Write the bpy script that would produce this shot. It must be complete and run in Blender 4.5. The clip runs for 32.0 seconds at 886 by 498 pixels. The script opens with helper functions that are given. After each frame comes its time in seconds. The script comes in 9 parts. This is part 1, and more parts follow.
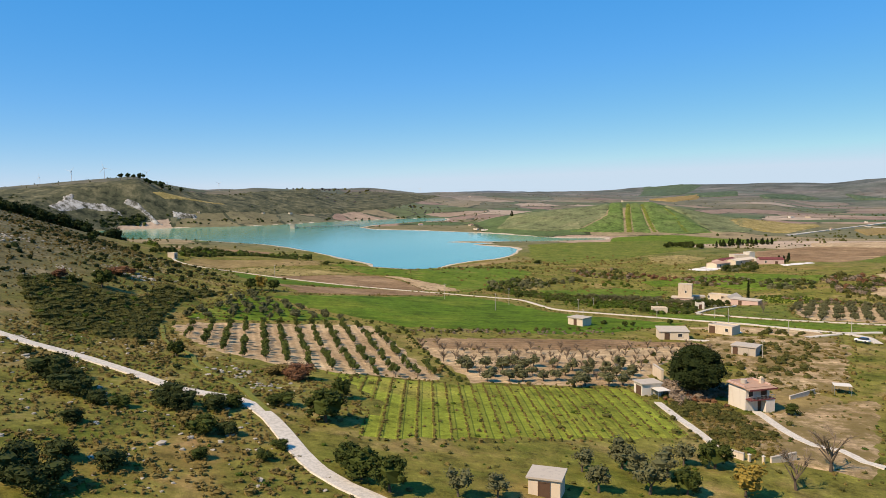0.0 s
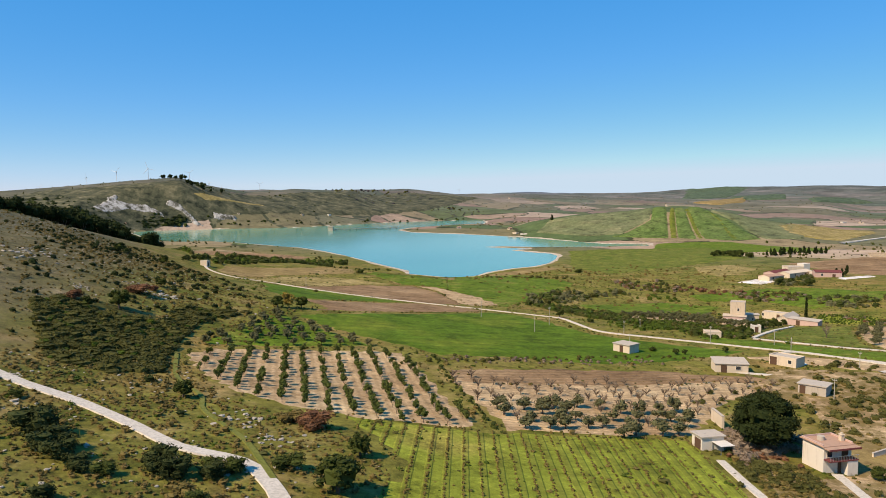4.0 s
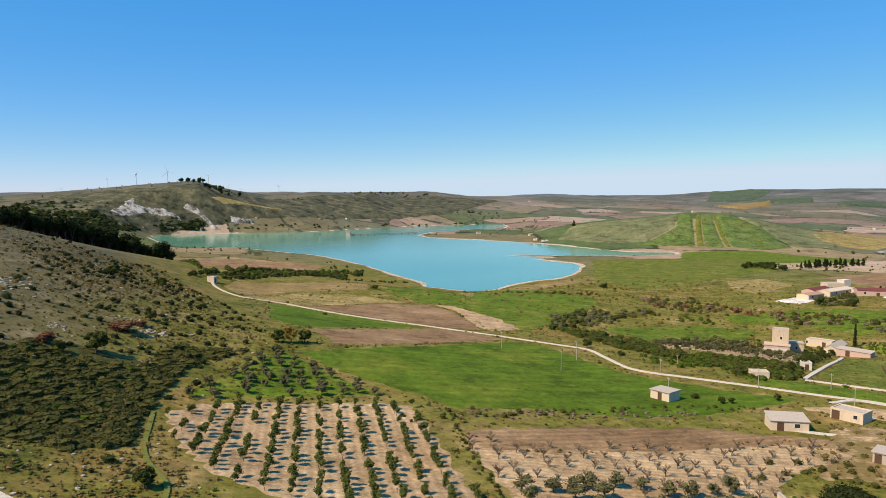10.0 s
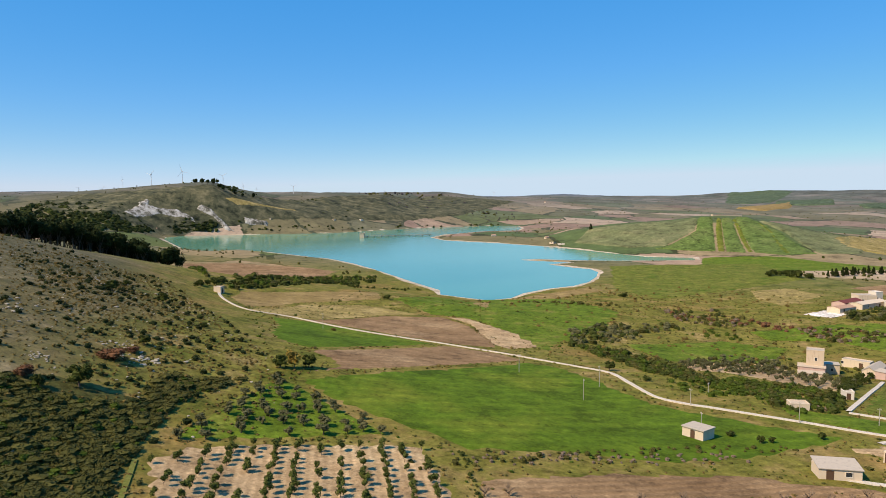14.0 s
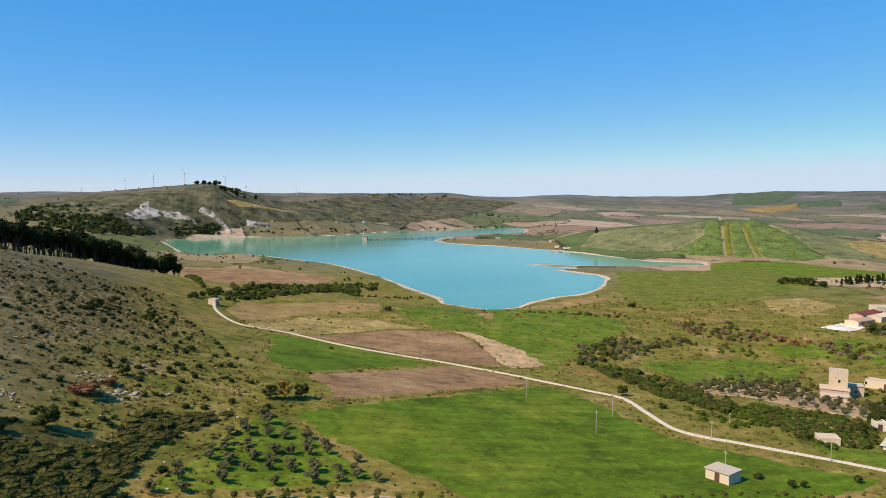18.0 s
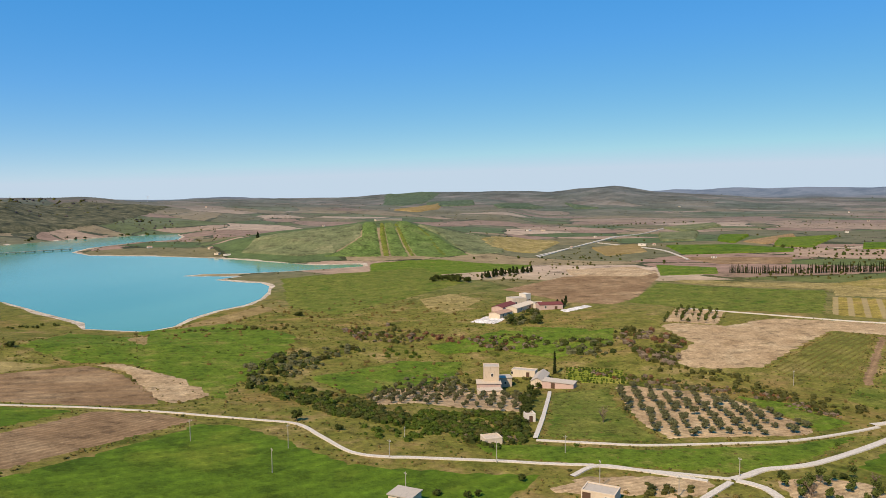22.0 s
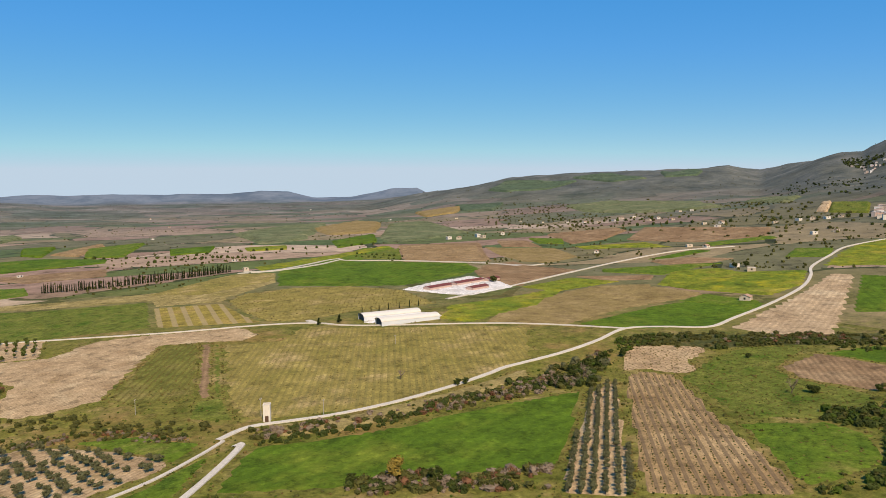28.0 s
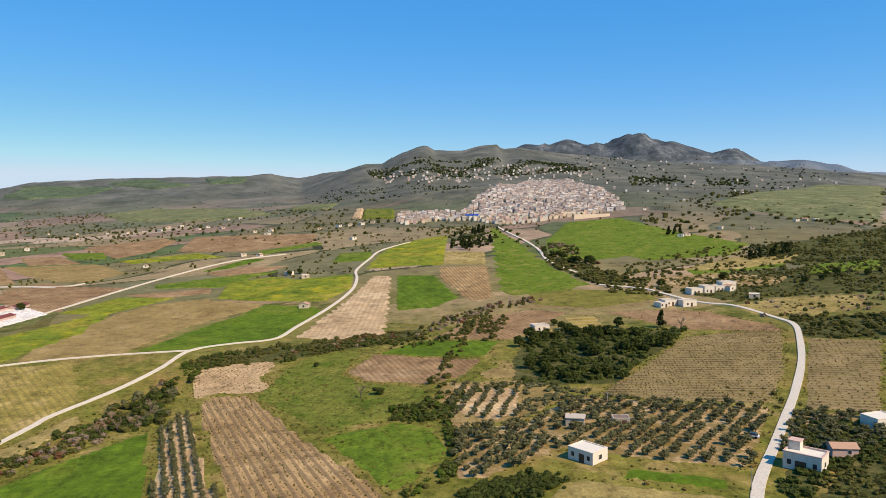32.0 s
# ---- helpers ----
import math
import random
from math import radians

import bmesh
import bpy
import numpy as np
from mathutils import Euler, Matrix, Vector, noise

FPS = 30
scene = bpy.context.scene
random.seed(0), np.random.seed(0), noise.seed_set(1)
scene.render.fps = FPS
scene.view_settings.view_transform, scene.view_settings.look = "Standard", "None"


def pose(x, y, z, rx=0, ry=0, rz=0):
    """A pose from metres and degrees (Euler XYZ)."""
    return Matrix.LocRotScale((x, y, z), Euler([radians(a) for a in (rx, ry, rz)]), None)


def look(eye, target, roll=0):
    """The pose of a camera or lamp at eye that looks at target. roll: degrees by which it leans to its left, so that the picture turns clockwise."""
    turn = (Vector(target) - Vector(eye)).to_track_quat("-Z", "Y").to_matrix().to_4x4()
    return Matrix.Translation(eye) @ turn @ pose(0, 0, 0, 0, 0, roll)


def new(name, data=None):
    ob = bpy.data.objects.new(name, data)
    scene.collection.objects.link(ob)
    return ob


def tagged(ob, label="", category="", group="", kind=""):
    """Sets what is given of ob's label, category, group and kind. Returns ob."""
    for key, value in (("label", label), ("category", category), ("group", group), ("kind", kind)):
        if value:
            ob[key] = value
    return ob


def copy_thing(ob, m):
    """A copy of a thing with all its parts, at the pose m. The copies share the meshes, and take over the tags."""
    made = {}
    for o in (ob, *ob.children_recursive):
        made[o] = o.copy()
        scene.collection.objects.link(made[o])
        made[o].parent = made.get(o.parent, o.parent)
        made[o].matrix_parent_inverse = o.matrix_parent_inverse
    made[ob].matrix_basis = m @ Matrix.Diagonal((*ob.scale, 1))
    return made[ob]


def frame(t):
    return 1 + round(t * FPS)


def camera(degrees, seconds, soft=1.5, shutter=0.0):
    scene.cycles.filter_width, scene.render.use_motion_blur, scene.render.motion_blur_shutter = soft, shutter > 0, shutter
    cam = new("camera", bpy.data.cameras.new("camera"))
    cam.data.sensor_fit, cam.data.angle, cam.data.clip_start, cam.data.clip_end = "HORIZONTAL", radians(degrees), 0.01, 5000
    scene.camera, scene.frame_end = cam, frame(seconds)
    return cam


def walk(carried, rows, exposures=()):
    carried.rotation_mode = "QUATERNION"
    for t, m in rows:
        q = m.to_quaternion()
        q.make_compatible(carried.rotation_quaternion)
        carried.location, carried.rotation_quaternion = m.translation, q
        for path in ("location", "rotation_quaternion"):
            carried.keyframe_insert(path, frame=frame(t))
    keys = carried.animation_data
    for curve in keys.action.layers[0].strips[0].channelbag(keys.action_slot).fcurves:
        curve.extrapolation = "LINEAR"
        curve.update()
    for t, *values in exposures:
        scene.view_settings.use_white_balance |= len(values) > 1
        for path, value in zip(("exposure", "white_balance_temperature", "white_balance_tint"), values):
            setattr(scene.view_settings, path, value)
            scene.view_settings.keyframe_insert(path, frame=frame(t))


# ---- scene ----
# camera: seconds, x, y, z, heading to the right of +y, tilt downwards, roll
FLIGHT = [
    (0.0, 0.00, -0.00, 43.00, 1.40, 4.33, -0.44),
    (0.5, 0.20, 1.85, 43.53, 0.42, 4.33, -0.46),
    (1.0, 0.38, 3.71, 44.06, -0.54, 4.31, -0.42),
    (1.5, 0.55, 5.57, 44.61, -1.10, 4.31, -0.38),
    (2.0, 0.70, 7.43, 45.18, -1.21, 4.28, -0.33),
    (2.5, 0.83, 9.28, 45.75, -1.36, 4.30, -0.27),
    (3.0, 0.94, 11.12, 46.33, -1.45, 4.30, -0.21),
    (3.5, 1.04, 12.94, 46.92, -1.56, 4.29, -0.17),
    (4.0, 1.12, 14.73, 47.51, -1.67, 4.30, -0.15),
    (4.5, 1.19, 16.52, 48.11, -1.77, 4.30, -0.15),
    (5.0, 1.25, 18.31, 48.71, -1.89, 4.30, -0.15),
    (5.5, 1.31, 20.11, 49.31, -2.01, 4.29, -0.16),
    (6.0, 1.35, 21.94, 49.90, -2.14, 4.29, -0.15),
    (6.5, 1.40, 23.78, 50.50, -2.24, 4.27, -0.12),
    (7.0, 1.42, 25.65, 51.08, -2.38, 4.27, -0.10),
    (7.5, 1.41, 27.55, 51.66, -2.51, 4.27, -0.11),
    (8.0, 1.39, 29.47, 52.24, -2.64, 4.27, -0.11),
    (8.5, 1.36, 31.40, 52.82, -2.79, 4.27, -0.08),
    (9.0, 1.31, 33.34, 53.39, -2.92, 4.27, -0.08),
    (9.5, 1.25, 35.27, 53.96, -3.07, 4.26, -0.06),
    (10.0, 1.18, 37.19, 54.53, -3.22, 4.25, -0.01),
    (10.5, 1.11, 39.10, 55.10, -3.36, 4.28, 0.01),
    (11.0, 1.04, 41.01, 55.67, -3.52, 4.28, 0.02),
    (11.5, 0.97, 42.91, 56.25, -3.64, 4.29, 0.02),
    (12.0, 0.90, 44.80, 56.83, -3.80, 4.29, 0.03),
    (12.5, 0.82, 46.67, 57.41, -3.95, 4.29, 0.06),
    (13.0, 0.74, 48.53, 58.01, -4.09, 4.29, 0.09),
    (13.5, 0.65, 50.38, 58.61, -4.24, 4.30, 0.13),
    (14.0, 0.56, 52.22, 59.21, -4.39, 4.32, 0.16),
    (14.5, 0.47, 54.03, 59.81, -4.52, 4.30, 0.18),
    (15.0, 0.38, 55.83, 60.42, -4.65, 4.30, 0.18),
    (15.5, 0.28, 57.62, 61.02, -4.80, 4.30, 0.18),
    (16.0, 0.18, 59.41, 61.61, -4.94, 4.32, 0.17),
    (16.5, 0.09, 61.20, 62.20, -5.09, 4.34, 0.17),
    (17.0, 0.00, 63.00, 62.77, -5.23, 4.34, 0.16),
    (17.5, -0.08, 64.83, 63.34, -5.23, 4.34, 0.17),
    (18.0, -0.15, 66.68, 63.89, -4.70, 4.34, 0.19),
    (18.5, -0.20, 68.57, 64.42, -2.24, 4.35, 0.17),
    (19.0, -0.23, 70.47, 64.93, 0.70, 4.35, 0.12),
    (19.5, -0.23, 72.40, 65.43, 3.69, 4.36, 0.07),
    (20.0, -0.19, 74.33, 65.92, 6.72, 4.33, 0.03),
    (20.5, -0.10, 76.28, 66.40, 9.72, 4.30, -0.04),
    (21.0, 0.05, 78.24, 66.87, 13.07, 4.29, -0.16),
    (21.5, 0.26, 80.21, 67.34, 17.39, 4.29, -0.28),
    (22.0, 0.53, 82.18, 67.81, 21.68, 4.29, -0.37),
    (22.5, 0.85, 84.14, 68.26, 25.95, 4.31, -0.45),
    (23.0, 1.24, 86.09, 68.70, 30.22, 4.31, -0.48),
    (23.5, 1.69, 88.01, 69.12, 34.57, 4.30, -0.52),
    (24.0, 2.23, 89.90, 69.52, 38.88, 4.29, -0.56),
    (24.5, 2.86, 91.72, 69.92, 43.23, 4.28, -0.60),
    (25.0, 3.60, 93.46, 70.30, 47.30, 4.28, -0.64),
    (25.5, 4.46, 95.12, 70.68, 51.61, 4.28, -0.69),
    (26.0, 5.42, 96.69, 71.05, 55.90, 4.29, -0.71),
    (26.5, 6.50, 98.17, 71.43, 60.19, 4.30, -0.73),
    (27.0, 7.68, 99.57, 71.80, 64.47, 4.30, -0.74),
    (27.5, 8.98, 100.88, 72.18, 68.77, 4.29, -0.76),
    (28.0, 10.38, 102.12, 72.56, 73.07, 4.30, -0.76),
    (28.5, 11.88, 103.28, 72.96, 77.37, 4.30, -0.78),
    (29.0, 13.46, 104.39, 73.36, 81.67, 4.33, -0.81),
    (29.5, 15.12, 105.44, 73.77, 85.96, 4.36, -0.82),
    (30.0, 16.86, 106.44, 74.19, 90.28, 4.35, -0.84),
    (30.5, 18.67, 107.39, 74.62, 94.72, 4.33, -0.86),
    (31.0, 20.53, 108.29, 75.06, 99.10, 4.30, -0.86),
    (31.5, 22.42, 109.16, 75.51, 103.56, 4.29, -0.83),
    (32.0, 24.32, 110.02, 75.96, 107.95, 4.27, -0.76),
]
cam = camera(62.85, 32.0, 0.6)
walk(cam, [(t, pose(x, y, z, 90 - dip, 0, -head) @ pose(0, 0, 0, 0, 0, roll)) for t, x, y, z, head, dip, roll in FLIGHT],
     [(0.0, 0.25), (17.0, 0.27), (22.0, 0.13), (26.0, 0.07), (30.0, 0.16), (32.0, 0.27)])

# ---- light ----
SUN_HEIGHT, SUN_FROM = 46.0, 234.0   # degrees above the horizon; heading it shines from, clockwise from +y
world = bpy.data.worlds.new("world")
scene.world = world
world.use_nodes = True
sky = world.node_tree.nodes.new("ShaderNodeTexSky")
sky.sky_type, sky.sun_disc = "NISHITA", False
sky.sun_elevation, sky.sun_rotation = radians(SUN_HEIGHT), radians(SUN_FROM)
sky.altitude, sky.air_density, sky.dust_density, sky.ozone_density = 1500, 1.0, 0.0, 4.0
backing = world.node_tree.nodes["Background"]
backing.inputs["Strength"].default_value = 0.115
deep = world.node_tree.nodes.new("ShaderNodeHueSaturation")
deep.inputs["Saturation"].default_value = 1.2
world.node_tree.links.new(sky.outputs[0], deep.inputs["Color"])
tint = world.node_tree.nodes.new("ShaderNodeMix")
tint.data_type, tint.blend_type = "RGBA", "MULTIPLY"
tint.inputs[0].default_value = 1.0
tint.inputs[7].default_value = (0.66, 0.54, 0.355, 1)
world.node_tree.links.new(deep.outputs[0], tint.inputs[6])
blue = world.node_tree.nodes.new("ShaderNodeMix")
blue.data_type, blue.blend_type = "RGBA", "ADD"
blue.inputs[0].default_value = 1.0
blue.inputs[7].default_value = (-0.06, 1.3, 4.1, 1)
world.node_tree.links.new(tint.outputs[2], blue.inputs[6])
pale = world.node_tree.nodes.new("ShaderNodeMix")
pale.data_type, pale.blend_type = "RGBA", "DARKEN"
pale.inputs[0].default_value = 1.0
pale.inputs[7].default_value = (4.35, 5.32, 6.3, 1)
world.node_tree.links.new(blue.outputs[2], pale.inputs[6])
world.node_tree.links.new(pale.outputs[2], backing.inputs[0])
sun = new("sun", bpy.data.lights.new("sun", "SUN"))
sun.data.energy, sun.data.angle, sun.data.color = 5.35, radians(0.53), (1.0, 0.82, 0.62)
sun.matrix_world = look((math.sin(radians(SUN_FROM)) * math.cos(radians(SUN_HEIGHT)), math.cos(radians(SUN_FROM)) * math.cos(radians(SUN_HEIGHT)), math.sin(radians(SUN_HEIGHT))), (0, 0, 0))
scene.view_settings.exposure = 0.0

# ---- materials ----
class Nodes:
    """A material and short ways to wire its nodes."""

    def __init__(self, name, rough=0.9, metal=0.0):
        self.mat = bpy.data.materials.new(name)
        self.mat.use_nodes = True
        self.tree = self.mat.node_tree
        self.bsdf = self.tree.nodes["Principled BSDF"]
        self.bsdf.inputs["Roughness"].default_value = rough
        self.bsdf.inputs["Metallic"].default_value = metal
        self.bsdf.inputs["Specular IOR Level"].default_value = 0.4 if rough < 0.6 else 0.06

    def add(self, kind, **settings):
        node = self.tree.nodes.new("ShaderNode" + kind)
        for key, value in settings.items():
            if key in node.inputs:
                self.put(node.inputs[key], value)
            else:
                setattr(node, key, value)
        return node

    def put(self, socket, value):
        if isinstance(value, bpy.types.NodeSocket):
            self.tree.links.new(value, socket)
        elif isinstance(value, tuple) and len(value) == 3 and socket.type == "RGBA":
            socket.default_value = (*value, 1)
        else:
            socket.default_value = value

    def place(self, scale=(1, 1, 1), turn=0.0):
        geo = self.add("NewGeometry")
        m = self.add("Mapping", vector_type="TEXTURE")
        m.inputs["Scale"].default_value = scale
        m.inputs["Rotation"].default_value = (0, 0, turn)
        self.tree.links.new(geo.outputs["Position"], m.inputs["Vector"])
        return m.outputs[0]

    def noise(self, size, detail=4, rough=0.6, vector=None, distortion=0.0):
        n = self.add("TexNoise")
        n.inputs["Vector"].default_value = (0, 0, 0)
        self.tree.links.new(vector or self.place(), n.inputs["Vector"])
        n.inputs["Scale"].default_value, n.inputs["Detail"].default_value = 1.0 / size, detail
        n.inputs["Roughness"].default_value, n.inputs["Distortion"].default_value = rough, distortion
        return n.outputs["Fac"]

    def ramp(self, fac, stops, smooth=True):
        r = self.add("ValToRGB")
        r.color_ramp.interpolation = "EASE" if smooth else "CONSTANT"
        while len(r.color_ramp.elements) < len(stops):
            r.color_ramp.elements.new(0.5)
        for e, (at, col) in zip(r.color_ramp.elements, stops):
            e.position, e.color = at, (*col, 1) if isinstance(col, tuple) else (col, col, col, 1)
        self.tree.links.new(fac, r.inputs[0])
        return r.outputs[0]

    def mix(self, fac, a, b, how="MIX"):
        m = self.add("Mix", data_type="RGBA", blend_type=how)
        self.put(m.inputs[0], fac)
        self.put(m.inputs[6], a)
        self.put(m.inputs[7], b)
        return m.outputs[2]

    def math(self, how, a, b=0.0):
        m = self.add("Math", operation=how)
        self.put(m.inputs[0], a)
        self.put(m.inputs[1], b)
        return m.outputs[0]

    def done(self, colour, bump=None, strength=0.4, distance=0.1):
        self.put(self.bsdf.inputs["Base Color"], colour)
        if bump is not None:
            b = self.add("Bump")
            b.inputs["Strength"].default_value, b.inputs["Distance"].default_value = strength, distance
            self.tree.links.new(bump, b.inputs["Height"])
            self.tree.links.new(b.outputs[0], self.bsdf.inputs["Normal"])
        return self.mat


def plain(name, colour, rough=0.8, metal=0.0, spread=0.25, size=1.0):
    """One surface with a mottle at two sizes."""
    n = Nodes(name, rough, metal)
    dark = tuple(c * (1 - spread) for c in colour)
    light = tuple(min(1, c * (1 + spread)) for c in colour)
    a = n.mix(n.noise(size, 5), dark, light)
    return n.done(n.mix(n.math("MULTIPLY", n.noise(size * 0.13, 3), 0.5), a, dark))


def ground_colour(n, low, mid, high, patch=18.0, grain=1.2):
    a = n.ramp(n.noise(patch, 5, 0.62), [(0.3, low), (0.5, mid), (0.7, high)])
    b = n.ramp(n.noise(grain, 9, 0.8), [(0.3, 0.42), (0.5, 0.92), (0.7, 1.45)])
    c = n.ramp(n.noise(patch * 0.3, 9, 0.8), [(0.36, 0.5), (0.5, 1.02), (0.64, 1.42)])
    return n.mix(1.0, n.mix(1.0, a, b, "MULTIPLY"), c, "MULTIPLY")


def rows_fac(n, angle, pitch, wobble=0.25):
    """0 to 1 across rows that run at an angle in degrees, a pitch apart in metres."""
    v = n.place(turn=radians(angle))
    w = n.add("TexWave", wave_type="BANDS", bands_direction="Y", wave_profile="SIN")
    n.tree.links.new(v, w.inputs["Vector"])
    w.inputs["Scale"].default_value = 2 * math.pi / (20.0 * pitch)
    w.inputs["Distortion"].default_value, w.inputs["Detail"].default_value = wobble, 2
    w.inputs["Detail Scale"].default_value = 3.0
    return w.outputs["Fac"]


# ---- the lie of the land ----
# ground heights at places of the plan: x, y, z
HILLSIDE = [(-63, 178, 12), (5, 132, 7), (-10, 188, 7), (-88, 224, 18), (-57, 250, 11), (-87, 194, 19), (-98, 286, 16), (-136, 297, 26),
            (-130, 326, 17), (-180, 305, 35), (-110, 214, 27), (-108, 193, 26), (-55, 113, 16), (-43, 139, 12.5), (-25, 108, 12.5),
            (-14, 97, 11), (-140, 411, 6), (-71, 485, -2), (-250, 330, 51), (-205, 262, 46), (-200, 420, 24.5), (-215, 370, 37.5), (-302, 490, 27), (-312, 420, 35), (-286, 548, 16), (-260, 180, 62), (-160, 60, 40),
            (-60, 40, 20), (-10, 40, 13), (-265, 600, -4), (-380, 600, 8), (-420, 480, 30)]
VALLEY = [(43, 223, 1.5), (58, 131, 2), (40, 128, 4.5), (6, 141, 5.5), (12, 313, -1), (-24, 348, -2), (38, 296, -1), (127, 348, -12),
          (153, 341, -10), (210, 488, -7), (230, 684, -10), (125, 209, 0.5), (202, 233, -2.5), (219, 352, -4), (77, 207, 1), (90, 300, -3),
          (60, 60, 4), (130, 60, 3), (60, 520, -10), (120, 640, -13), (-80, 640, -12), (330, 600, -8), (420, 830, -12), (700, 1000, -8), (60, -40, 8)]
EAST = [(533, 445, 3), (389, 120, 2), (420, 76, 1), (310, 120, -2), (425, 235, 2), (554, 213, 2), (630, -10, 13), (168, 170, 0),
        (180, 20, 6), (324, -180, 8), (332, -104, 7), (303, 26, 2.5), (700, -150, 26), (189, -33, 6), (284, 50, 2), (217, 37, 4.5),
        (364, 22, 3), (995, -234, 38), (1300, -350, 84), (800, 250, 6), (900, 700, 4), (1400, 300, 12), (1500, 1000, 6), (600, -330, 24),
        (500, -600, 30), (200, -300, 20), (2200, 500, 14), (2200, 1500, 8), (900, -700, 55)]
SPOTS = np.array(HILLSIDE + VALLEY + EAST, float)
SOFT = 25.0
LAKE_Z = -15.5
PIVOT = (8.0, 95.0)


def rbf_weights():
    d = np.hypot(SPOTS[:, None, 0] - SPOTS[None, :, 0], SPOTS[:, None, 1] - SPOTS[None, :, 1])
    k = -np.sqrt(d * d + SOFT * SOFT)
    n = len(SPOTS)
    a = np.zeros((n + 1, n + 1))
    a[:n, :n], a[:n, n], a[n, :n] = k + 3.0 * np.eye(n), 1, 1
    return np.linalg.solve(a, np.append(SPOTS[:, 2], 0))


WEIGHTS = rbf_weights()

# ridges: heading in degrees, distance, rise of the crest above the eye's level per thousand metres of distance; then depth of the front slope
RIDGES = [
    ([(1.7, 1120, -69.6), (4.0, 1120, -64.5), (6.3, 1120, -57.7), (8.6, 1120, -51.4), (10.8, 1120, -47.9), (13.0, 1120, -44.4), (14.3, 1120, -41.5), (15.4, 1120, -38.2), (16.8, 1120, -36.5), (18.3, 1120, -37.8), (19.3, 1120, -41.4), (21.3, 1120, -47.8), (23.2, 1120, -55.4), (25.1, 1120, -61.3), (27.0, 1120, -65.5), (29.1, 1120, -69.3)], 150),
    ([(-75, 1500, 20), (-45, 1600, -14), (-36, 1650, -10.8), (-33, 1650, -5.5), (-27, 1600, 4.3), (-23, 1600, 10.2), (-21, 1650, 1.0), (-17.5, 1750, -9.3), (-14, 1900, -3.7), (-11, 2000, -9), (-6, 2100, -18)], 330),
    ([(-40, 2600, -3), (-16, 2600, -2.1), (-5, 2600, -1.2), (0, 2700, -7), (5, 2700, -9), (15, 2700, -14), (30, 2700, -18)], 700),
    ([(-40, 4500, 0), (-10, 4500, -1.1), (0, 4500, -5.0), (5, 4500, -1.4), (10, 4200, -4.7), (17, 4000, -0.3), (23, 3800, 4.8), (30, 3600, 3.5), (35, 3500, 9.5), (38, 3500, 3.1), (45, 3500, -7), (60, 3500, -8), (72, 3400, -4)], 700),
    ([(32, 4700, -6), (38, 4700, 4.3), (44, 4700, 6.0), (50, 4700, 6.8), (56, 4700, 5.8), (59, 4700, 10.7), (61, 4700, 7.9), (63, 4700, -0.2), (66, 4700, -0.7), (69, 4700, 11.4), (71, 4700, 10.1), (73, 4700, -8.2), (80, 4700, 4)], 350),
    ([(66, 3300, -10), (73.1, 2950, 6.8), (78.2, 2950, 24.2), (84.7, 2950, 28.4), (90.9, 2950, 31.1), (94.4, 2950, 33.6), (95.6, 2950, 28.3), (96.5, 2950, 25.7), (100.3, 2650, 39.9), (101.4, 2650, 44.4), (102.9, 2650, 45.1), (103.4, 2650, 51.5), (104.5, 2650, 62.1), (105.6, 2650, 68.8), (106.3, 2650, 70.5), (107.0, 2650, 63.4), (109.1, 2650, 63.8), (110.2, 2650, 68.1), (111.8, 2650, 69.8), (112.2, 2650, 63.6), (113.6, 2650, 63.7), (118, 2600, 52), (125, 2600, 42), (132, 2700, 33), (139, 2800, 18), (150, 2800, 8), (175, 2600, 20)], 720),
    ([(105, 4400, 20), (112.4, 4400, 61.8), (114.9, 4400, 72.1), (116.3, 4400, 73.5), (118.0, 4400, 76.0), (119.3, 4400, 69.7), (120.4, 4400, 69.5), (121.5, 4400, 77.1), (122.8, 4400, 84.0), (123.6, 4400, 77.1), (124.4, 4400, 71.8), (125.7, 4400, 67.3), (127.0, 4400, 62.1), (127.9, 4400, 57.0), (128.8, 4400, 59.1), (129.7, 4400, 57.6), (130.6, 4400, 47.6), (131.4, 4400, 37.8), (134, 4400, 30), (138, 4400, 0)], 420),
    ([(128, 4600, 20), (131.4, 4600, 35.8), (133.1, 4600, 39.8), (135.1, 4600, 37.7), (136.5, 4600, 31.1), (138.2, 4600, 23.0), (150, 4600, 15), (200, 4600, 25)], 420),
]
# the shore, outer ring: x, y
LAKE = [(-552, 1203), (-426, 999), (-371, 961), (-345, 993), (-301, 965), (-242, 912), (-194, 872), (-157, 822), (-122, 759), (-90, 696), (-63, 643), (-46, 612), (-44, 587), (-27, 574), (-7, 560), (11, 573), (21, 601), (40, 628), (63, 649), (79, 676), (92, 721), (98, 759), (94, 789), (78, 801), (56, 833), (83, 856), (46, 873), (27, 884), (47, 893), (86, 883), (134, 882), (230, 903), (231, 933), (179, 943), (145, 994), (113, 1045), (78, 1096), (39, 1133), (-4, 1172), (-50, 1199), (-88, 1228), (-116, 1303), (-100, 1390), (-61, 1457), (-29, 1517), (41, 1558), (53, 1669), (47, 1789), (-7, 1787), (-73, 1743), (-148, 1680), (-192, 1619), (-242, 1544), (-287, 1468), (-322, 1421), (-379, 1390), (-426, 1367), (-472, 1344), (-516, 1322), (-554, 1289), (-571, 1261)]


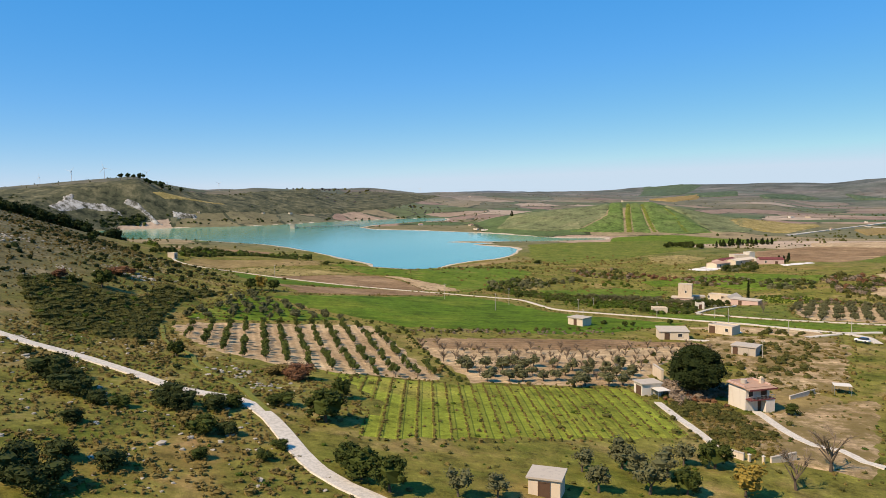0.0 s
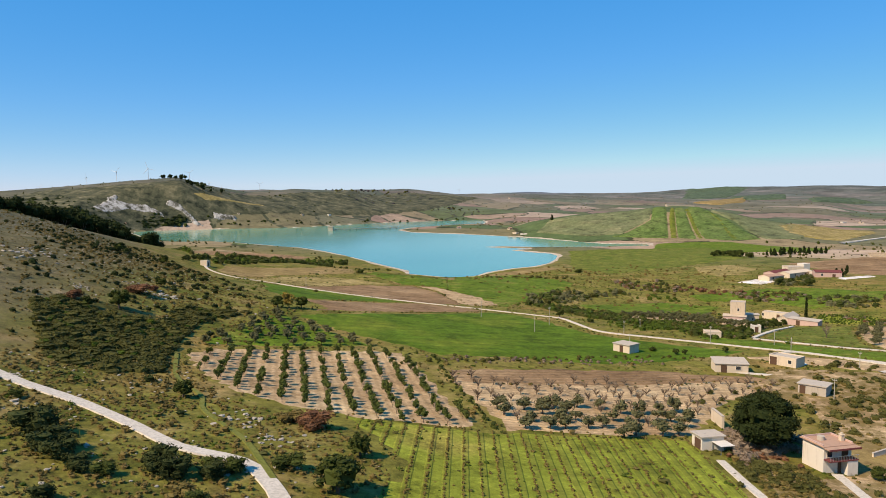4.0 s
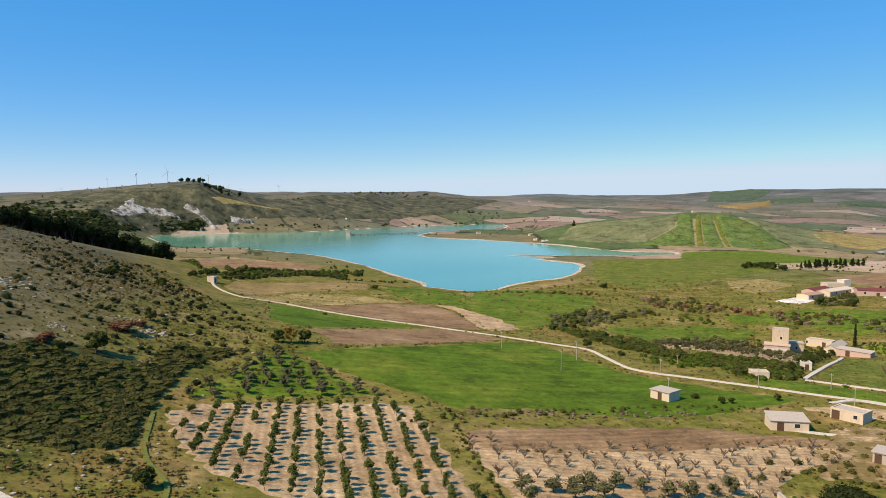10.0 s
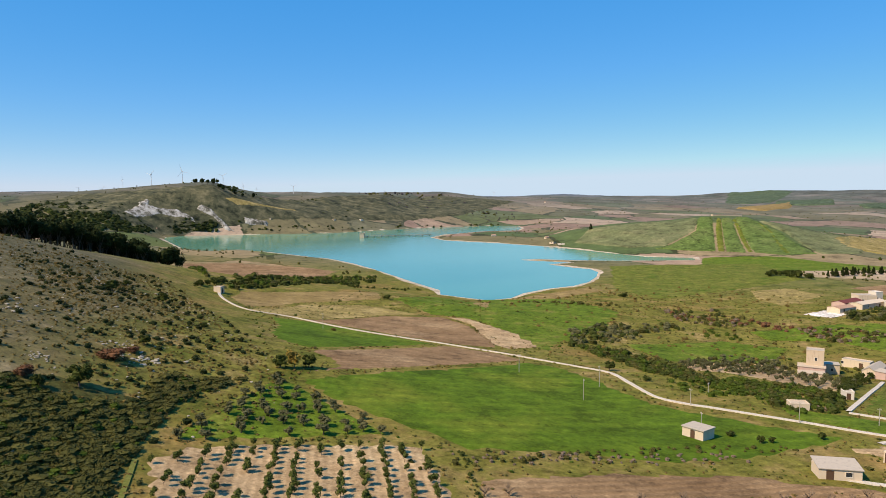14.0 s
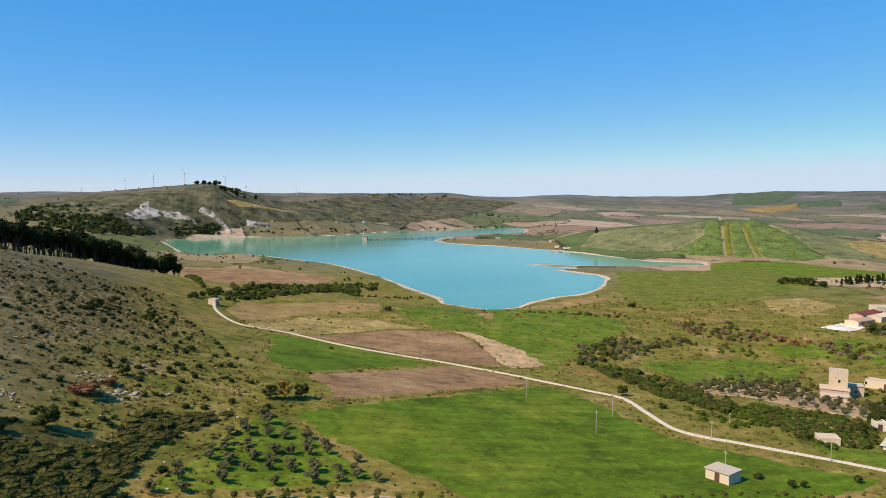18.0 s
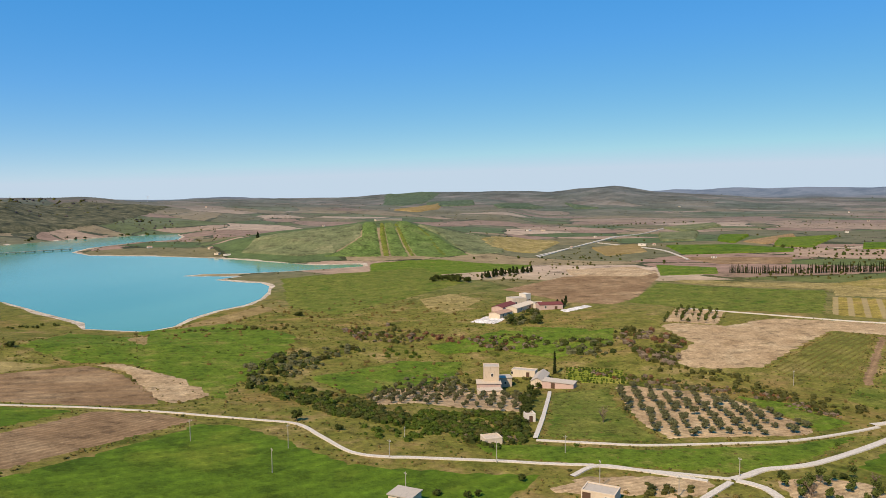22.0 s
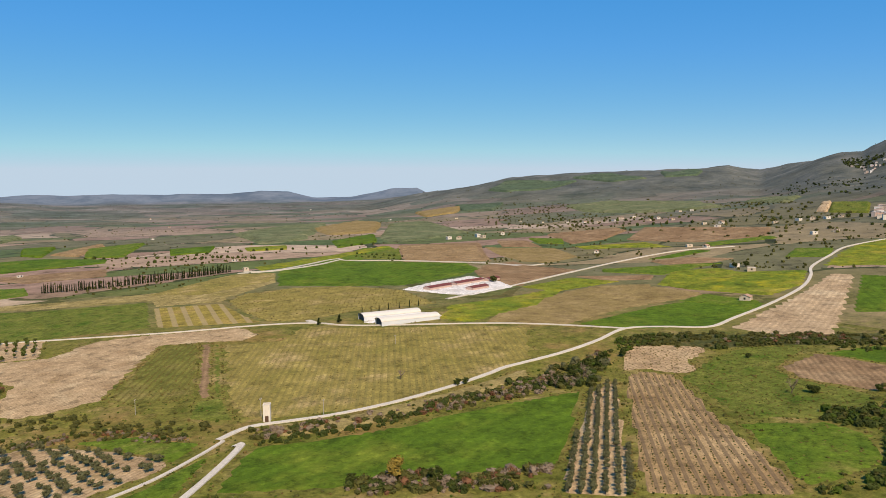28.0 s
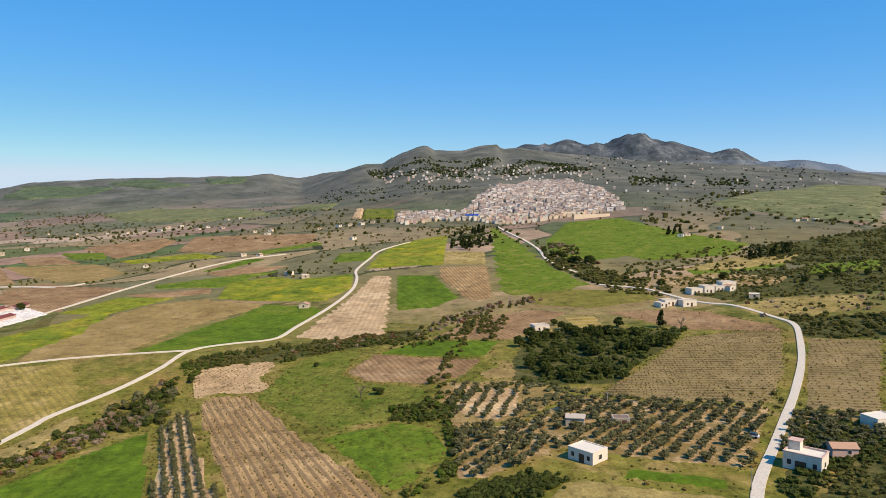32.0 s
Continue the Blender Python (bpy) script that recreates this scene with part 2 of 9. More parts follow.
def ring_distance(x, y, ring):
    """Distance to a closed ring, negative inside."""
    best, inside = np.full(x.shape, 1e9), np.zeros(x.shape, bool)
    for (ax, ay), (bx, by) in zip(ring, ring[1:] + ring[:1]):
        dx, dy = bx - ax, by - ay
        k = np.clip(((x - ax) * dx + (y - ay) * dy) / (dx * dx + dy * dy), 0, 1)
        best = np.minimum(best, np.hypot(x - ax - k * dx, y - ay - k * dy))
        if ay != by:
            inside ^= ((ay > y) != (by > y)) & (x < ax + (y - ay) / dy * dx)
    return np.where(inside, -best, best)


def height(x, y):
    x, y = np.atleast_1d(np.asarray(x, float)), np.atleast_1d(np.asarray(y, float))
    z = np.full(x.shape, WEIGHTS[-1])
    for (sx, sy, _), w in zip(SPOTS, WEIGHTS):
        z -= w * np.sqrt((x - sx) ** 2 + (y - sy) ** 2 + SOFT * SOFT)
    px, py = x - PIVOT[0], y - PIVOT[1]
    r, az = np.hypot(px, py), np.degrees(np.arctan2(px, py))
    az = np.where(az < -120, az + 360, az)
    far = np.clip((r - 1300) / 1500, 0, 1)
    z = z * (1 - far) + far * np.clip(z, -5, 40)
    z = np.maximum(z, -13.0)
    for crest, depth in RIDGES:
        c = np.array(crest, float)
        rc, e = np.interp(az, c[:, 0], c[:, 1]), np.interp(az, c[:, 0], c[:, 2])
        edge = np.clip(np.minimum(az - c[0, 0], c[-1, 0] - az) / 4.0, 0, 1)
        top = 70 + e * rc / 1000.0
        k = np.where(r < rc, np.exp(-((r - rc) / depth) ** 2), np.exp(-((r - rc) / (depth * 1.6)) ** 2))
        rise = np.maximum(top - z, 0) * k * (edge * edge * (3 - 2 * edge))
        z = z + rise
    if len(LAKE) > 2:
        near = (r < 2600) & (np.abs(az) < 70)
        s = np.full(x.shape, 1e9)
        s[near] = ring_distance(x[near], y[near], LAKE)
        out = LAKE_Z + 0.15 + np.clip(s, 0, 60) * 0.03
        lift = np.maximum(z, out)
        bank = np.clip(s / 90.0, 0, 1)
        z = np.where(s < 0, LAKE_Z - 0.3 - np.clip(-s, 0, 60) * 0.05, out * (1 - bank) + lift * bank)
    return z


# ---- ground ----
def ground_material():
    """Dry grass, scrub and, farther off, a patchwork of farmland."""
    n = Nodes("countryside", 0.95)
    grass = ground_colour(n, (0.09, 0.1, 0.014), (0.163, 0.146, 0.028), (0.285, 0.205, 0.075), 15, 1.5)
    scrub = ground_colour(n, (0.128, 0.098, 0.022), (0.22, 0.147, 0.04), (0.36, 0.221, 0.085), 9, 0.9)
    near = n.mix(n.ramp(n.noise(60, 8, 0.7), [(0.5, 0.0), (0.68, 1.0)]), grass, scrub)
    slope = ground_colour(n, (0.075, 0.072, 0.022), (0.15, 0.12, 0.045), (0.26, 0.2, 0.1), 11, 0.8)
    lie = n.add("SeparateXYZ")
    n.tree.links.new(n.place(), lie.inputs[0])
    rise = n.add("MapRange")
    n.tree.links.new(n.math("ADD", lie.outputs["Z"], n.math("MULTIPLY", n.noise(30, 5, 0.7), 14.0)), rise.inputs[0])
    rise.inputs[1].default_value, rise.inputs[2].default_value = 25, 33
    near = n.mix(rise.outputs[0], near, slope)
    # farmland: cells of one crop each
    v = n.place((1.0, 1.6, 1.0), 0.5)
    warp = n.add("TexNoise")
    n.tree.links.new(v, warp.inputs["Vector"])
    warp.inputs["Scale"].default_value = 0.004
    bend = n.add("VectorMath", operation="MULTIPLY_ADD")
    n.tree.links.new(warp.outputs["Color"], bend.inputs[0])
    bend.inputs[1].default_value = (160, 160, 0)
    n.tree.links.new(v, bend.inputs[2])
    flat = n.add("VectorMath", operation="MULTIPLY")
    n.tree.links.new(bend.outputs[0], flat.inputs[0])
    flat.inputs[1].default_value = (1, 1, 0)
    cells = n.add("TexVoronoi", feature="F1")
    n.tree.links.new(flat.outputs[0], cells.inputs["Vector"])
    cells.inputs["Scale"].default_value = 1 / 125.0
    pick = n.add("SeparateColor")
    n.tree.links.new(cells.outputs["Color"], pick.inputs[0])
    crop = n.ramp(pick.outputs[0], [(0.0, (0.165, 0.14, 0.065)), (0.14, (0.33, 0.23, 0.15)), (0.28, (0.105, 0.125, 0.04)), (0.4, (0.25, 0.19, 0.1)),
                                    (0.53, (0.27, 0.175, 0.12)), (0.66, (0.14, 0.13, 0.065)), (0.78, (0.085, 0.115, 0.04)), (0.9, (0.42, 0.31, 0.21))], False)
    hedge = n.add("TexVoronoi", feature="DISTANCE_TO_EDGE")
    n.tree.links.new(flat.outputs[0], hedge.inputs["Vector"])
    hedge.inputs["Scale"].default_value = 1 / 125.0
    band = n.math("MULTIPLY", n.math("LESS_THAN", hedge.outputs["Distance"], 0.022), n.math("GREATER_THAN", n.noise(45, 4), 0.48))
    crop = n.mix(band, crop, (0.05, 0.055, 0.022))
    tone = n.ramp(n.noise(30, 10, 0.82), [(0.36, 0.4), (0.48, 0.95), (0.66, 1.35)])
    far = n.mix(1.0, crop, tone, "MULTIPLY")
    geo = n.add("NewGeometry")
    out = n.add("VectorMath", operation="DISTANCE")
    n.tree.links.new(geo.outputs["Position"], out.inputs[0])
    out.inputs[1].default_value = (-120, 150, 0)
    reach = n.add("MapRange")
    n.tree.links.new(out.outputs["Value"], reach.inputs[0])
    reach.inputs[1].default_value, reach.inputs[2].default_value = 480, 760
    land = n.mix(reach.outputs[0], near, far)
    # heights: grey-green grass, dark woods and bare rock, farthest ranges bluish with painted-in haze
    high = n.add("SeparateXYZ")
    n.tree.links.new(geo.outputs["Position"], high.inputs[0])
    climb = n.add("MapRange")
    n.tree.links.new(n.math("ADD", high.outputs["Z"], n.math("MULTIPLY", n.noise(150, 4), 60.0)), climb.inputs[0])
    climb.inputs[1].default_value, climb.inputs[2].default_value = 44, 110
    wild = n.ramp(n.noise(75, 10, 0.78), [(0.36, (0.03, 0.036, 0.03)), (0.46, (0.07, 0.074, 0.052)), (0.57, (0.125, 0.118, 0.08)), (0.7, (0.23, 0.205, 0.155))])
    land = n.mix(climb.outputs[0], land, wild)
    # greyer with distance past 950 m: haze put into the base colour
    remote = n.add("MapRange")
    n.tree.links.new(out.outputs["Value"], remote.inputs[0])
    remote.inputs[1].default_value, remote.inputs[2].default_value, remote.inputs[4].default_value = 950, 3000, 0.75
    hazed_range = n.ramp(n.noise(160, 12, 0.8), [(0.4, (0.055, 0.062, 0.056)), (0.5, (0.105, 0.112, 0.1)), (0.62, (0.19, 0.185, 0.165))])
    land = n.mix(remote.outputs[0], land, hazed_range)
    # far high peaks: mottled rock tinted dark blue, the haze painted in
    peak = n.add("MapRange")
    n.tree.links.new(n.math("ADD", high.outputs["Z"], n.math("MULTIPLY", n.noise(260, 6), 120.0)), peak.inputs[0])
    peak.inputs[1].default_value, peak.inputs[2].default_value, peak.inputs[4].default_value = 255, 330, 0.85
    hazed_peaks = n.ramp(n.noise(130, 12, 0.85, n.place((1, 1, 2.5))), [(0.4, (0.018, 0.026, 0.034)), (0.5, (0.055, 0.068, 0.08)), (0.62, (0.17, 0.18, 0.18))])
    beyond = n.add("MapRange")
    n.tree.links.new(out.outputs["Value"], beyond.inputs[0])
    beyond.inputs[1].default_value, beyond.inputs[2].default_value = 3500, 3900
    land = n.mix(n.math("MULTIPLY", peak.outputs[0], beyond.outputs[0]), land, hazed_peaks)
    # low ranges past 4150 m painted pale blue as distance haze
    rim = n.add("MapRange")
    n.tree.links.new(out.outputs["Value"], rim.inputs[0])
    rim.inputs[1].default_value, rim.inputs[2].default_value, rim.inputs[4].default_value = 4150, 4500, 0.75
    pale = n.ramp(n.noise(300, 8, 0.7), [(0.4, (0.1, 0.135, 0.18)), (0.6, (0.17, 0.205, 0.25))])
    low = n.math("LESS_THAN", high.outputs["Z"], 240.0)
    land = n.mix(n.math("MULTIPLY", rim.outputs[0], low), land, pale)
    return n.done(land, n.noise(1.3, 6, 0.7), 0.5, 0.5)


def sheet(name, points, faces, material, smooth=True):
    me = bpy.data.meshes.new(name)
    me.from_pydata(points, [], faces)
    me.polygons.foreach_set("use_smooth", [smooth] * len(me.polygons))
    me.materials.append(material)
    return new(name, me)


def relief(x, y):
    """The height of the ground with its small unevenness."""
    z = height(x, y)
    r = np.hypot(x - PIVOT[0], y - PIVOT[1])
    far = np.clip((r - 1500) / 1200, 0, 1) * np.clip((z - 5) / 60, 0, 1)
    wave = np.sin(x / 97 + np.sin(y / 71) * 1.3) * np.sin(y / 113 + 1 + np.sin(x / 83) * 1.1)
    gully = np.abs(np.sin(x / 160 + 1.7 * np.sin(y / 240))) * np.abs(np.sin(y / 190 + 1.3 * np.sin(x / 210)))
    crag = np.abs(np.sin(x / 61 + 1.1 * np.sin(y / 90))) * np.abs(np.sin(y / 73 + 1.4 * np.sin(x / 101)))
    return z + far * (4 * wave - 9 * gully - 5 * crag * np.clip((z - 60) / 120, 0, 1) - 32 * crag * np.clip((z - 150) / 150, 0, 1) * np.clip((r - 3500) / 400, 0, 1))


def build_ground():
    heads = np.radians(np.concatenate([np.arange(-52, 150, 0.3), np.arange(150, 307.9, 1.2)]))
    rings = np.concatenate([[0.0], np.arange(8, 60, 2.0), 60 * 1.019 ** np.arange(0, 240)])
    rings = np.append(rings[rings < 4860], 4880)
    a, r = np.meshgrid(heads, rings[1:])
    x, y = PIVOT[0] + r * np.sin(a), PIVOT[1] + r * np.cos(a)
    z = relief(x.ravel(), y.ravel()).reshape(x.shape)
    pts = np.stack([x, y, z], -1).reshape(-1, 3)
    pts = np.vstack([pts, [[PIVOT[0], PIVOT[1], float(relief(np.array([PIVOT[0]]), np.array([PIVOT[1]]))[0])]]])
    rows, cols = x.shape
    i, j = np.meshgrid(np.arange(rows - 1), np.arange(cols), indexing="ij")
    k = (j + 1) % cols
    quads = np.stack([i * cols + j, i * cols + k, (i + 1) * cols + k, (i + 1) * cols + j], -1).reshape(-1, 4)[:, ::-1]
    me = bpy.data.meshes.new("ground")
    middle = len(pts) - 1
    fan = [(middle, c, (c + 1) % cols) for c in range(cols)]
    loops = np.concatenate([quads.ravel(), np.array(fan).ravel()])
    sizes = np.concatenate([np.full(len(quads), 4), np.full(len(fan), 3)])
    me.vertices.add(len(pts))
    me.vertices.foreach_set("co", pts.astype(np.float32).ravel())
    me.loops.add(len(loops))
    me.loops.foreach_set("vertex_index", loops.astype(np.int32))
    me.polygons.add(len(sizes))
    me.polygons.foreach_set("loop_start", np.concatenate([[0], np.cumsum(sizes)[:-1]]).astype(np.int32))
    me.polygons.foreach_set("use_smooth", np.ones(len(sizes), bool))
    me.update(calc_edges=True)
    me.validate()
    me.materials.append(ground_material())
    return tagged(new("ground", me), "rolling farmland of dry grass and scrub round a lake", "ground", kind="structure")


build_ground()


def water_material():
    n = Nodes("lake water", 0.12)
    n.bsdf.inputs["Specular IOR Level"].default_value = 0.35
    milky = n.ramp(n.noise(240, 4, 0.55, n.place((1.8, 1.0, 1.0), 0.6)), [(0.35, (0.085, 0.27, 0.172)), (0.65, (0.125, 0.325, 0.21))])
    return n.done(milky, n.noise(5, 5, 0.6), 0.06, 0.3)


lake_ring = bpy.data.meshes.new("water")
build = bmesh.new()
reach = [(-900, 500), (500, 500), (500, 2000), (-900, 2000)]
build.faces.new([build.verts.new((x, y, LAKE_Z)) for x, y in reach])
build.to_mesh(lake_ring)
lake_ring.materials.append(water_material())
tagged(new("water", lake_ring), "calm turquoise lake with a milky colour", "lake", kind="structure")

SAND = Nodes("pale shore sand", 0.95)
SAND = SAND.done(ground_colour(SAND, (0.36, 0.28, 0.19), (0.47, 0.38, 0.27), (0.56, 0.47, 0.36), 14, 1.0))


def shore():
    """A strip of pale sand along the water's edge."""
    pts, faces = [], []
    ring = [Vector(p) for p in LAKE]
    line = []
    for a, b in zip(ring, ring[1:] + ring[:1]):
        n = max(1, int((b - a).length / 6))
        line += [a.lerp(b, k / n) for k in range(n)]
    for i, q in enumerate(line):
        way = (line[(i + 1) % len(line)] - line[i - 1]).normalized()
        side = Vector((-way.y, way.x))
        wide = 4.0 + 3.0 * math.sin(i * 0.21) + 1.5 * math.sin(i * 0.67)
        for k in (-4.0, 0.3 * wide, wide + 1):
            s = q + side * k * SHORE_SIDE
            pts.append((s.x, s.y))
    xy = np.array(pts)
    z = relief(xy[:, 0], xy[:, 1]) + 0.12
    z[2::3] -= 0.2
    n = len(line)
    for i in range(n):
        j = (i + 1) % n
        for k in range(2):
            faces.append((i * 3 + k, i * 3 + k + 1, j * 3 + k + 1, j * 3 + k))
    ob = sheet("shore", np.column_stack([xy, z]).tolist(), faces, SAND)
    return tagged(ob, "pale sandy shore round the lake", "shore", kind="structure")


SHORE_SIDE = -1 if sum(a[0] * b[1] - b[0] * a[1] for a, b in zip(LAKE, LAKE[1:] + LAKE[:1])) > 0 else 1
shore()

from mathutils import geometry


def drape(ring, step, lift):
    """Triangles over the ground inside a ring of plan points."""
    edge = []
    for (ax, ay), (bx, by) in zip(ring, ring[1:] + ring[:1]):
        n = max(1, int(math.hypot(bx - ax, by - ay) / step))
        for k in range(n):
            x, y = ax + (bx - ax) * k / n, ay + (by - ay) * k / n
            w = 0.22 * step if k else 0.0
            edge.append((x + w * math.sin(x * 0.71 + y * 0.37), y + w * math.sin(y * 0.83 - x * 0.29)))
    xs, ys = [p[0] for p in ring], [p[1] for p in ring]
    gx, gy = np.meshgrid(np.arange(min(xs) + step / 2, max(xs), step), np.arange(min(ys) + step / 2, max(ys), step))
    gx, gy = gx.ravel(), gy.ravel()
    inside = ring_distance(gx, gy, ring) < -step * 0.4
    pts = [Vector(p) for p in edge] + [Vector(p) for p in zip(gx[inside].tolist(), gy[inside].tolist())]
    verts, _, faces, _, _, _ = geometry.delaunay_2d_cdt(pts, [], [list(range(len(edge)))], 1, 1e-4)
    x, y = np.array([v.x for v in verts]), np.array([v.y for v in verts])
    far = np.hypot(x - PIVOT[0], y - PIVOT[1])
    rim = ring_distance(x, y, edge) > -0.05
    z = relief(x, y) + np.where(rim, -0.12 - far / 3000.0, lift * (1 + far / 200.0) + np.clip((far - 850) / 150, 0, 3.5))
    return np.stack([x, y, z], 1).tolist(), [tuple(f) for f in faces]


CROPS = {}


def crop_material(kind, angle):
    key = (kind, angle)
    if key in CROPS:
        return CROPS[key]
    n = Nodes(kind + " field", 0.95)
    bump = n.noise(0.5, 5)
    if kind == "wheat":
        a = ground_colour(n, (0.064, 0.108, 0.008), (0.09, 0.142, 0.01), (0.15, 0.175, 0.018), 35, 2.0)
        line = rows_fac(n, angle, 5.5, 1.5)
        col = n.mix(n.math("MULTIPLY", line, 0.3), a, (0.045, 0.08, 0.008))
    elif kind in ("meadow", "pasture"):
        hot = kind == "pasture"
        col = ground_colour(n, (0.07, 0.112, 0.01), (0.105, 0.15, 0.013) if hot else (0.125, 0.138, 0.021), (0.185, 0.18, 0.034), 13, 1.3)
    elif kind == "underbrush":
        col = ground_colour(n, (0.045, 0.05, 0.014), (0.07, 0.072, 0.02), (0.12, 0.1, 0.036), 8, 0.8)
    # greens for far plots, dulled and blued: haze mixed into their colour
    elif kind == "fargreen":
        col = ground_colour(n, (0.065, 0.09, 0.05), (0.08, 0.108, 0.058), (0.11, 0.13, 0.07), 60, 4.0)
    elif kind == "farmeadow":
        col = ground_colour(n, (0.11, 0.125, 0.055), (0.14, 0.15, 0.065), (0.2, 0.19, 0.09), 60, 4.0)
    elif kind == "hillside":
        col = ground_colour(n, (0.085, 0.125, 0.028), (0.105, 0.145, 0.035), (0.14, 0.165, 0.05), 40, 3.0)
    elif kind == "flower":
        a = ground_colour(n, (0.11, 0.15, 0.014), (0.165, 0.185, 0.017), (0.26, 0.22, 0.032), 30, 1.5)
        col = n.mix(n.ramp(n.noise(16, 6, 0.7), [(0.5, 0.0), (0.72, 0.75)]), a, (0.38, 0.31, 0.014))
    elif kind == "soil":
        a = ground_colour(n, (0.203, 0.122, 0.057), (0.268, 0.168, 0.082), (0.364, 0.245, 0.126), 30, 0.8)
        line = rows_fac(n, angle, 2.4, 0.8)
        col = n.mix(n.math("MULTIPLY", line, 0.35), a, (0.118, 0.072, 0.035))
        bump = line
    elif kind in ("beige", "stony"):
        a = ground_colour(n, (0.34, 0.225, 0.112), (0.44, 0.305, 0.16), (0.54, 0.4, 0.22), 20, 1.0)
        if kind == "stony":
            a = n.mix(n.ramp(n.noise(7, 7, 0.75), [(0.38, 0.0), (0.56, 0.85)]), a, (0.149, 0.11, 0.029))
        line = rows_fac(n, angle, 1.6, 1.0)
        col = n.mix(n.math("MULTIPLY", line, 0.3), a, (0.171, 0.112, 0.054))
        weeds = n.ramp(n.noise(11, 5, 0.7), [(0.58, 0.0), (0.75, 0.6)])
        col = n.mix(weeds, col, (0.163, 0.123, 0.029))
    elif kind == "limestone":
        rough = n.noise(9, 10, 0.72, n.place((1, 1, 2.2)))
        col = n.ramp(rough, [(0.38, (0.05, 0.05, 0.032)), (0.46, (0.16, 0.145, 0.11)), (0.53, (0.36, 0.335, 0.285)), (0.66, (0.5, 0.47, 0.41))])
    elif kind == "scrubland":
        col = n.ramp(n.noise(26, 9, 0.76), [(0.38, (0.026, 0.03, 0.018)), (0.49, (0.075, 0.075, 0.04)), (0.6, (0.145, 0.13, 0.07)), (0.73, (0.29, 0.245, 0.17))])
    elif kind == "gravel":
        col = ground_colour(n, (0.52, 0.46, 0.38), (0.66, 0.6, 0.52), (0.76, 0.7, 0.62), 9, 0.8)
    elif kind in ("hay", "fallow"):
        col = ground_colour(n, (0.21, 0.165, 0.048), (0.275, 0.21, 0.072), (0.36, 0.27, 0.11), 24, 1.2)
        if kind == "fallow":
            col = n.mix(0.35, col, (0.19, 0.105, 0.049))
    elif kind == "stubble":
        a = ground_colour(n, (0.353, 0.24, 0.125), (0.449, 0.315, 0.172), (0.535, 0.4, 0.232), 28, 1.0)
        col = n.mix(n.math("MULTIPLY", rows_fac(n, angle, 3.2, 0.6), 0.3), a, (0.214, 0.145, 0.077))
    else:
        base = {"vinegreen": ((0.15, 0.178, 0.019), (0.205, 0.225, 0.025), (0.28, 0.245, 0.045)),
                "vinedry": ((0.2, 0.165, 0.036), (0.265, 0.205, 0.052), (0.36, 0.26, 0.1)),
                "vinesoil": ((0.257, 0.158, 0.065), (0.321, 0.208, 0.09), (0.407, 0.275, 0.129)),
                "vinedull": ((0.12, 0.12, 0.022), (0.16, 0.148, 0.029), (0.225, 0.178, 0.052)),
                "vinebrown": ((0.14, 0.108, 0.036), (0.185, 0.14, 0.05), (0.24, 0.18, 0.075)),
                "stripes": ((0.228, 0.171, 0.034), (0.266, 0.2, 0.042), (0.329, 0.228, 0.061))}[kind]
        a = ground_colour(n, *base, 26, 1.0)
        dark = {"vinegreen": (0.127, 0.114, 0.023), "vinedull": (0.108, 0.09, 0.019), "vinedry": (0.15, 0.128, 0.038), "vinesoil": (0.14, 0.095, 0.053), "vinebrown": (0.26, 0.18, 0.1), "stripes": (0.34, 0.255, 0.13)}[kind]
        pitch = {"vinegreen": 2.6, "vinedull": 2.8, "vinedry": 2.8, "vinesoil": 2.6, "vinebrown": 3.4, "stripes": 8.0}[kind]
        line = n.ramp(rows_fac(n, angle, pitch, 0.3), [(0.55, 0.0), (0.8, 1.0)])
        col = n.mix(n.math("MULTIPLY", line, {"vinegreen": 0.3, "vinedry": 0.4, "vinedull": 0.45}.get(kind, 0.65)), a, dark)
        bump = line
    CROPS[key] = n.done(col, bump, 0.5, 0.25)
    return CROPS[key]


LOOKS = {"limestone": "bare pale limestone rock face on the hill", "underbrush": "dense olive-green underbrush on the slope", "fargreen": "dull dark green crop field far off", "farmeadow": "green meadow far off, dulled with painted haze", "hillside": "dull green young crop on a hill", "wheat": "lush green young wheat field", "meadow": "grassy green meadow with weeds", "pasture": "bright green pasture", "flower": "yellow-flowering green meadow",
         "soil": "bare brown ploughed field", "beige": "pale beige tilled field", "stony": "stony beige ground with weeds", "hay": "dry straw-coloured meadow",
         "fallow": "brownish fallow field", "stubble": "pale stubble field with fine furrows", "vinegreen": "green vineyard with low vine rows",
         "vinedull": "weedy olive-green vineyard", "vinedry": "olive-brown vineyard with trained rows", "vinesoil": "brown vineyard with bare vine rows", "vinebrown": "brown and green striped vineyard", "stripes": "field striped in green and straw bands", "gravel": "yard of pale dusty gravel", "scrubland": "rough scrubland with dark bushes"}
FIELDS = []
OVER = {"house weeds", "pale hill strip", "second pale hill strip", "dark hill triangle", "dark hill side", "pale ploughed strip", "ploughed terrace", "limestone cliff", "upper cliff", "right cliff", "low cliff", "third pale hill strip", "hill field pale", "dark ridge woods", "white yard", "barn yard"}


def field(name, kind, angle, ring):
    xs, ys = [p[0] for p in ring], [p[1] for p in ring]
    size = max(max(xs) - min(xs), max(ys) - min(ys))
    lift = 0.03 + 0.0005 * len(FIELDS) + (0.05 if name in OVER else 0.0)
    pts, faces = drape(ring, max(2.5, size / 45), lift)
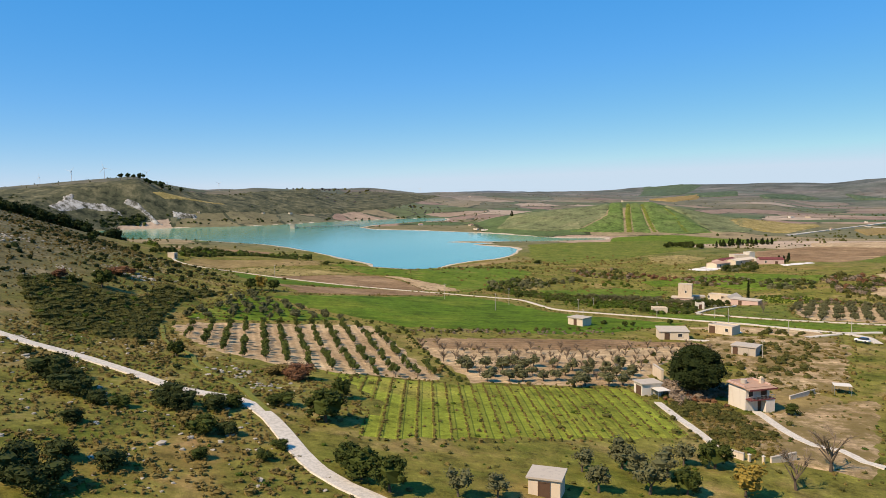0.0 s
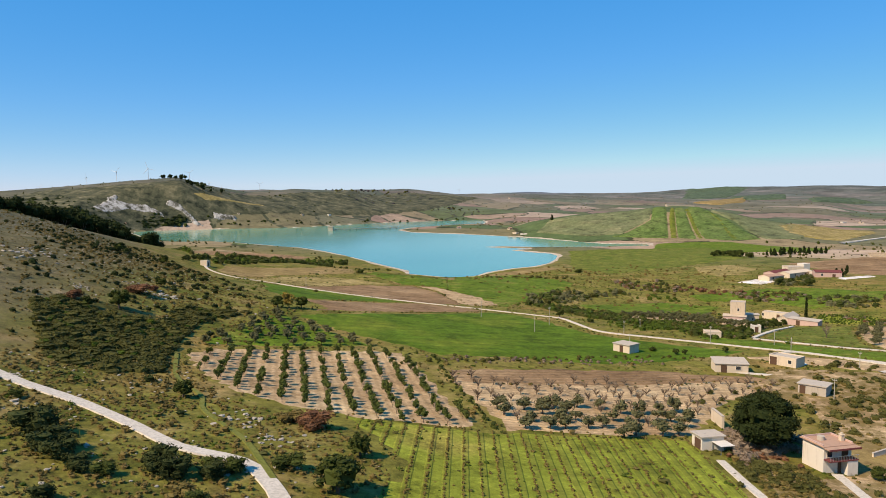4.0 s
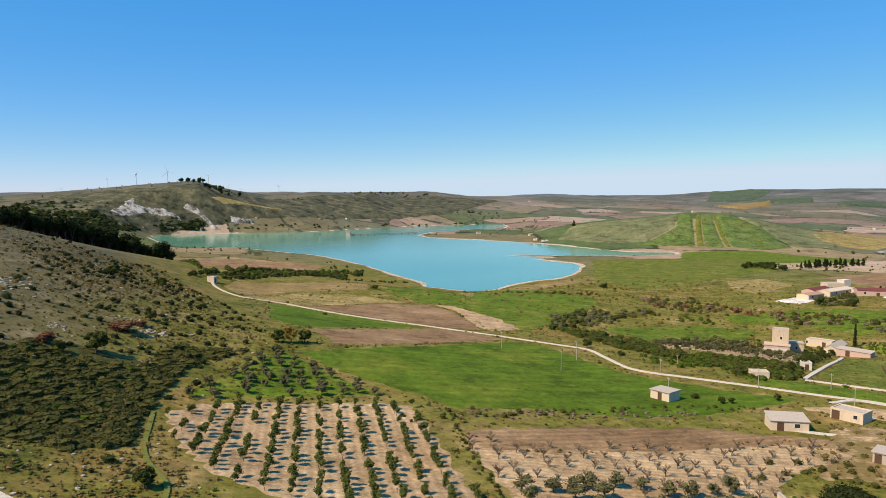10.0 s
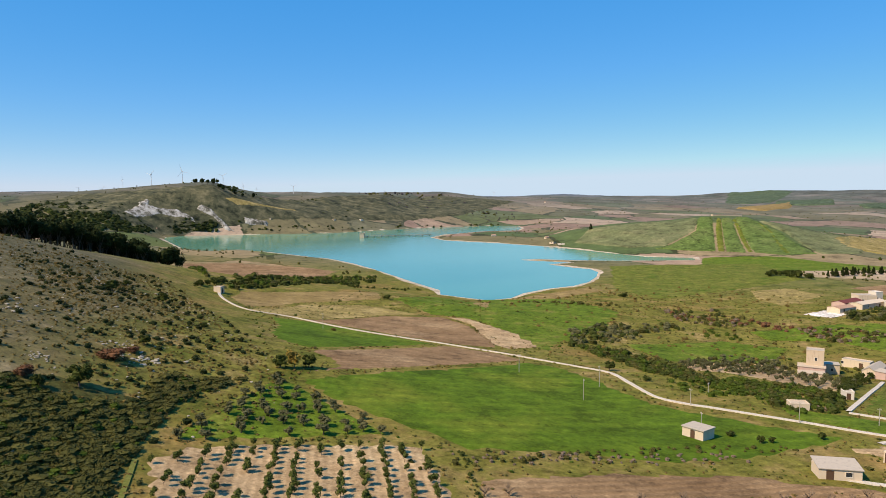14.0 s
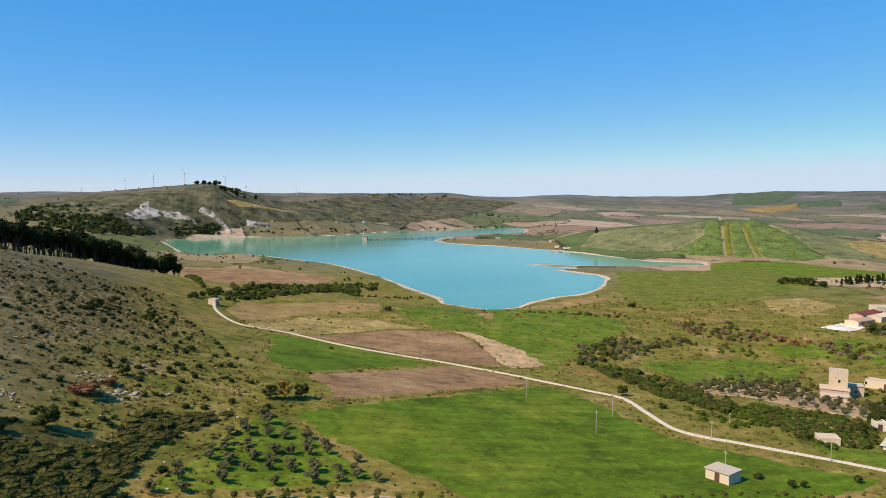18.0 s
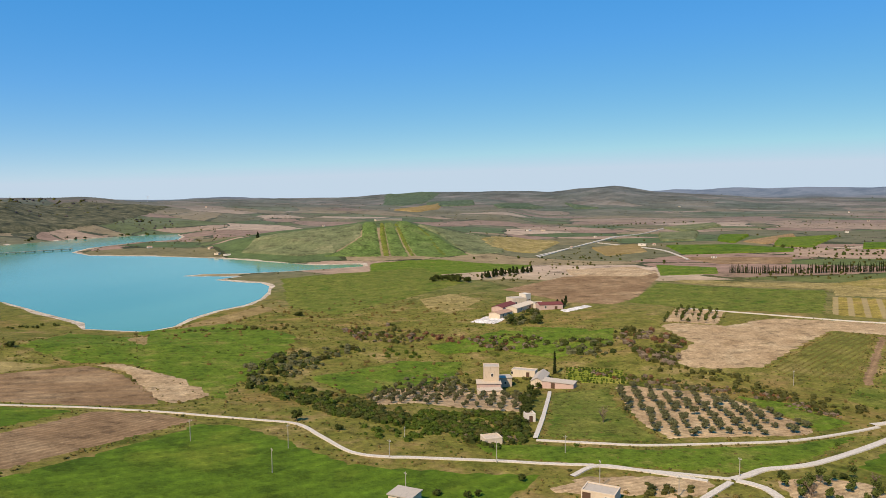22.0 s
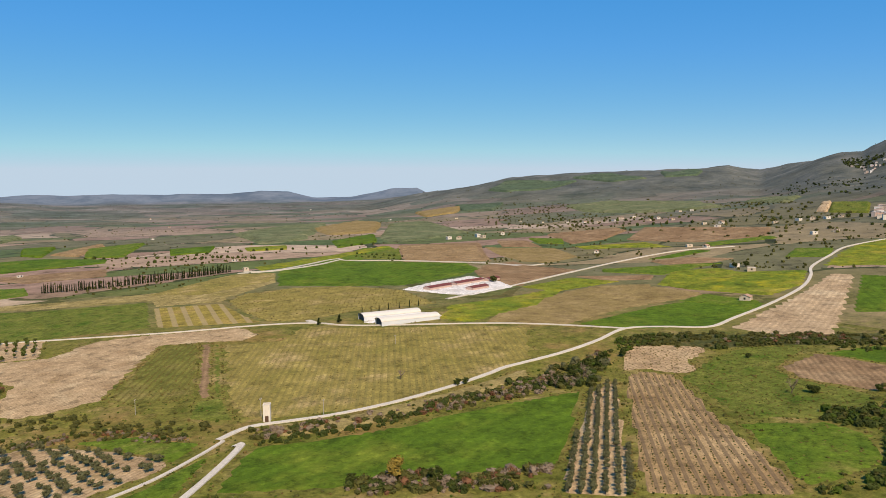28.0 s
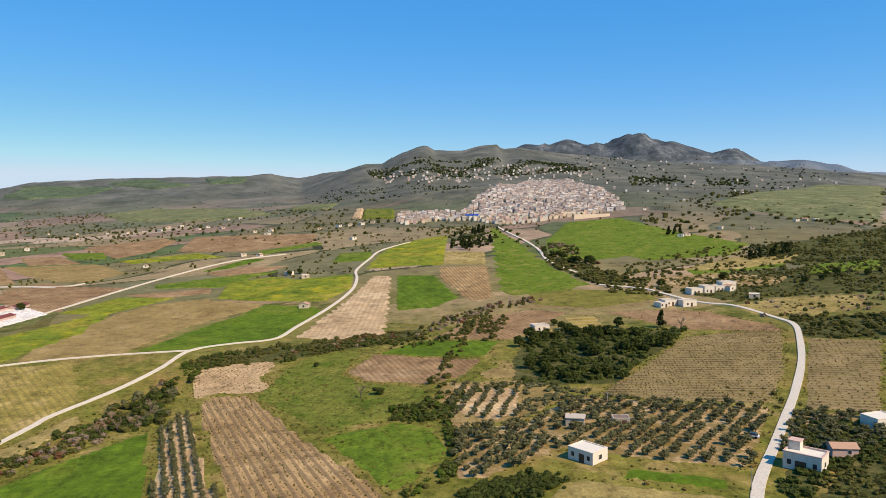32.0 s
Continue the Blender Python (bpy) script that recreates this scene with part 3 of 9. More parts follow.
    ob = sheet(kind.replace("vinegreen", "vineyard").replace("vinedry", "vineyard").replace("vinedull", "vineyard").replace("vinesoil", "vineyard").replace("vinebrown", "vineyard").replace("stripes", "striped").replace("flower", "flowering").replace("beige", "tilled").replace("soil", "ploughed") + "_field", pts, faces, crop_material(kind, angle))
    FIELDS.append((name, kind, angle, ring))
    return tagged(ob, LOOKS[kind] + (" beside a track" if len(FIELDS) % 2 else " between other plots"), "field", kind="structure")


field('young orchard soil', 'beige', -76, [(-61.4, 170.2), (-61.0, 180.2), (-52.0, 188.2), (-36.0, 194.4), (-14.4, 200.1), (-4.8, 172.3), (1.2, 151.8), (5.7, 139.4), (-3.4, 137.4), (-16.1, 135.5), (-27.3, 136.4), (-40.5, 142.4), (-52.0, 154.1)])
field('green vineyard', 'vinegreen', -90, [(-22.7, 139.0), (4.3, 139.5), (26.4, 143.5), (43.1, 145.3), (43.3, 132.3), (44.3, 113.8), (40.5, 108.2), (12.6, 100.8), (-10.8, 93.1), (-10.7, 103.7), (-8.7, 114.6), (-15.6, 128.2)])
field('fallow grove soil', 'beige', 0, [(-4.9, 181.2), (9.8, 179.3), (35.7, 184.7), (64.5, 194.4), (82.0, 192.2), (77.1, 181.7), (60.2, 172.8), (51.4, 158.0), (43.6, 144.1), (31.5, 141.7), (17.1, 140.0), (8.2, 139.3), (3.3, 154.3), (-1.2, 169.5)])
field('ploughed terrace', 'soil', 20, [(-5.0, 184.1), (24.6, 197.3), (51.9, 202.1), (65.0, 199.6), (79.3, 197.9), (81.4, 190.8), (63.0, 190.2), (34.7, 179.9), (9.6, 174.9), (-0.6, 171.3)])
field('wheat field', 'wheat', 19, [(-53.7, 237.3), (-27.4, 269.4), (11.8, 310.5), (22.9, 302.7), (31.5, 287.9), (37.0, 272.8), (44.9, 257.0), (49.7, 251.9), (57.9, 248.5), (71.3, 240.5), (84.3, 234.6), (88.3, 230.3), (74.9, 222.1), (56.2, 211.5), (41.3, 205.1), (28.1, 204.5), (15.1, 204.6), (1.8, 199.8), (-7.1, 198.7), (-14.3, 206.1), (-21.5, 209.8), (-32.7, 217.7), (-43.4, 226.4)])
field('olive meadow', 'pasture', 0, [(-62.5, 182.8), (-63.0, 188.8), (-61.8, 209.1), (-57.5, 232.5), (-53.6, 235.8), (-43.2, 225.2), (-28.9, 212.4), (-20.9, 203.5), (-36.4, 195.9), (-50.9, 189.1)])
field('upper ploughed field', 'soil', -14, [(-90.0, 368.4), (-56.8, 415.9), (-27.8, 426.7), (-12.9, 405.0), (0.2, 368.2), (2.3, 342.6), (-17.2, 345.0), (-37.7, 352.8), (-69.4, 365.1)])
field('pale ploughed strip', 'beige', -48, [(-27.8, 426.7), (-13.8, 428.4), (7.9, 394.7), (24.0, 371.2), (18.2, 355.1), (4.5, 342.0), (-2.1, 354.4), (-7.1, 379.3), (-14.5, 411.7)])
field('clover field', 'wheat', 0, [(-100.6, 362.0), (-78.4, 364.3), (-53.3, 352.8), (-37.0, 347.4), (-24.4, 340.4), (-43.4, 309.9), (-61.3, 280.4), (-73.7, 288.0), (-81.4, 302.9), (-86.3, 328.9)])
field('lower ploughed field', 'soil', 48, [(-55.8, 240.1), (-51.8, 247.1), (-47.2, 259.7), (-51.9, 269.4), (-61.2, 277.4), (-45.6, 301.9), (-20.7, 339.4), (-1.9, 330.9), (12.3, 314.4), (-12.0, 288.9), (-32.6, 266.8)])
field('hay meadow', 'hay', 30, [(-117.7, 380.3), (-103.9, 429.2), (-73.3, 445.3), (-36.3, 428.3), (-56.6, 414.4), (-90.8, 367.3), (-103.1, 366.0)])
field('stubble above hay meadow', 'fallow', 40, [(-139.7, 417.6), (-141.6, 440.3), (-106.2, 482.4), (-73.7, 503.7), (-66.1, 469.2), (-104.8, 432.4), (-120.0, 386.6)])
field('shore stubble', 'soil', -4, [(-311.6, 732.9), (-262.7, 774.2), (-191.8, 755.1), (-147.5, 719.2), (-152.5, 663.4), (-227.1, 630.8), (-264.6, 656.5)])
field('bright pasture', 'pasture', 0, [(-63.1, 474.4), (-49.9, 563.8), (-3.1, 517.8), (32.9, 445.5), (51.5, 420.2), (26.2, 369.2), (8.0, 397.5), (-19.5, 429.6), (-36.5, 429.8)])
field('dark wheat', 'wheat', -55, [(400.9, 147.5), (472.8, 108.1), (494.6, 84.0), (487.7, 42.1), (471.1, 43.2), (414.2, 77.8), (393.4, 114.2)])
field('stubble beside the road', 'stubble', -18, [(410.1, 72.3), (485.9, 35.1), (558.6, 1.6), (597.3, -13.3), (588.2, -31.3), (474.9, -1.4), (385.7, 23.1), (391.7, 47.9)])
field('terrace wheat', 'wheat', 0, [(587.9, -31.7), (568.9, -60.5), (475.0, -47.8), (451.7, -22.7), (453.6, 3.2)])
field('mustard meadow', 'flower', 0, [(629.6, -13.1), (706.6, -42.8), (781.5, -81.6), (820.1, -131.6), (826.8, -158.5), (606.5, -82.4), (622.1, -50.9)])
field('fallow strip', 'fallow', -55, [(396.0, 198.5), (454.2, 194.7), (529.4, 169.1), (558.4, 147.6), (565.3, 111.3), (543.8, 107.0), (519.4, 74.3), (488.5, 49.7), (495.4, 92.6), (458.3, 122.5), (399.2, 149.9)])
field('long pasture', 'flower', 0, [(400.5, 226.1), (450.7, 234.4), (496.6, 203.5), (588.8, 158.9), (578.1, 132.3), (529.4, 169.1), (463.0, 174.7), (417.2, 193.6), (393.4, 204.3)])
field('far wheat', 'wheat', 0, [(512.2, 393.3), (613.2, 449.8), (705.8, 428.3), (715.6, 362.8), (707.7, 289.0), (659.6, 262.6), (615.5, 263.2), (536.1, 294.5), (521.3, 340.1)])
field('curved vineyard', 'vinedry', -20, [(439.9, 389.6), (471.5, 398.7), (510.3, 372.1), (526.3, 333.4), (515.4, 286.6), (455.4, 240.3), (439.9, 258.0), (418.3, 283.6), (385.3, 299.5), (378.3, 321.9), (402.5, 352.3)])
field('striped plot', 'stripes', 40, [(411.6, 427.7), (434.6, 387.9), (401.9, 353.2), (377.4, 323.3), (352.3, 377.8)])
field('rough pasture', 'meadow', 0, [(289.5, 484.6), (386.9, 573.4), (398.1, 509.2), (435.1, 446.9), (351.9, 378.4), (315.8, 422.9)])
field('bank stubble', 'hay', -60, [(392.2, 568.6), (414.7, 569.2), (439.9, 511.9), (482.4, 461.2), (515.1, 421.6), (517.0, 398.6), (466.9, 400.7), (439.7, 390.0), (414.2, 428.7), (437.2, 449.8), (400.6, 511.9)])
field('large vineyard', 'vinedry', 21, [(321.6, 314.0), (335.0, 288.7), (361.7, 293.7), (372.6, 289.2), (373.6, 263.0), (380.5, 235.4), (390.5, 200.1), (393.3, 169.8), (329.9, 157.0), (292.3, 172.5), (272.4, 178.2), (251.0, 190.0), (233.9, 208.9), (222.2, 228.9), (218.7, 237.3), (239.2, 257.1)])
field('pale ploughed plot', 'beige', -6, [(251.2, 399.6), (263.9, 409.1), (282.0, 382.8), (315.9, 388.7), (335.7, 370.0), (363.2, 328.0), (348.9, 307.5), (330.3, 306.5), (322.5, 326.9), (312.7, 342.0), (268.9, 321.7), (228.9, 303.5), (210.6, 312.5), (202.1, 324.3), (210.5, 338.6), (235.4, 356.5)])
field('green vine plot', 'vinedull', 23, [(312.7, 342.0), (322.5, 326.9), (238.9, 269.7), (227.4, 286.1), (228.2, 302.8), (268.9, 321.7)])
field('ploughed strip', 'soil', 33, [(320.1, 324.8), (323.3, 320.0), (240.9, 263.8), (237.4, 268.7)])
field('weedy edge', 'meadow', 0, [(323.5, 319.7), (321.6, 314.0), (241.1, 259.0), (217.1, 236.9), (216.6, 257.3), (236.7, 268.1), (240.2, 263.3)])
field('stream wheat', 'wheat', -18, [(158.5, 208.7), (195.7, 220.0), (206.4, 203.1), (226.2, 180.8), (236.6, 174.5), (259.8, 154.4), (283.6, 129.7), (238.0, 127.9), (198.3, 127.9), (188.1, 146.9), (175.9, 165.8), (165.3, 191.6)])
field('brown vineyard', 'vinesoil', 7, [(308.6, 117.8), (318.5, 109.2), (311.1, 95.9), (279.7, 88.8), (238.0, 81.2), (208.6, 73.0), (192.5, 69.2), (186.0, 73.2), (180.8, 107.1), (223.0, 110.8)])
field('upper brown vineyard', 'beige', -36, [(344.6, 119.7), (358.2, 115.3), (370.4, 85.2), (354.8, 81.0), (333.6, 90.4), (316.9, 86.4), (312.0, 95.9), (319.4, 109.2), (313.1, 118.0)])
field('olive rows soil', 'beige', 0, [(282.1, 128.7), (302.9, 119.7), (277.2, 116.3), (223.0, 110.9), (180.7, 107.2), (177.1, 126.3), (215.1, 126.9)])
field('vine meadow', 'meadow', -40, [(306.9, 95.8), (343.5, 81.2), (367.2, 63.0), (364.4, 38.9), (334.0, 53.0), (321.8, 57.2), (307.7, 53.4), (285.2, 31.7), (251.3, 38.0), (251.7, 53.6), (249.5, 72.6), (259.9, 82.0)])
field('lush meadow', 'pasture', 0, [(245.3, 80.4), (249.2, 54.2), (236.6, 44.3), (212.5, 47.2), (196.9, 61.6), (191.6, 70.2), (217.4, 75.1)])
field('brown plot', 'soil', 0, [(325.8, 57.0), (353.7, 38.5), (333.2, 17.1), (318.6, -4.5), (293.4, 15.0), (288.5, 30.7), (308.5, 53.2)])
field('bright strip', 'wheat', 0, [(351.9, 37.6), (369.6, 11.9), (348.7, -24.7), (321.5, -5.7), (334.2, 16.8)])
field('striped vineyard', 'vinebrown', -119, [(246.2, -16.6), (274.4, -53.3), (314.3, -102.5), (315.7, -134.6), (309.7, -160.0), (241.1, -96.9), (211.5, -63.7), (226.8, -37.6)])
field('grove across the lane', 'stony', 0, [(200.4, -56.3), (201.9, -66.5), (180.4, -90.4), (164.6, -70.5), (171.8, -45.4), (177.2, -32.8)])
field('vineyard across the road', 'vinebrown', -128, [(288.9, -151.8), (265.7, -173.3), (189.3, -84.5), (203.8, -66.7)])
field('grey vineyard', 'soil', -142, [(380.5, -118.6), (366.8, -157.8), (317.5, -162.0), (303.4, -155.8), (328.8, -113.1), (361.0, -113.2)])
field('upper vineyard', 'vinebrown', -90, [(425.9, -62.0), (442.3, -91.8), (440.5, -163.6), (407.7, -162.4), (389.2, -128.0), (399.9, -96.8)])
field('big ploughed field', 'soil', 0, [(371.2, 7.0), (409.7, -36.8), (416.2, -71.7), (398.5, -88.7), (369.4, -56.6), (347.6, -29.2)])
field('copse plot', 'fallow', 0, [(296.5, 9.5), (303.9, -3.9), (307.3, -24.4), (278.7, -9.1), (284.9, 9.1)])
field('striped nook', 'stripes', -105, [(387.9, -77.1), (382.9, -96.1), (349.2, -83.2), (351.8, -67.1)])
field('copse floor', 'underbrush', 0, [(308.9, -11.2), (348.8, -37.4), (357.1, -63.5), (338.1, -91.5), (332.4, -119.1), (300.9, -88.3), (271.5, -48.9), (255.1, -33.5), (265.6, -6.4), (277.9, 2.0)])
field('grove margin', 'fallow', 0, [(280.8, 30.8), (290.7, 24.4), (277.9, -5.1), (256.5, -13.3), (248.4, -9.0), (229.0, 17.2), (231.9, 40.6), (246.1, 41.6)])
field('square grove soil', 'beige', 0, [(286.8, 22.7), (267.6, 0.8), (233.6, 15.3), (232.7, 26.8), (244.7, 35.5), (257.3, 34.9)])
field('stony grove soil', 'stony', 0, [(193.8, 54.3), (231.9, 40.6), (229.0, 17.2), (249.7, -9.7), (208.8, -60.7), (169.3, -17.6), (184.2, 3.7), (200.0, 18.5), (189.4, 46.0)])
field('kitchen garden', 'wheat', -121, [(176.5, 17.6), (181.9, 9.9), (166.7, -10.2), (159.6, -4.7)])
field('tan garden', 'hay', 0, [(173.9, 37.9), (182.1, 27.8), (174.2, 18.2), (157.3, -4.0), (154.2, 0.2), (169.4, 37.3)])
field('bank meadow', 'underbrush', 0, [(158.7, -31.8), (170.6, -63.3), (164.6, -70.5), (139.9, -39.4), (149.6, -15.9)])
field('vine slope', 'vinesoil', 171, [(606.0, -73.7), (587.3, -112.4), (461.3, -66.8), (459.4, -48.0), (478.6, -49.4), (561.0, -59.4)])
field('town meadow', 'pasture', 0, [(866.5, -220.9), (876.8, -238.8), (652.9, -181.8), (532.5, -154.9), (469.6, -150.7), (452.8, -96.8), (462.6, -68.5), (587.1, -112.8)])
field('olive terrace', 'hay', 0, [(682.2, -103.7), (654.1, -136.2), (590.6, -112.3), (612.5, -78.4)])
field('flower slope', 'flower', 0, [(648.1, -34.7), (741, -71), (803, -147), (613.8, -81.3)])
field('green slope below the town', 'pasture', 0, [(677, -205), (851, -378), (712, -374), (574.4, -344.0), (576.6, -261.4), (556.0, -167.2)])
field('vineyard beyond the houses', 'vinebrown', -103, [(367.7, -174.0), (368.5, -219.4), (357.2, -267.8), (327.3, -230.2), (328.2, -188.6)])
field('pasture beyond', 'pasture', 0, [(492.8, -235.2), (493.2, -277.2), (496.0, -340.4), (466.0, -306.6), (464.0, -223.7)])
field('grove floor', 'beige', 0, [(163.5, 315.4), (170.4, 314.1), (186.2, 286.9), (186.1, 261.1), (181.3, 237.5), (173.8, 231.4), (153.5, 238.0), (132.7, 244.3), (135.7, 260.6), (144.6, 280.4)])
field('square pasture', 'meadow', 0, [(139.7, 321.6), (162.8, 315.2), (144.4, 280.7), (135.2, 260.3), (131.7, 243.1), (118.9, 246.7), (100.7, 258.0)])
field('bean field', 'vinegreen', -62, [(169.0, 359.4), (183.9, 334.9), (171.6, 314.4), (153.3, 333.9)])
field('dry grove', 'beige', 0, [(67.7, 330.5), (83.1, 350.5), (107.6, 367.5), (121.1, 365.0), (116.1, 335.6), (128.6, 323.6), (128.9, 314.6), (111.2, 287.1), (95.2, 298.5), (82.9, 316.1), (69.6, 317.3)])
field('weedy soil', 'beige', 0, [(132.7, 208.5), (148.0, 207.0), (154.4, 198.6), (149.7, 182.0), (142.4, 179.8), (126.3, 194.2)])
field('yard soil', 'beige', 0, [(93.7, 228.0), (113.3, 220.3), (122.8, 210.8), (109.8, 204.3), (76.7, 222.5)])
field('farm field', 'soil', 0, [(257.3, 603.8), (349.9, 662.1), (452.9, 655.6), (412.5, 600.4), (314.9, 499.4), (279.4, 479.9), (261.6, 504.7)])
field('farm plot', 'hay', 0, [(182.0, 589.7), (215.2, 603.7), (223.0, 557.8), (175.2, 506.8), (169.2, 537.1)])
field('small orchard', 'beige', 0, [(263.0, 410.9), (301.2, 446.7), (316.0, 418.0), (279.1, 384.4)])
field('pale plot far', 'hay', -27, [(457.2, 478.3), (526.9, 436.1), (604, 443), (532.7, 403.0), (450.2, 396.1), (446.3, 440.1)])
field('far ploughed', 'soil', 0, [(910, 438), (941, 334), (750, 274), (733, 369)])
field('far ploughed two', 'soil', 0, [(683, 270), (724, 245), (645.0, 195.0), (555.1, 220.4), (580.9, 246.0)])
field('far meadow', 'pasture', 0, [(696, 450), (868, 472), (868, 426), (717, 408), (670, 412)])
field('far hill scrub', 'scrubland', 0, [(-836, 1274), (-803, 1375), (-684, 1405), (-629, 1431), (-548, 1489), (-438, 1682), (-288, 1887), (-320, 1615), (-311, 1570), (-498, 1354), (-577, 1250), (-611, 1220), (-723, 1194)])
field('hill field pale', 'hay', 0, [(-529, 1408), (-505, 1435), (-417, 1519), (-409, 1509), (-498, 1414)])
field('limestone cliff', 'limestone', 0, [(-647.5, 1255.5), (-639.9, 1311.0), (-617.0, 1316.9), (-585.5, 1339.5), (-556.2, 1339.4), (-544.2, 1327.9), (-568.9, 1324.9), (-601.9, 1306.2), (-625.5, 1260.7)])
field('upper cliff', 'limestone', 0, [(-645.0, 1300.5), (-635.6, 1323.8), (-624.3, 1321.7), (-632.7, 1302.3)])
field('right cliff', 'limestone', 0, [(-556.7, 1372.8), (-535.8, 1374.0), (-503.5, 1358.8), (-485.5, 1347.0), (-498.6, 1345.3), (-529.5, 1357.5), (-560.6, 1355.6)])
field('low cliff', 'limestone', 0, [(-483.6, 1393.7), (-440.0, 1410.8), (-439.0, 1400.5), (-474.4, 1382.5)])
field('far shore scrub', 'scrubland', 0, [(-430, 1758), (-233, 2401), (58, 2454), (-96, 1872), (-255, 1643), (-360, 1526)])
field('dark ridge woods', 'scrubland', 0, [(-442, 1697), (-329, 1955), (-199, 2162), (-254, 1851), (-383, 1674)])
field('groves beyond the lane', 'underbrush', 0, [(453.2, -196.9), (462.7, -272.4), (428.6, -363.2), (415.7, -387.0), (345.1, -298.1), (375.0, -225.5), (379.2, -187.6), (417.6, -175.7)])
field('groves on the slope', 'underbrush', 0, [(563.7, -360.0), (629, -597), (624, -649), (432.3, -407.9), (468.0, -313.9)])
field('lane scrub', 'underbrush', 0, [(333.6, -186.2), (297.3, -237.9), (257.5, -187.7), (288.5, -149.8)])
field('scrub below the town', 'underbrush', 0, [(617.8, -176.7), (524.3, -180.2), (460.9, -183.8), (468.7, -148.0), (562.6, -155.1)])
field('villa garden', 'underbrush', 0, [(193.6, -61.5), (177.5, -86.8), (164.6, -70.5), (160.0, -33.2), (151.4, -19.3), (154.4, -11.7), (182.8, -42.7)])
field('stream scrub', 'underbrush', 0, [(374.1, 118.6), (393.5, 80.9), (397.8, 0.2), (368.9, 7.6), (367.1, 50.8), (357.2, 79.9), (359.5, 120.5)])
field('macchia ground', 'underbrush', 0, [(-100.7, 188.8), (-91.8, 197.8), (-75.1, 199.7), (-67.5, 194.1), (-63.3, 171.3), (-56.8, 153.3), (-69.3, 144.2)])
field('fallow by the huts', 'stony', 0, [(69.2, 191.5), (90.1, 194.3), (109.8, 197.0), (119.2, 195.7), (90.6, 150.2), (80.1, 163.5), (72.9, 171.3), (66.4, 175.2)])
field('house garden', 'fallow', 0, [(66.6, 153.2), (74.1, 151.7), (80.5, 146.2), (86.3, 143.5), (68.2, 114.7), (60.9, 113.3), (63.0, 126.4)])
field('grove below the house', 'stony', 0, [(45.4, 137.8), (53.8, 141.9), (57.1, 133.3), (59.2, 126.8), (58.3, 111.5), (44.6, 108.2)])
field('hill pasture', 'farmeadow', 0, [(108.0, 1107.7), (135.3, 1166.2), (212.4, 1164.2), (276.6, 1148.4), (292.2, 1144.1), (270.3, 1074.1), (217.4, 1010.7), (171.2, 1021.5)])
field('pale hill strip', 'meadow', 0, [(268.9, 963.9), (295.0, 1065.1), (313.5, 1125.3), (319.1, 1122.2), (303.5, 1062.4), (277.5, 960.0)])
field('second pale hill strip', 'meadow', 0, [(298.6, 941.9), (321.3, 1060.1), (333.8, 1122.4), (339.6, 1122.5), (328.8, 1059.7), (304.5, 935.1)])
field('dark hill triangle', 'hillside', 0, [(196.4, 997.6), (221.4, 1012.0), (270.2, 1070.7), (292.2, 1144.1), (310.1, 1133.5), (268.3, 964.2)])
field('dark hill side', 'hillside', 0, [(305.5, 944.3), (338.6, 1127.5), (361.5, 1140.0), (379.3, 1063.7), (378.0, 934.7), (327.3, 920.4)])
field('green hill middle', 'hillside', 0, [(277.5, 960.0), (302.8, 1062.5), (319.1, 1122.2), (335.3, 1127.3), (321.3, 1060.1), (298.6, 941.9)])
field('third pale hill strip', 'meadow', 0, [(332.5, 925.5), (360.1, 1052.7), (359.9, 1098.1), (367.5, 1101.7), (368.4, 1054.6), (346.2, 926.6)])
field('hill back slope', 'farmeadow', 0, [(379.4, 934.9), (385.4, 1059.5), (370.0, 1128.2), (406.0, 1115.2), (440.9, 1102.1), (473.4, 1086.1), (526.4, 1115.0), (431.1, 945.9)])
field('shore brown', 'fallow', 0, [(-19.5, 510.3), (-1.1, 542.6), (19.9, 578.4), (47.0, 601.7), (73.1, 638.0), (81.9, 602.3), (43.4, 557.5), (17.9, 521.5), (-7.4, 463.7)])
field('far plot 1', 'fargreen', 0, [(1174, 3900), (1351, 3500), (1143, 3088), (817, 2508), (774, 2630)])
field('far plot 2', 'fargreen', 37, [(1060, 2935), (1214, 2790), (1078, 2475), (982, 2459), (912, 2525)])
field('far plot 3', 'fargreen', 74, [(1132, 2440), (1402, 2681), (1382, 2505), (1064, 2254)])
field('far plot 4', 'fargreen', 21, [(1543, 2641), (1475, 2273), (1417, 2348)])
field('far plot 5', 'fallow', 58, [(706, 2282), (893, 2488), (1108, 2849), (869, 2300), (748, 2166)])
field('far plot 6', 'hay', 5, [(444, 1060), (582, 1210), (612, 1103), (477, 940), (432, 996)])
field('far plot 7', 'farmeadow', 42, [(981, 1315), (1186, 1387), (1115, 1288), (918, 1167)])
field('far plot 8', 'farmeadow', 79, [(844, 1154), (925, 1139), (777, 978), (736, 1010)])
field('far plot 9', 'wheat', 26, [(676, 925), (740, 851), (731, 748), (696, 717), (590, 783)])
field('far plot 10', 'wheat', 63, [(876, 1036), (911, 1003), (764, 882), (785, 941)])
field('far plot 11', 'vinesoil', 10, [(792, 898), (962, 964), (924, 922), (772, 830)])
field('far plot 12', 'fallow', 47, [(580, 966), (663, 972), (593, 853), (518, 839)])
field('far plot 13', 'soil', 84, [(561, 762), (640, 666), (579, 612), (531, 661)])
field('far plot 14', 'pasture', 31, [(486, 703), (505, 633), (464, 585), (418, 609)])
field('far plot 15', 'stubble', 68, [(389, 723), (459, 701), (437, 632), (400, 613), (361, 667)])
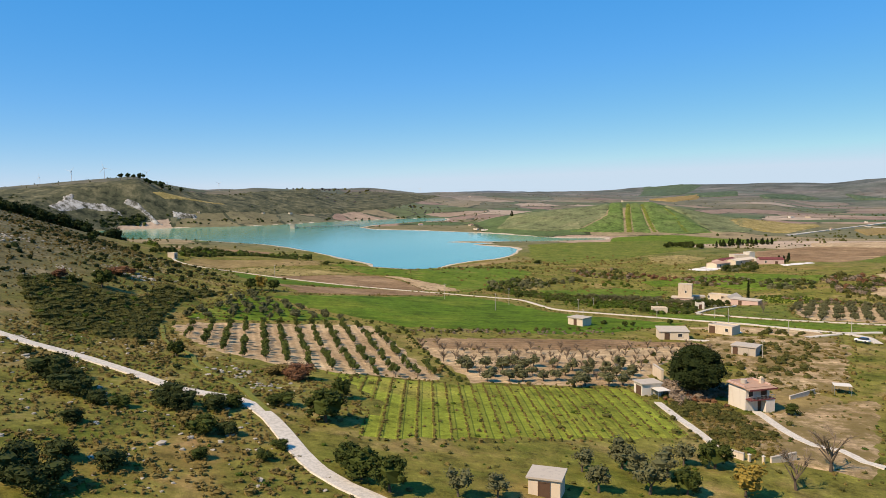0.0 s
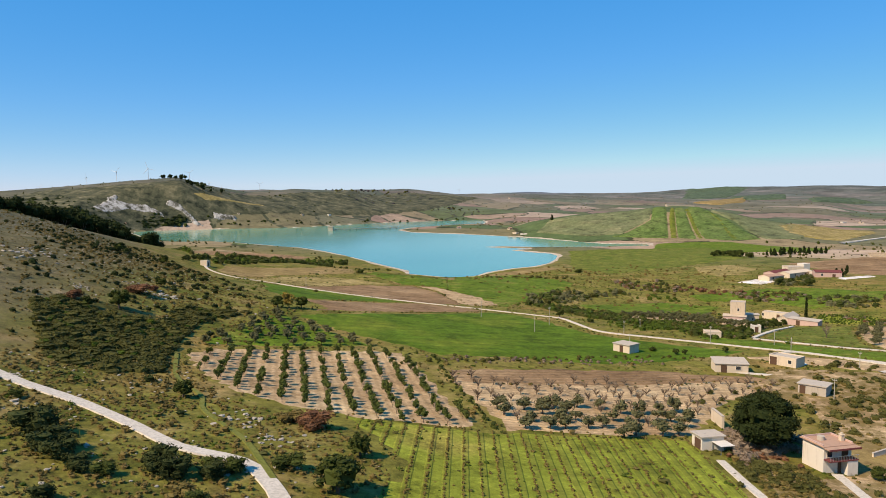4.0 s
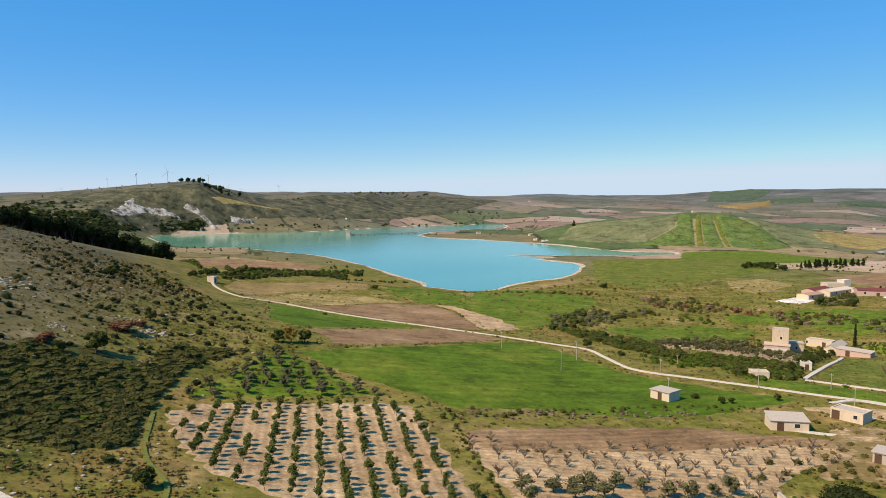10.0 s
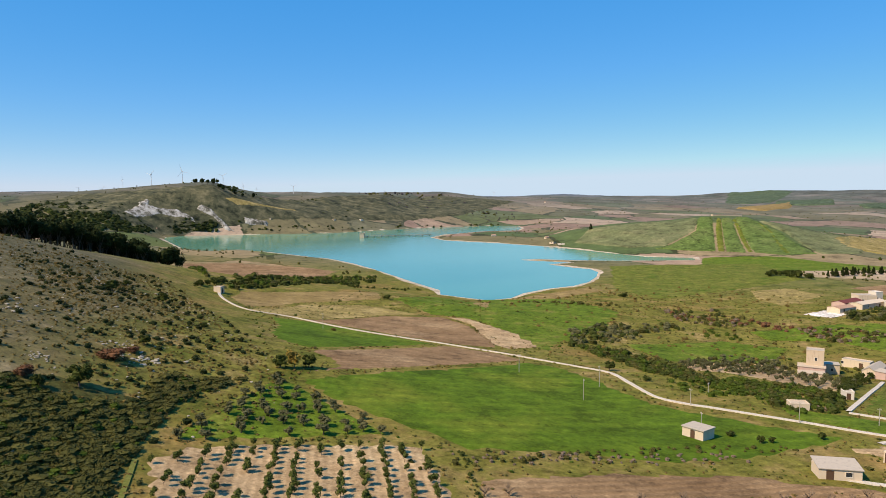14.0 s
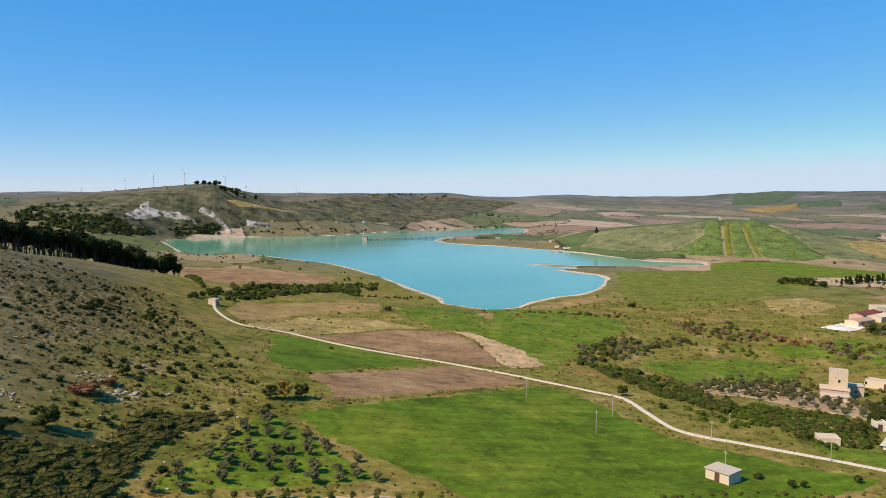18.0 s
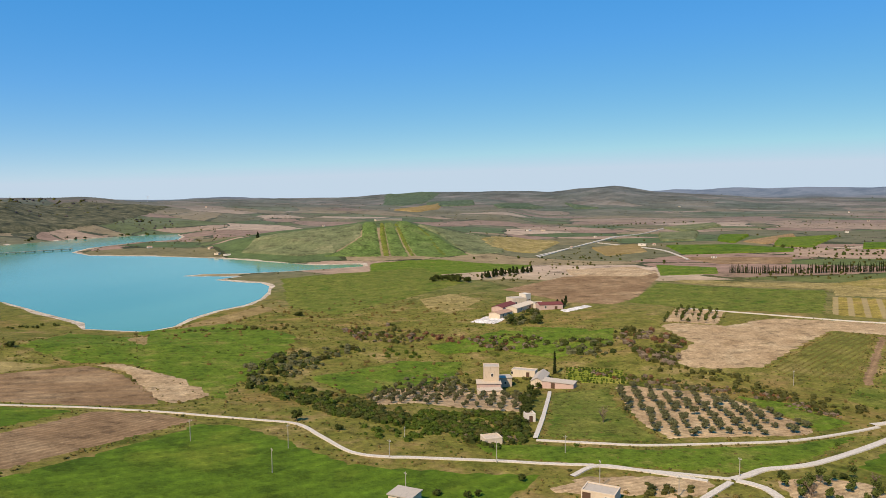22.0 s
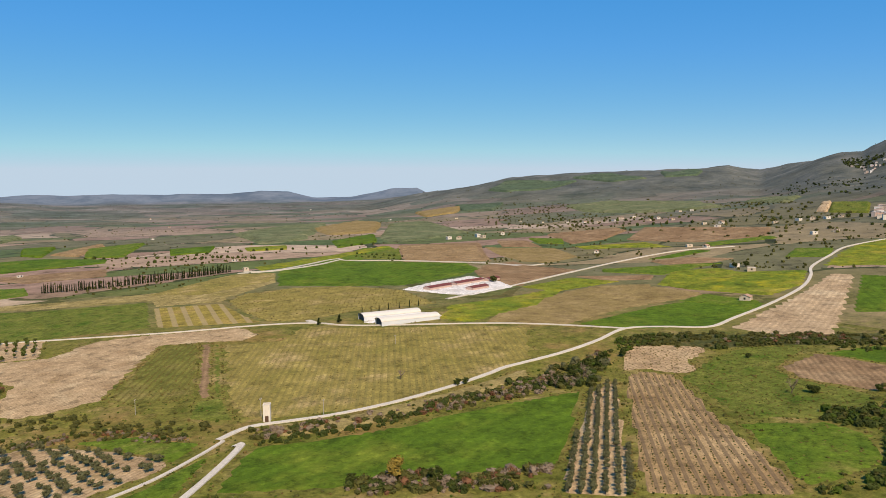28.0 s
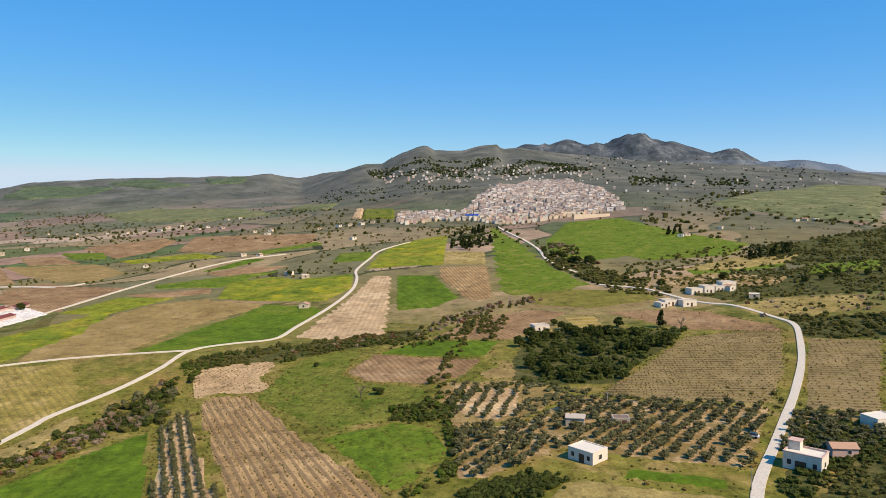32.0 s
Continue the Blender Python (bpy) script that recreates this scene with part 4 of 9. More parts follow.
field('far plot 16', 'pasture', 15, [(239, 927), (326, 906), (394, 794), (359, 756), (253, 745), (166, 672)])
field('far plot 17', 'pasture', 52, [(193, 449), (219, 421), (217, 408), (181, 421)])
field('far plot 18', 'farmeadow', 89, [(1198, 876), (1450, 906), (1554, 850), (1028, 636), (904, 641)])
field('far plot 19', 'fallow', 36, [(1334, 783), (1659, 829), (1576, 726), (1213, 591), (1135, 646)])
field('far plot 20', 'wheat', 73, [(977, 568), (1158, 573), (969, 490), (865, 505)])
field('far plot 21', 'farmeadow', 20, [(1066, 530), (1503, 683), (1561, 606), (1182, 411), (1023, 428), (944, 463)])
field('far plot 22', 'vinesoil', 57, [(894, 433), (909, 390), (901, 328), (724, 266), (718, 313), (722, 363)])
field('far plot 23', 'meadow', 4, [(771, 437), (871, 422), (734, 367), (736, 415)])
field('far plot 24', 'flower', 41, [(648, 497), (916, 452), (868, 429), (721, 443), (606, 463)])
field('far plot 25', 'soil', 78, [(639, 266), (678, 264), (672, 226), (554, 202), (553, 215), (609, 254)])
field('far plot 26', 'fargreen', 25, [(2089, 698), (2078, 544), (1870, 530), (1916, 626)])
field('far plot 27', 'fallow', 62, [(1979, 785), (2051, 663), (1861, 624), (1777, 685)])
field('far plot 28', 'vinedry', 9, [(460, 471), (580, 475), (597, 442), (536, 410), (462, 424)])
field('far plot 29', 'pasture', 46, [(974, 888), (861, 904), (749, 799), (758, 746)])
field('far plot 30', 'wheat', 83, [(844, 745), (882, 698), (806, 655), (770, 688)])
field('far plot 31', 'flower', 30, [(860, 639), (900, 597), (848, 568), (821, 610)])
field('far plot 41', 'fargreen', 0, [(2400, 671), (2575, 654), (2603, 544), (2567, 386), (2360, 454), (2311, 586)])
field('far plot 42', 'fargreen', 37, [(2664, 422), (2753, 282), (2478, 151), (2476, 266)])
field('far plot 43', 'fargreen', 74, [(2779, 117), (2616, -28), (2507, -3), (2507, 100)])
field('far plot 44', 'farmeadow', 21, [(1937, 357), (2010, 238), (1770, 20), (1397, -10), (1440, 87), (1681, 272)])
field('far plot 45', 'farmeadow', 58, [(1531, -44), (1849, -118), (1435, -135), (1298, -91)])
field('far plot 46', 'stubble', 5, [(1214, -124), (1213, -138), (1101, -110), (1122, -99)])
field('far plot 47', 'meadow', 42, [(1198, -134), (1157, -176), (1065, -152), (1100, -111)])
field('far plot 48', 'soil', 79, [(1047, 264), (1099, 166), (1046, 150), (933, 171), (886, 207)])
field('far plot 49', 'soil', 26, [(1077, 130), (974, -25), (880, -11), (845, 69), (912, 146)])
field('far plot 50', 'pasture', 63, [(985, 278), (959, 227), (892, 216), (911, 252)])
field('far plot 51', 'flower', 10, [(861, 202), (874, 121), (808, 90), (826, 142), (824, 185)])
field('far plot 52', 'soil', 47, [(959, 316), (948, 272), (860, 236), (877, 291)])
field('far plot 53', 'fallow', 84, [(881, 316), (866, 288), (850, 221), (754, 183), (701, 206), (719, 237), (782, 273)])
field('far plot 54', 'wheat', 31, [(708, 120), (777, 73), (762, 55), (716, 93)])
field('far plot 55', 'soil', 68, [(697, 115), (716, 76), (696, 40), (668, 65), (669, 101)])
field('far plot 56', 'flower', 15, [(559, 107), (632, 96), (640, 58), (614, 43), (614, -4), (551, 10), (510, 36), (536, 86)])
field('far plot 57', 'pasture', 52, [(652, 153), (671, 78), (669, 50), (638, 80), (607, 102), (630, 152)])
field('far plot 58', 'soil', 89, [(608, 173), (609, 107), (584, 110), (580, 145)])
field('far plot 59', 'flower', 36, [(547, 206), (601, 174), (577, 132), (549, 157), (530, 181)])
field('far plot 60', 'fallow', 73, [(519, 159), (552, 107), (524, 76), (490, 96)])
field('far plot 61', 'soil', 20, [(682, 269), (690, 232), (646, 169), (553, 211), (598, 233)])
field('far plot 62', 'pasture', 57, [(490, 94), (520, 76), (492, 43), (470, 51)])
field('far plot 63', 'pasture', 4, [(837, 60), (880, -11), (852, -17), (803, 55)])
field('far plot 64', 'pasture', 41, [(749, -15), (734, -46), (678, -31), (687, 4)])
field('far plot 65', 'pasture', 78, [(694, -213), (862, -327), (854, -404), (734, -389), (589, -382), (536, -318), (544, -239), (592, -231)])
field('far plot 66', 'farmeadow', 25, [(1079, -795), (1394, -1260), (1373, -1457), (649, -617), (750, -581), (936, -600)])
field('far plot 67', 'hay', 62, [(374, -179), (375, -225), (356, -258), (333, -236), (327, -195), (348, -173)])
field('house weeds', 'stony', 0, [(82.7, 208.9), (118.7, 204.2), (90.3, 147.5), (72.8, 142.3), (71.3, 150.2), (75.3, 174.2), (62.2, 171.2)])
field('house yard', 'stony', 0, [(47.0, 114.8), (55.8, 127.5), (70.5, 136.0), (94.1, 143.9), (61.7, 93.6), (54.8, 98.9), (48.5, 104.8)])
field('terrace hay', 'hay', 0, [(494.7, -231.5), (527.9, -311.5), (511.3, -366.8), (479.0, -324.3), (471.3, -259.1)])
field('terrace pasture', 'pasture', 0, [(463.1, -319.9), (454.7, -392.4), (413.4, -344.4), (429.0, -291.7)])
field('lane vineyard', 'vinedull', 30, [(465.2, -91.2), (467.0, -120.7), (436.1, -162.8), (407.0, -155.7), (399.8, -104.2), (429.0, -77.7)])
field('vines below the lane', 'soil', 20, [(390.8, -102.7), (376.4, -145.9), (319.2, -165.4), (320.4, -138.5), (340.3, -112.9)])
field('olive terrace two', 'stony', 0, [(476.1, -193.9), (469.5, -242.6), (428.3, -276.1), (407.4, -247.0), (430.4, -185.0)])
field('lake meadow', 'pasture', 0, [(-11.8, 561.5), (40.3, 560.2), (74.2, 481.8), (55.5, 421.5), (27.1, 367.6), (20.5, 333.6), (2.7, 398.3), (-8.7, 418.9)])
field('bushy meadow', 'pasture', 0, [(57.8, 384.5), (107.8, 407.3), (135.7, 393.3), (114.3, 362.1), (66.8, 341.4)])
field('shore meadow', 'meadow', 0, [(113, 805), (194, 820), (278, 836), (255, 664), (170.5, 592.9), (110.0, 544.3), (86.5, 605.0)])
field('grove meadow', 'pasture', 0, [(188.8, 283.3), (199.5, 262.1), (195.8, 235.7), (166.4, 232.4), (180.7, 237.6), (187.2, 271.6)])
field('track meadow', 'pasture', 0, [(77.7, 261.8), (97.3, 253.1), (121.0, 239.0), (161.8, 228.3), (195.2, 229.1), (156.1, 215.6), (132.1, 212.6), (115.4, 222.8), (80.3, 246.6)])
field('farm meadow', 'pasture', 0, [(209.0, 415.4), (232.4, 411.5), (207.6, 376.6), (172.3, 372.3), (159.7, 406.0), (130.7, 408.6), (127.4, 430.4), (179.4, 445.3)])
field('white yard', 'gravel', 0, [(515.2, 289.7), (557.5, 280.4), (605.0, 260.3), (584.3, 231.0), (548.2, 209.8), (497.4, 229.8), (499.5, 248.9)])
field('barn yard', 'gravel', 0, [(384.5, 264.6), (404.6, 266.0), (423.2, 240.5), (414.5, 225.3), (399.0, 225.7), (383.2, 243.7)])
field('farm yard', 'gravel', 0, [(172.4, 476.0), (199.6, 493.7), (202.1, 475.4), (183.7, 461.2)])
field('farm yard right', 'gravel', 0, [(237.1, 480.2), (266.4, 492.0), (263.3, 480.6), (236.5, 468.9)])
field('crossroads yard', 'gravel', 0, [(88.4, 217.5), (96.2, 222.2), (98.6, 216.6), (94.7, 211.4)])
field('bank by the road', 'hay', -35, [(217.1, 227.0), (228.8, 206.0), (270.2, 178.4), (311.5, 157.7), (300.5, 153.4), (253.2, 173.4), (214.6, 199.4), (205.3, 218.0)])


def track_material(name, low, high):
    n = Nodes(name, 0.95)
    a = n.mix(n.noise(6, 5, 0.65), low, high)
    return n.done(n.mix(n.ramp(n.noise(0.5, 4, 0.7), [(0.35, 0.5), (0.6, 0.0)]), a, tuple(c * 0.6 for c in low)), n.noise(0.3, 4), 0.4, 0.05)


GRAVEL = track_material("white gravel", (0.52, 0.45, 0.345), (0.68, 0.6, 0.48))
GRASSY = track_material("worn grass", (0.13, 0.15, 0.02), (0.22, 0.2, 0.06))
PAVED = track_material("pale asphalt", (0.5, 0.44, 0.35), (0.6, 0.54, 0.44))


def smooth_line(points, gap):
    """A rounded line through plan points, with a point every gap metres."""
    p = [Vector(q) for q in points]
    p = [p[0] * 2 - p[1]] + p + [p[-1] * 2 - p[-2]]
    out = []
    for a, b, c, d in zip(p, p[1:], p[2:], p[3:]):
        n = max(1, int((c - b).length / gap))
        for k in range(n):
            t = k / n
            out.append(0.5 * (2 * b + (c - a) * t + (2 * a - 5 * b + 4 * c - d) * t * t + (3 * b - a - 3 * c + d) * t ** 3))
    return out + [p[-2]]


ROAD_LINES = []


def road(name, width, points):
    line = smooth_line(points, 2.5)
    pts, faces, rng = [], [], random.Random(len(points) * 7)
    for i, q in enumerate(line):
        way = (line[min(i + 1, len(line) - 1)] - line[max(i - 1, 0)]).normalized()
        side = Vector((way.y, -way.x))
        half = width / 2 * (1 + 0.04 * math.sin(i * 0.3) + (0.0 if "asphalt" in name else rng.uniform(-0.04, 0.04)))
        for k in (-1.06, -0.96, 0.96, 1.06):
            s = q + side * half * k
            pts.append((s.x, s.y, 0))
    xy = np.array(pts)
    far = np.hypot(xy[:, 0] - PIVOT[0], xy[:, 1] - PIVOT[1])
    z = relief(xy[:, 0], xy[:, 1]) + (0.14 + 0.006 * (len(ROAD_LINES) % 5)) * (1 + far / 200.0) + 0.06 * np.clip(1 - far / 120.0, 0, 1)
    z[0::4] -= 0.3 + far[0::4] / 500.0
    z[3::4] -= 0.3 + far[3::4] / 500.0
    for i in range(len(line) - 1):
        for k in range(3):
            faces.append((i * 4 + k, i * 4 + k + 1, i * 4 + k + 5, i * 4 + k + 4))
    mat = GRASSY if "grass" in name else PAVED if "asphalt" in name else GRAVEL
    ROAD_LINES.append((name, width, line))
    ob = sheet("grass_track" if "grass" in name else "road", np.column_stack([xy[:, :2], z]).tolist(), faces, mat, False)
    return tagged(ob, {"grass": "worn grassy footpath on the slope", }.get(name.split()[0], "pale gravel farm track between the fields"), "track", kind="structure")


road('white track on the hillside', 2.4, [(-76.8, 129.7), (-69.0, 126.2), (-58.7, 122.4), (-47.6, 115.9), (-37.2, 108.7), (-28.2, 106.6), (-22.9, 100.9), (-19.0, 93.7), (-15.5, 86.4), (-12.3, 80.9), (-9.0, 77.2), (-5.8, 74.6), (0.2, 69.5)])
road('valley track', 1.45, [(-147.9, 425.1), (-137.9, 405.4), (-115.6, 374.2), (-94.4, 372.3), (-65.8, 357.8), (-38.5, 349.5), (-22.0, 344.1), (0.2, 330.3), (12.3, 320.5), (28.7, 307.3), (38.5, 298.2), (42.4, 280.9), (46.8, 263.7), (55.4, 256.6), (58.7, 255.4), (79.3, 244.6), (89.9, 238.1), (100.5, 232.5), (100.0, 232.5), (115.0, 220.1), (124.8, 211.8)])
road('crossroads track', 2.1, [(124.8, 211.8), (130.0, 212.4), (137.8, 214.2), (145.9, 213.2), (154.8, 213.5), (171.5, 216.8), (187.9, 220.7), (198.7, 223.9), (194.9, 224.4)])
road('upper farm track', 1.3, [(97.5, 256.6), (112.1, 247.7), (123.0, 241.5), (144.1, 235.0), (164.0, 230.4), (186.2, 230.3), (199.3, 231.1)])
road('lane to the tower', 1.4, [(98.0, 258.1), (111.9, 278.4), (131.0, 308.2), (140.8, 323.9)])
road('lane from the crossroads', 2.2, [(125.4, 210.6), (127.9, 204.8), (125.2, 194.8)])
road('spur', 1.6, [(123.4, 210.4), (110.2, 204.8)])
road('vineyard road', 2.2, [(199.7, 233.5), (213.4, 231.0), (222.9, 219.7), (233.0, 207.9), (250.8, 194.0), (276.5, 180.2), (300.6, 170.0), (312.3, 165.3), (342.3, 144.9), (366.3, 131.6), (393.7, 120.1), (405.3, 99.9), (412.2, 78.5), (440.1, 63.6), (488.1, 37.0), (541.2, 12.6), (587.3, -0.5), (630.0, -8.8), (687.0, -32.9), (737, -56), (782, -98)])
road('barn road', 1.6, [(304.7, 437.6), (320.5, 404.5), (341.9, 360.1), (369.9, 317.3), (379.0, 290.0), (377.2, 261.5), (397.2, 182.8), (393.7, 120.1)])
road('long road', 2.4, [(475.1, 241.6), (547.7, 214.1), (623.0, 181.1), (703, 139), (770, 88), (787, 34)])
road('barn to yard road', 3.2, [(379.0, 290.0), (385.9, 298.9)])
road('asphalt lane', 2.9, [(152.5, -4.2), (163.4, -15.0), (181.0, -35.3), (199.2, -56.2), (222.0, -82.0), (252.6, -114.3), (287.1, -146.9), (315.8, -171.1), (335.7, -177.0), (370.0, -179.9), (387.3, -169.7), (417.8, -167.4), (441.3, -166.3), (468.7, -148.0)])
road('town track', 2.8, [(877, -239), (780, -216), (650.7, -186.7), (574.0, -163.3), (476.3, -156.9)])
road('far lane', 3.2, [(448, 884), (591, 1014), (756, 1157)])
road('chapel road', 3.2, [(588, 475), (613, 449), (668, 436), (728, 435)])
road('vineyard path', 1.5, [(43.3, 132.3), (43.4, 122.3), (43.8, 113.7), (43.8, 107.9)])
road('far lane two', 3.2, [(453.4, 899.2), (575.5, 1000.0), (750.4, 1144.2), (845.0, 1194.2), (1016.2, 1337.2)])
road('far lane three', 2.6, [(646.1, 1048.1), (632.5, 916.9), (612.0, 841.8), (546.0, 720.6)])
road('yard lane', 2.2, [(705.8, 274.8), (683.7, 225.5), (692.4, 209.9)])
road('green field road', 2.6, [(605.2, 479.4), (618.7, 452.4), (727.4, 445.0), (715.8, 423.8), (721.1, 364.9), (704.0, 274.1), (675.4, 229.0)])
road('house lane', 1.8, [(61.4, 130.7), (60.4, 118.1), (61.2, 110.7), (64.5, 108.5), (64.9, 103.4), (66.8, 101.2)])
road('grass track', 0.9, [(-62.5, 171.3), (-53.3, 148.4), (-44.6, 137.1), (-40.5, 127.5), (-30.7, 115.8), (-25.3, 106.7), (-22.6, 101.9)])
road('hut road', 1.5, [(110.5, 198.3), (92.6, 199.4), (79.7, 199.9), (71.9, 202.6)])
road('hut road two', 1.5, [(118.8, 212.8), (110.4, 223.0), (101.3, 231.7), (91.2, 227.8)])


# ---- plants ----
def leaf_material(name, low, high, dry=None):
    n = Nodes(name, 0.75)
    info = n.add("ObjectInfo")
    tint = n.mix(n.noise(0.7, 3, 0.7), low, high)
    other = dry or tuple(c * 0.7 for c in low)
    col = n.mix(n.math("MULTIPLY", info.outputs["Random"], 0.55), tint, other)
    isle = n.add("NewGeometry")
    return n.done(n.mix(n.math("MULTIPLY", isle.outputs["Random Per Island"], 0.5), col, tuple(c * 1.5 for c in high)))


OLIVE = leaf_material("olive leaves", (0.056, 0.058, 0.023), (0.118, 0.112, 0.05))
GREEN = leaf_material("green leaves", (0.026, 0.035, 0.008), (0.054, 0.064, 0.013))
DARK = leaf_material("pine needles", (0.013, 0.02, 0.006), (0.028, 0.036, 0.009))
BRIGHT = leaf_material("fresh leaves", (0.036, 0.056, 0.007), (0.063, 0.088, 0.011))
SCRUB = leaf_material("scrub leaves", (0.077, 0.066, 0.016), (0.139, 0.105, 0.03), (0.178, 0.111, 0.039))
MAQUIS = leaf_material("maquis leaves", (0.038, 0.042, 0.01), (0.085, 0.078, 0.02))
YELLOW = leaf_material("yellowed leaves", (0.16, 0.115, 0.022), (0.26, 0.18, 0.036))
RUSSET = leaf_material("russet twigs", (0.092, 0.044, 0.022), (0.155, 0.076, 0.036))
HEATH = leaf_material("leafless purple woods", (0.05, 0.042, 0.045), (0.085, 0.07, 0.072))
TWIGS = leaf_material("bare twigs", (0.14, 0.1, 0.065), (0.2, 0.15, 0.1))
ALMOND = leaf_material("young almond leaves", (0.048, 0.062, 0.013), (0.088, 0.102, 0.023))
EVERGREEN = leaf_material("evergreen leaves", (0.022, 0.029, 0.009), (0.046, 0.053, 0.015))
BARK = plain("bark", (0.12, 0.09, 0.065), 0.95, size=0.4)


def blob(rng, centre, radii, rings=5, sides=8, rough=0.22):
    """A closed uneven lump as points and faces."""
    pts, faces = [], []
    for i in range(rings + 1):
        a = math.pi * i / rings
        for j in range(sides):
            b = 2 * math.pi * j / sides + i * 0.4
            k = 1 + rng.uniform(-rough, rough)
            pts.append((centre[0] + radii[0] * k * math.sin(a) * math.cos(b), centre[1] + radii[1] * k * math.sin(a) * math.sin(b), centre[2] + radii[2] * k * math.cos(a)))
    for i in range(rings):
        for j in range(sides):
            faces.append((i * sides + j, (i + 1) * sides + j, (i + 1) * sides + (j + 1) % sides, i * sides + (j + 1) % sides))
    return pts, faces


def crown(seed, width, tall, base, lobes, leaves, leaf, shape="round"):
    """A crown: uneven lobes that carry many small leaf clumps, with gaps between."""
    rng = random.Random(seed)
    pts, faces, spots = [], [], []

    def take(p, f):
        k = len(pts)
        pts.extend(p)
        faces.extend(tuple(v + k for v in q) for q in f)

    for i in range(lobes):
        a, u = rng.uniform(0, 6.283), rng.random()
        if shape == "spire":
            h = (i + 0.5) / lobes
            r = width / 2 * (1.05 - h) ** 0.6 * 0.75
            c, s = (rng.uniform(-0.1, 0.1) * r, rng.uniform(-0.1, 0.1) * r, base + tall * h), (r, r, tall / lobes * 0.9)
        elif shape == "cone":
            h = (i + 0.5) / lobes
            reach = width / 2 * (1 - h) * 0.55
            r = width * (0.34 - 0.22 * h)
            c, s = (reach * math.cos(a * 3), reach * math.sin(a * 3), base + tall * (0.1 + 0.85 * h)), (r, r, r * 0.75)
        elif shape == "dome":
            h = rng.uniform(-0.75, 1.0)
            q = math.sqrt(max(0.0, 1 - h * h))
            r = width * rng.uniform(0.1, 0.16)
            c = (width * 0.4 * q * math.cos(a), width * 0.4 * q * math.sin(a), base + tall * (0.46 + 0.4 * h))
            s = (r, r, r * 0.75)
            if i == 0:
                c, s = (0, 0, base + tall * 0.45), (width * 0.46, width * 0.46, tall * 0.42)
        else:
            reach = width / 2 * (0.25 + 0.4 * u)
            r = width * rng.uniform(0.2, 0.3)
            top = rng.uniform(0.25, 0.75) if shape == "round" else rng.uniform(0.45, 0.75)
            c, s = (reach * math.cos(a), reach * math.sin(a), base + tall * top), (r, r, r * min(1.1, tall / width * 0.95))
        take(*blob(rng, c, [q * 0.8 for q in s], 3, 5, 0.3))
        spots.append((c, s))
    for i in range(leaves):
        c, s = rng.choice(spots)
        d = Vector((rng.gauss(0, 1), rng.gauss(0, 1), rng.gauss(0.15, 1))).normalized()
        k = rng.uniform(0.75, 1.18)
        p = Vector((c[0] + d.x * s[0] * k, c[1] + d.y * s[1] * k, max(base * 0.8, c[2] + d.z * s[2] * k)))
        u = Vector((rng.gauss(0, 1), rng.gauss(0, 1), rng.gauss(0, 0.6))).normalized() * leaf * rng.uniform(0.5, 1.1)
        v = u.cross(d)
        v = v.normalized() * leaf * rng.uniform(0.3, 0.7) if v.length > 1e-6 else Vector((0, 0, leaf))
        take([p - u, p - v * 0.9 + u * 0.1, p + u, p + v + d * leaf * 0.3], [(0, 1, 2, 3)])
    me = bpy.data.meshes.new("crown")
    me.from_pydata(pts, [], faces)
    return me


def limb(bm, a, b, ra, rb, sides=6):
    a, b = Vector(a), Vector(b)
    way = (b - a).normalized()
    u = way.orthogonal().normalized()
    v = way.cross(u)
    ring = [[bm.verts.new(p + (u * math.cos(6.2832 * k / sides) + v * math.sin(6.2832 * k / sides)) * r) for k in range(sides)] for p, r in ((a, ra), (b, rb))]
    for k in range(sides):
        bm.faces.new((ring[0][k], ring[0][(k + 1) % sides], ring[1][(k + 1) % sides], ring[1][k]))
    bm.faces.new(ring[1])


def trunk_mesh(seed, tall, radius, spread, forks):
    rng, bm = random.Random(seed), bmesh.new()
    fork = tall * rng.uniform(0.4, 0.55)
    bend = (rng.uniform(-0.1, 0.1) * tall, rng.uniform(-0.1, 0.1) * tall, fork)
    limb(bm, (0, 0, -0.4), bend, radius * 1.3, radius * 0.8, 7)
    for k in range(forks):
        a = 6.283 * k / forks + rng.uniform(-0.4, 0.4)
        limb(bm, bend, (bend[0] + spread * math.cos(a), bend[1] + spread * math.sin(a), tall * rng.uniform(0.9, 1.2)), radius * 0.6, radius * 0.25, 5)
    me = bpy.data.meshes.new("trunk")
    bm.to_mesh(me)
    bm.free()
    me.materials.append(BARK)
    return me


def bare_mesh(seed, tall, spread):
    """Twigs of a leafless tree: three orders of thin limbs."""
    rng, bm = random.Random(seed), bmesh.new()
    for i in range(7):
        a = rng.uniform(0, 6.283)
        p = Vector((0, 0, tall * rng.uniform(0.25, 0.45)))
        q = p + Vector((math.cos(a) * spread * 0.5, math.sin(a) * spread * 0.5, tall * rng.uniform(0.25, 0.5)))
        limb(bm, p, q, 0.09, 0.05, 4)
        for j in range(7):
            s = p.lerp(q, rng.uniform(0.3, 1.0))
            b = a + rng.uniform(-1.4, 1.4)
            e = s + Vector((math.cos(b), math.sin(b), rng.uniform(0.3, 1.3))) * spread * rng.uniform(0.2, 0.4)
            limb(bm, s, e, 0.045, 0.02, 3)
            for m in range(4):
                g = s.lerp(e, rng.uniform(0.4, 1.0))
                limb(bm, g, g + Vector((rng.uniform(-1, 1), rng.uniform(-1, 1), rng.uniform(0, 1.2))) * spread * 0.16, 0.025, 0.012, 3)
    me = bpy.data.meshes.new("crown")
    bm.to_mesh(me)
    bm.free()
    return me


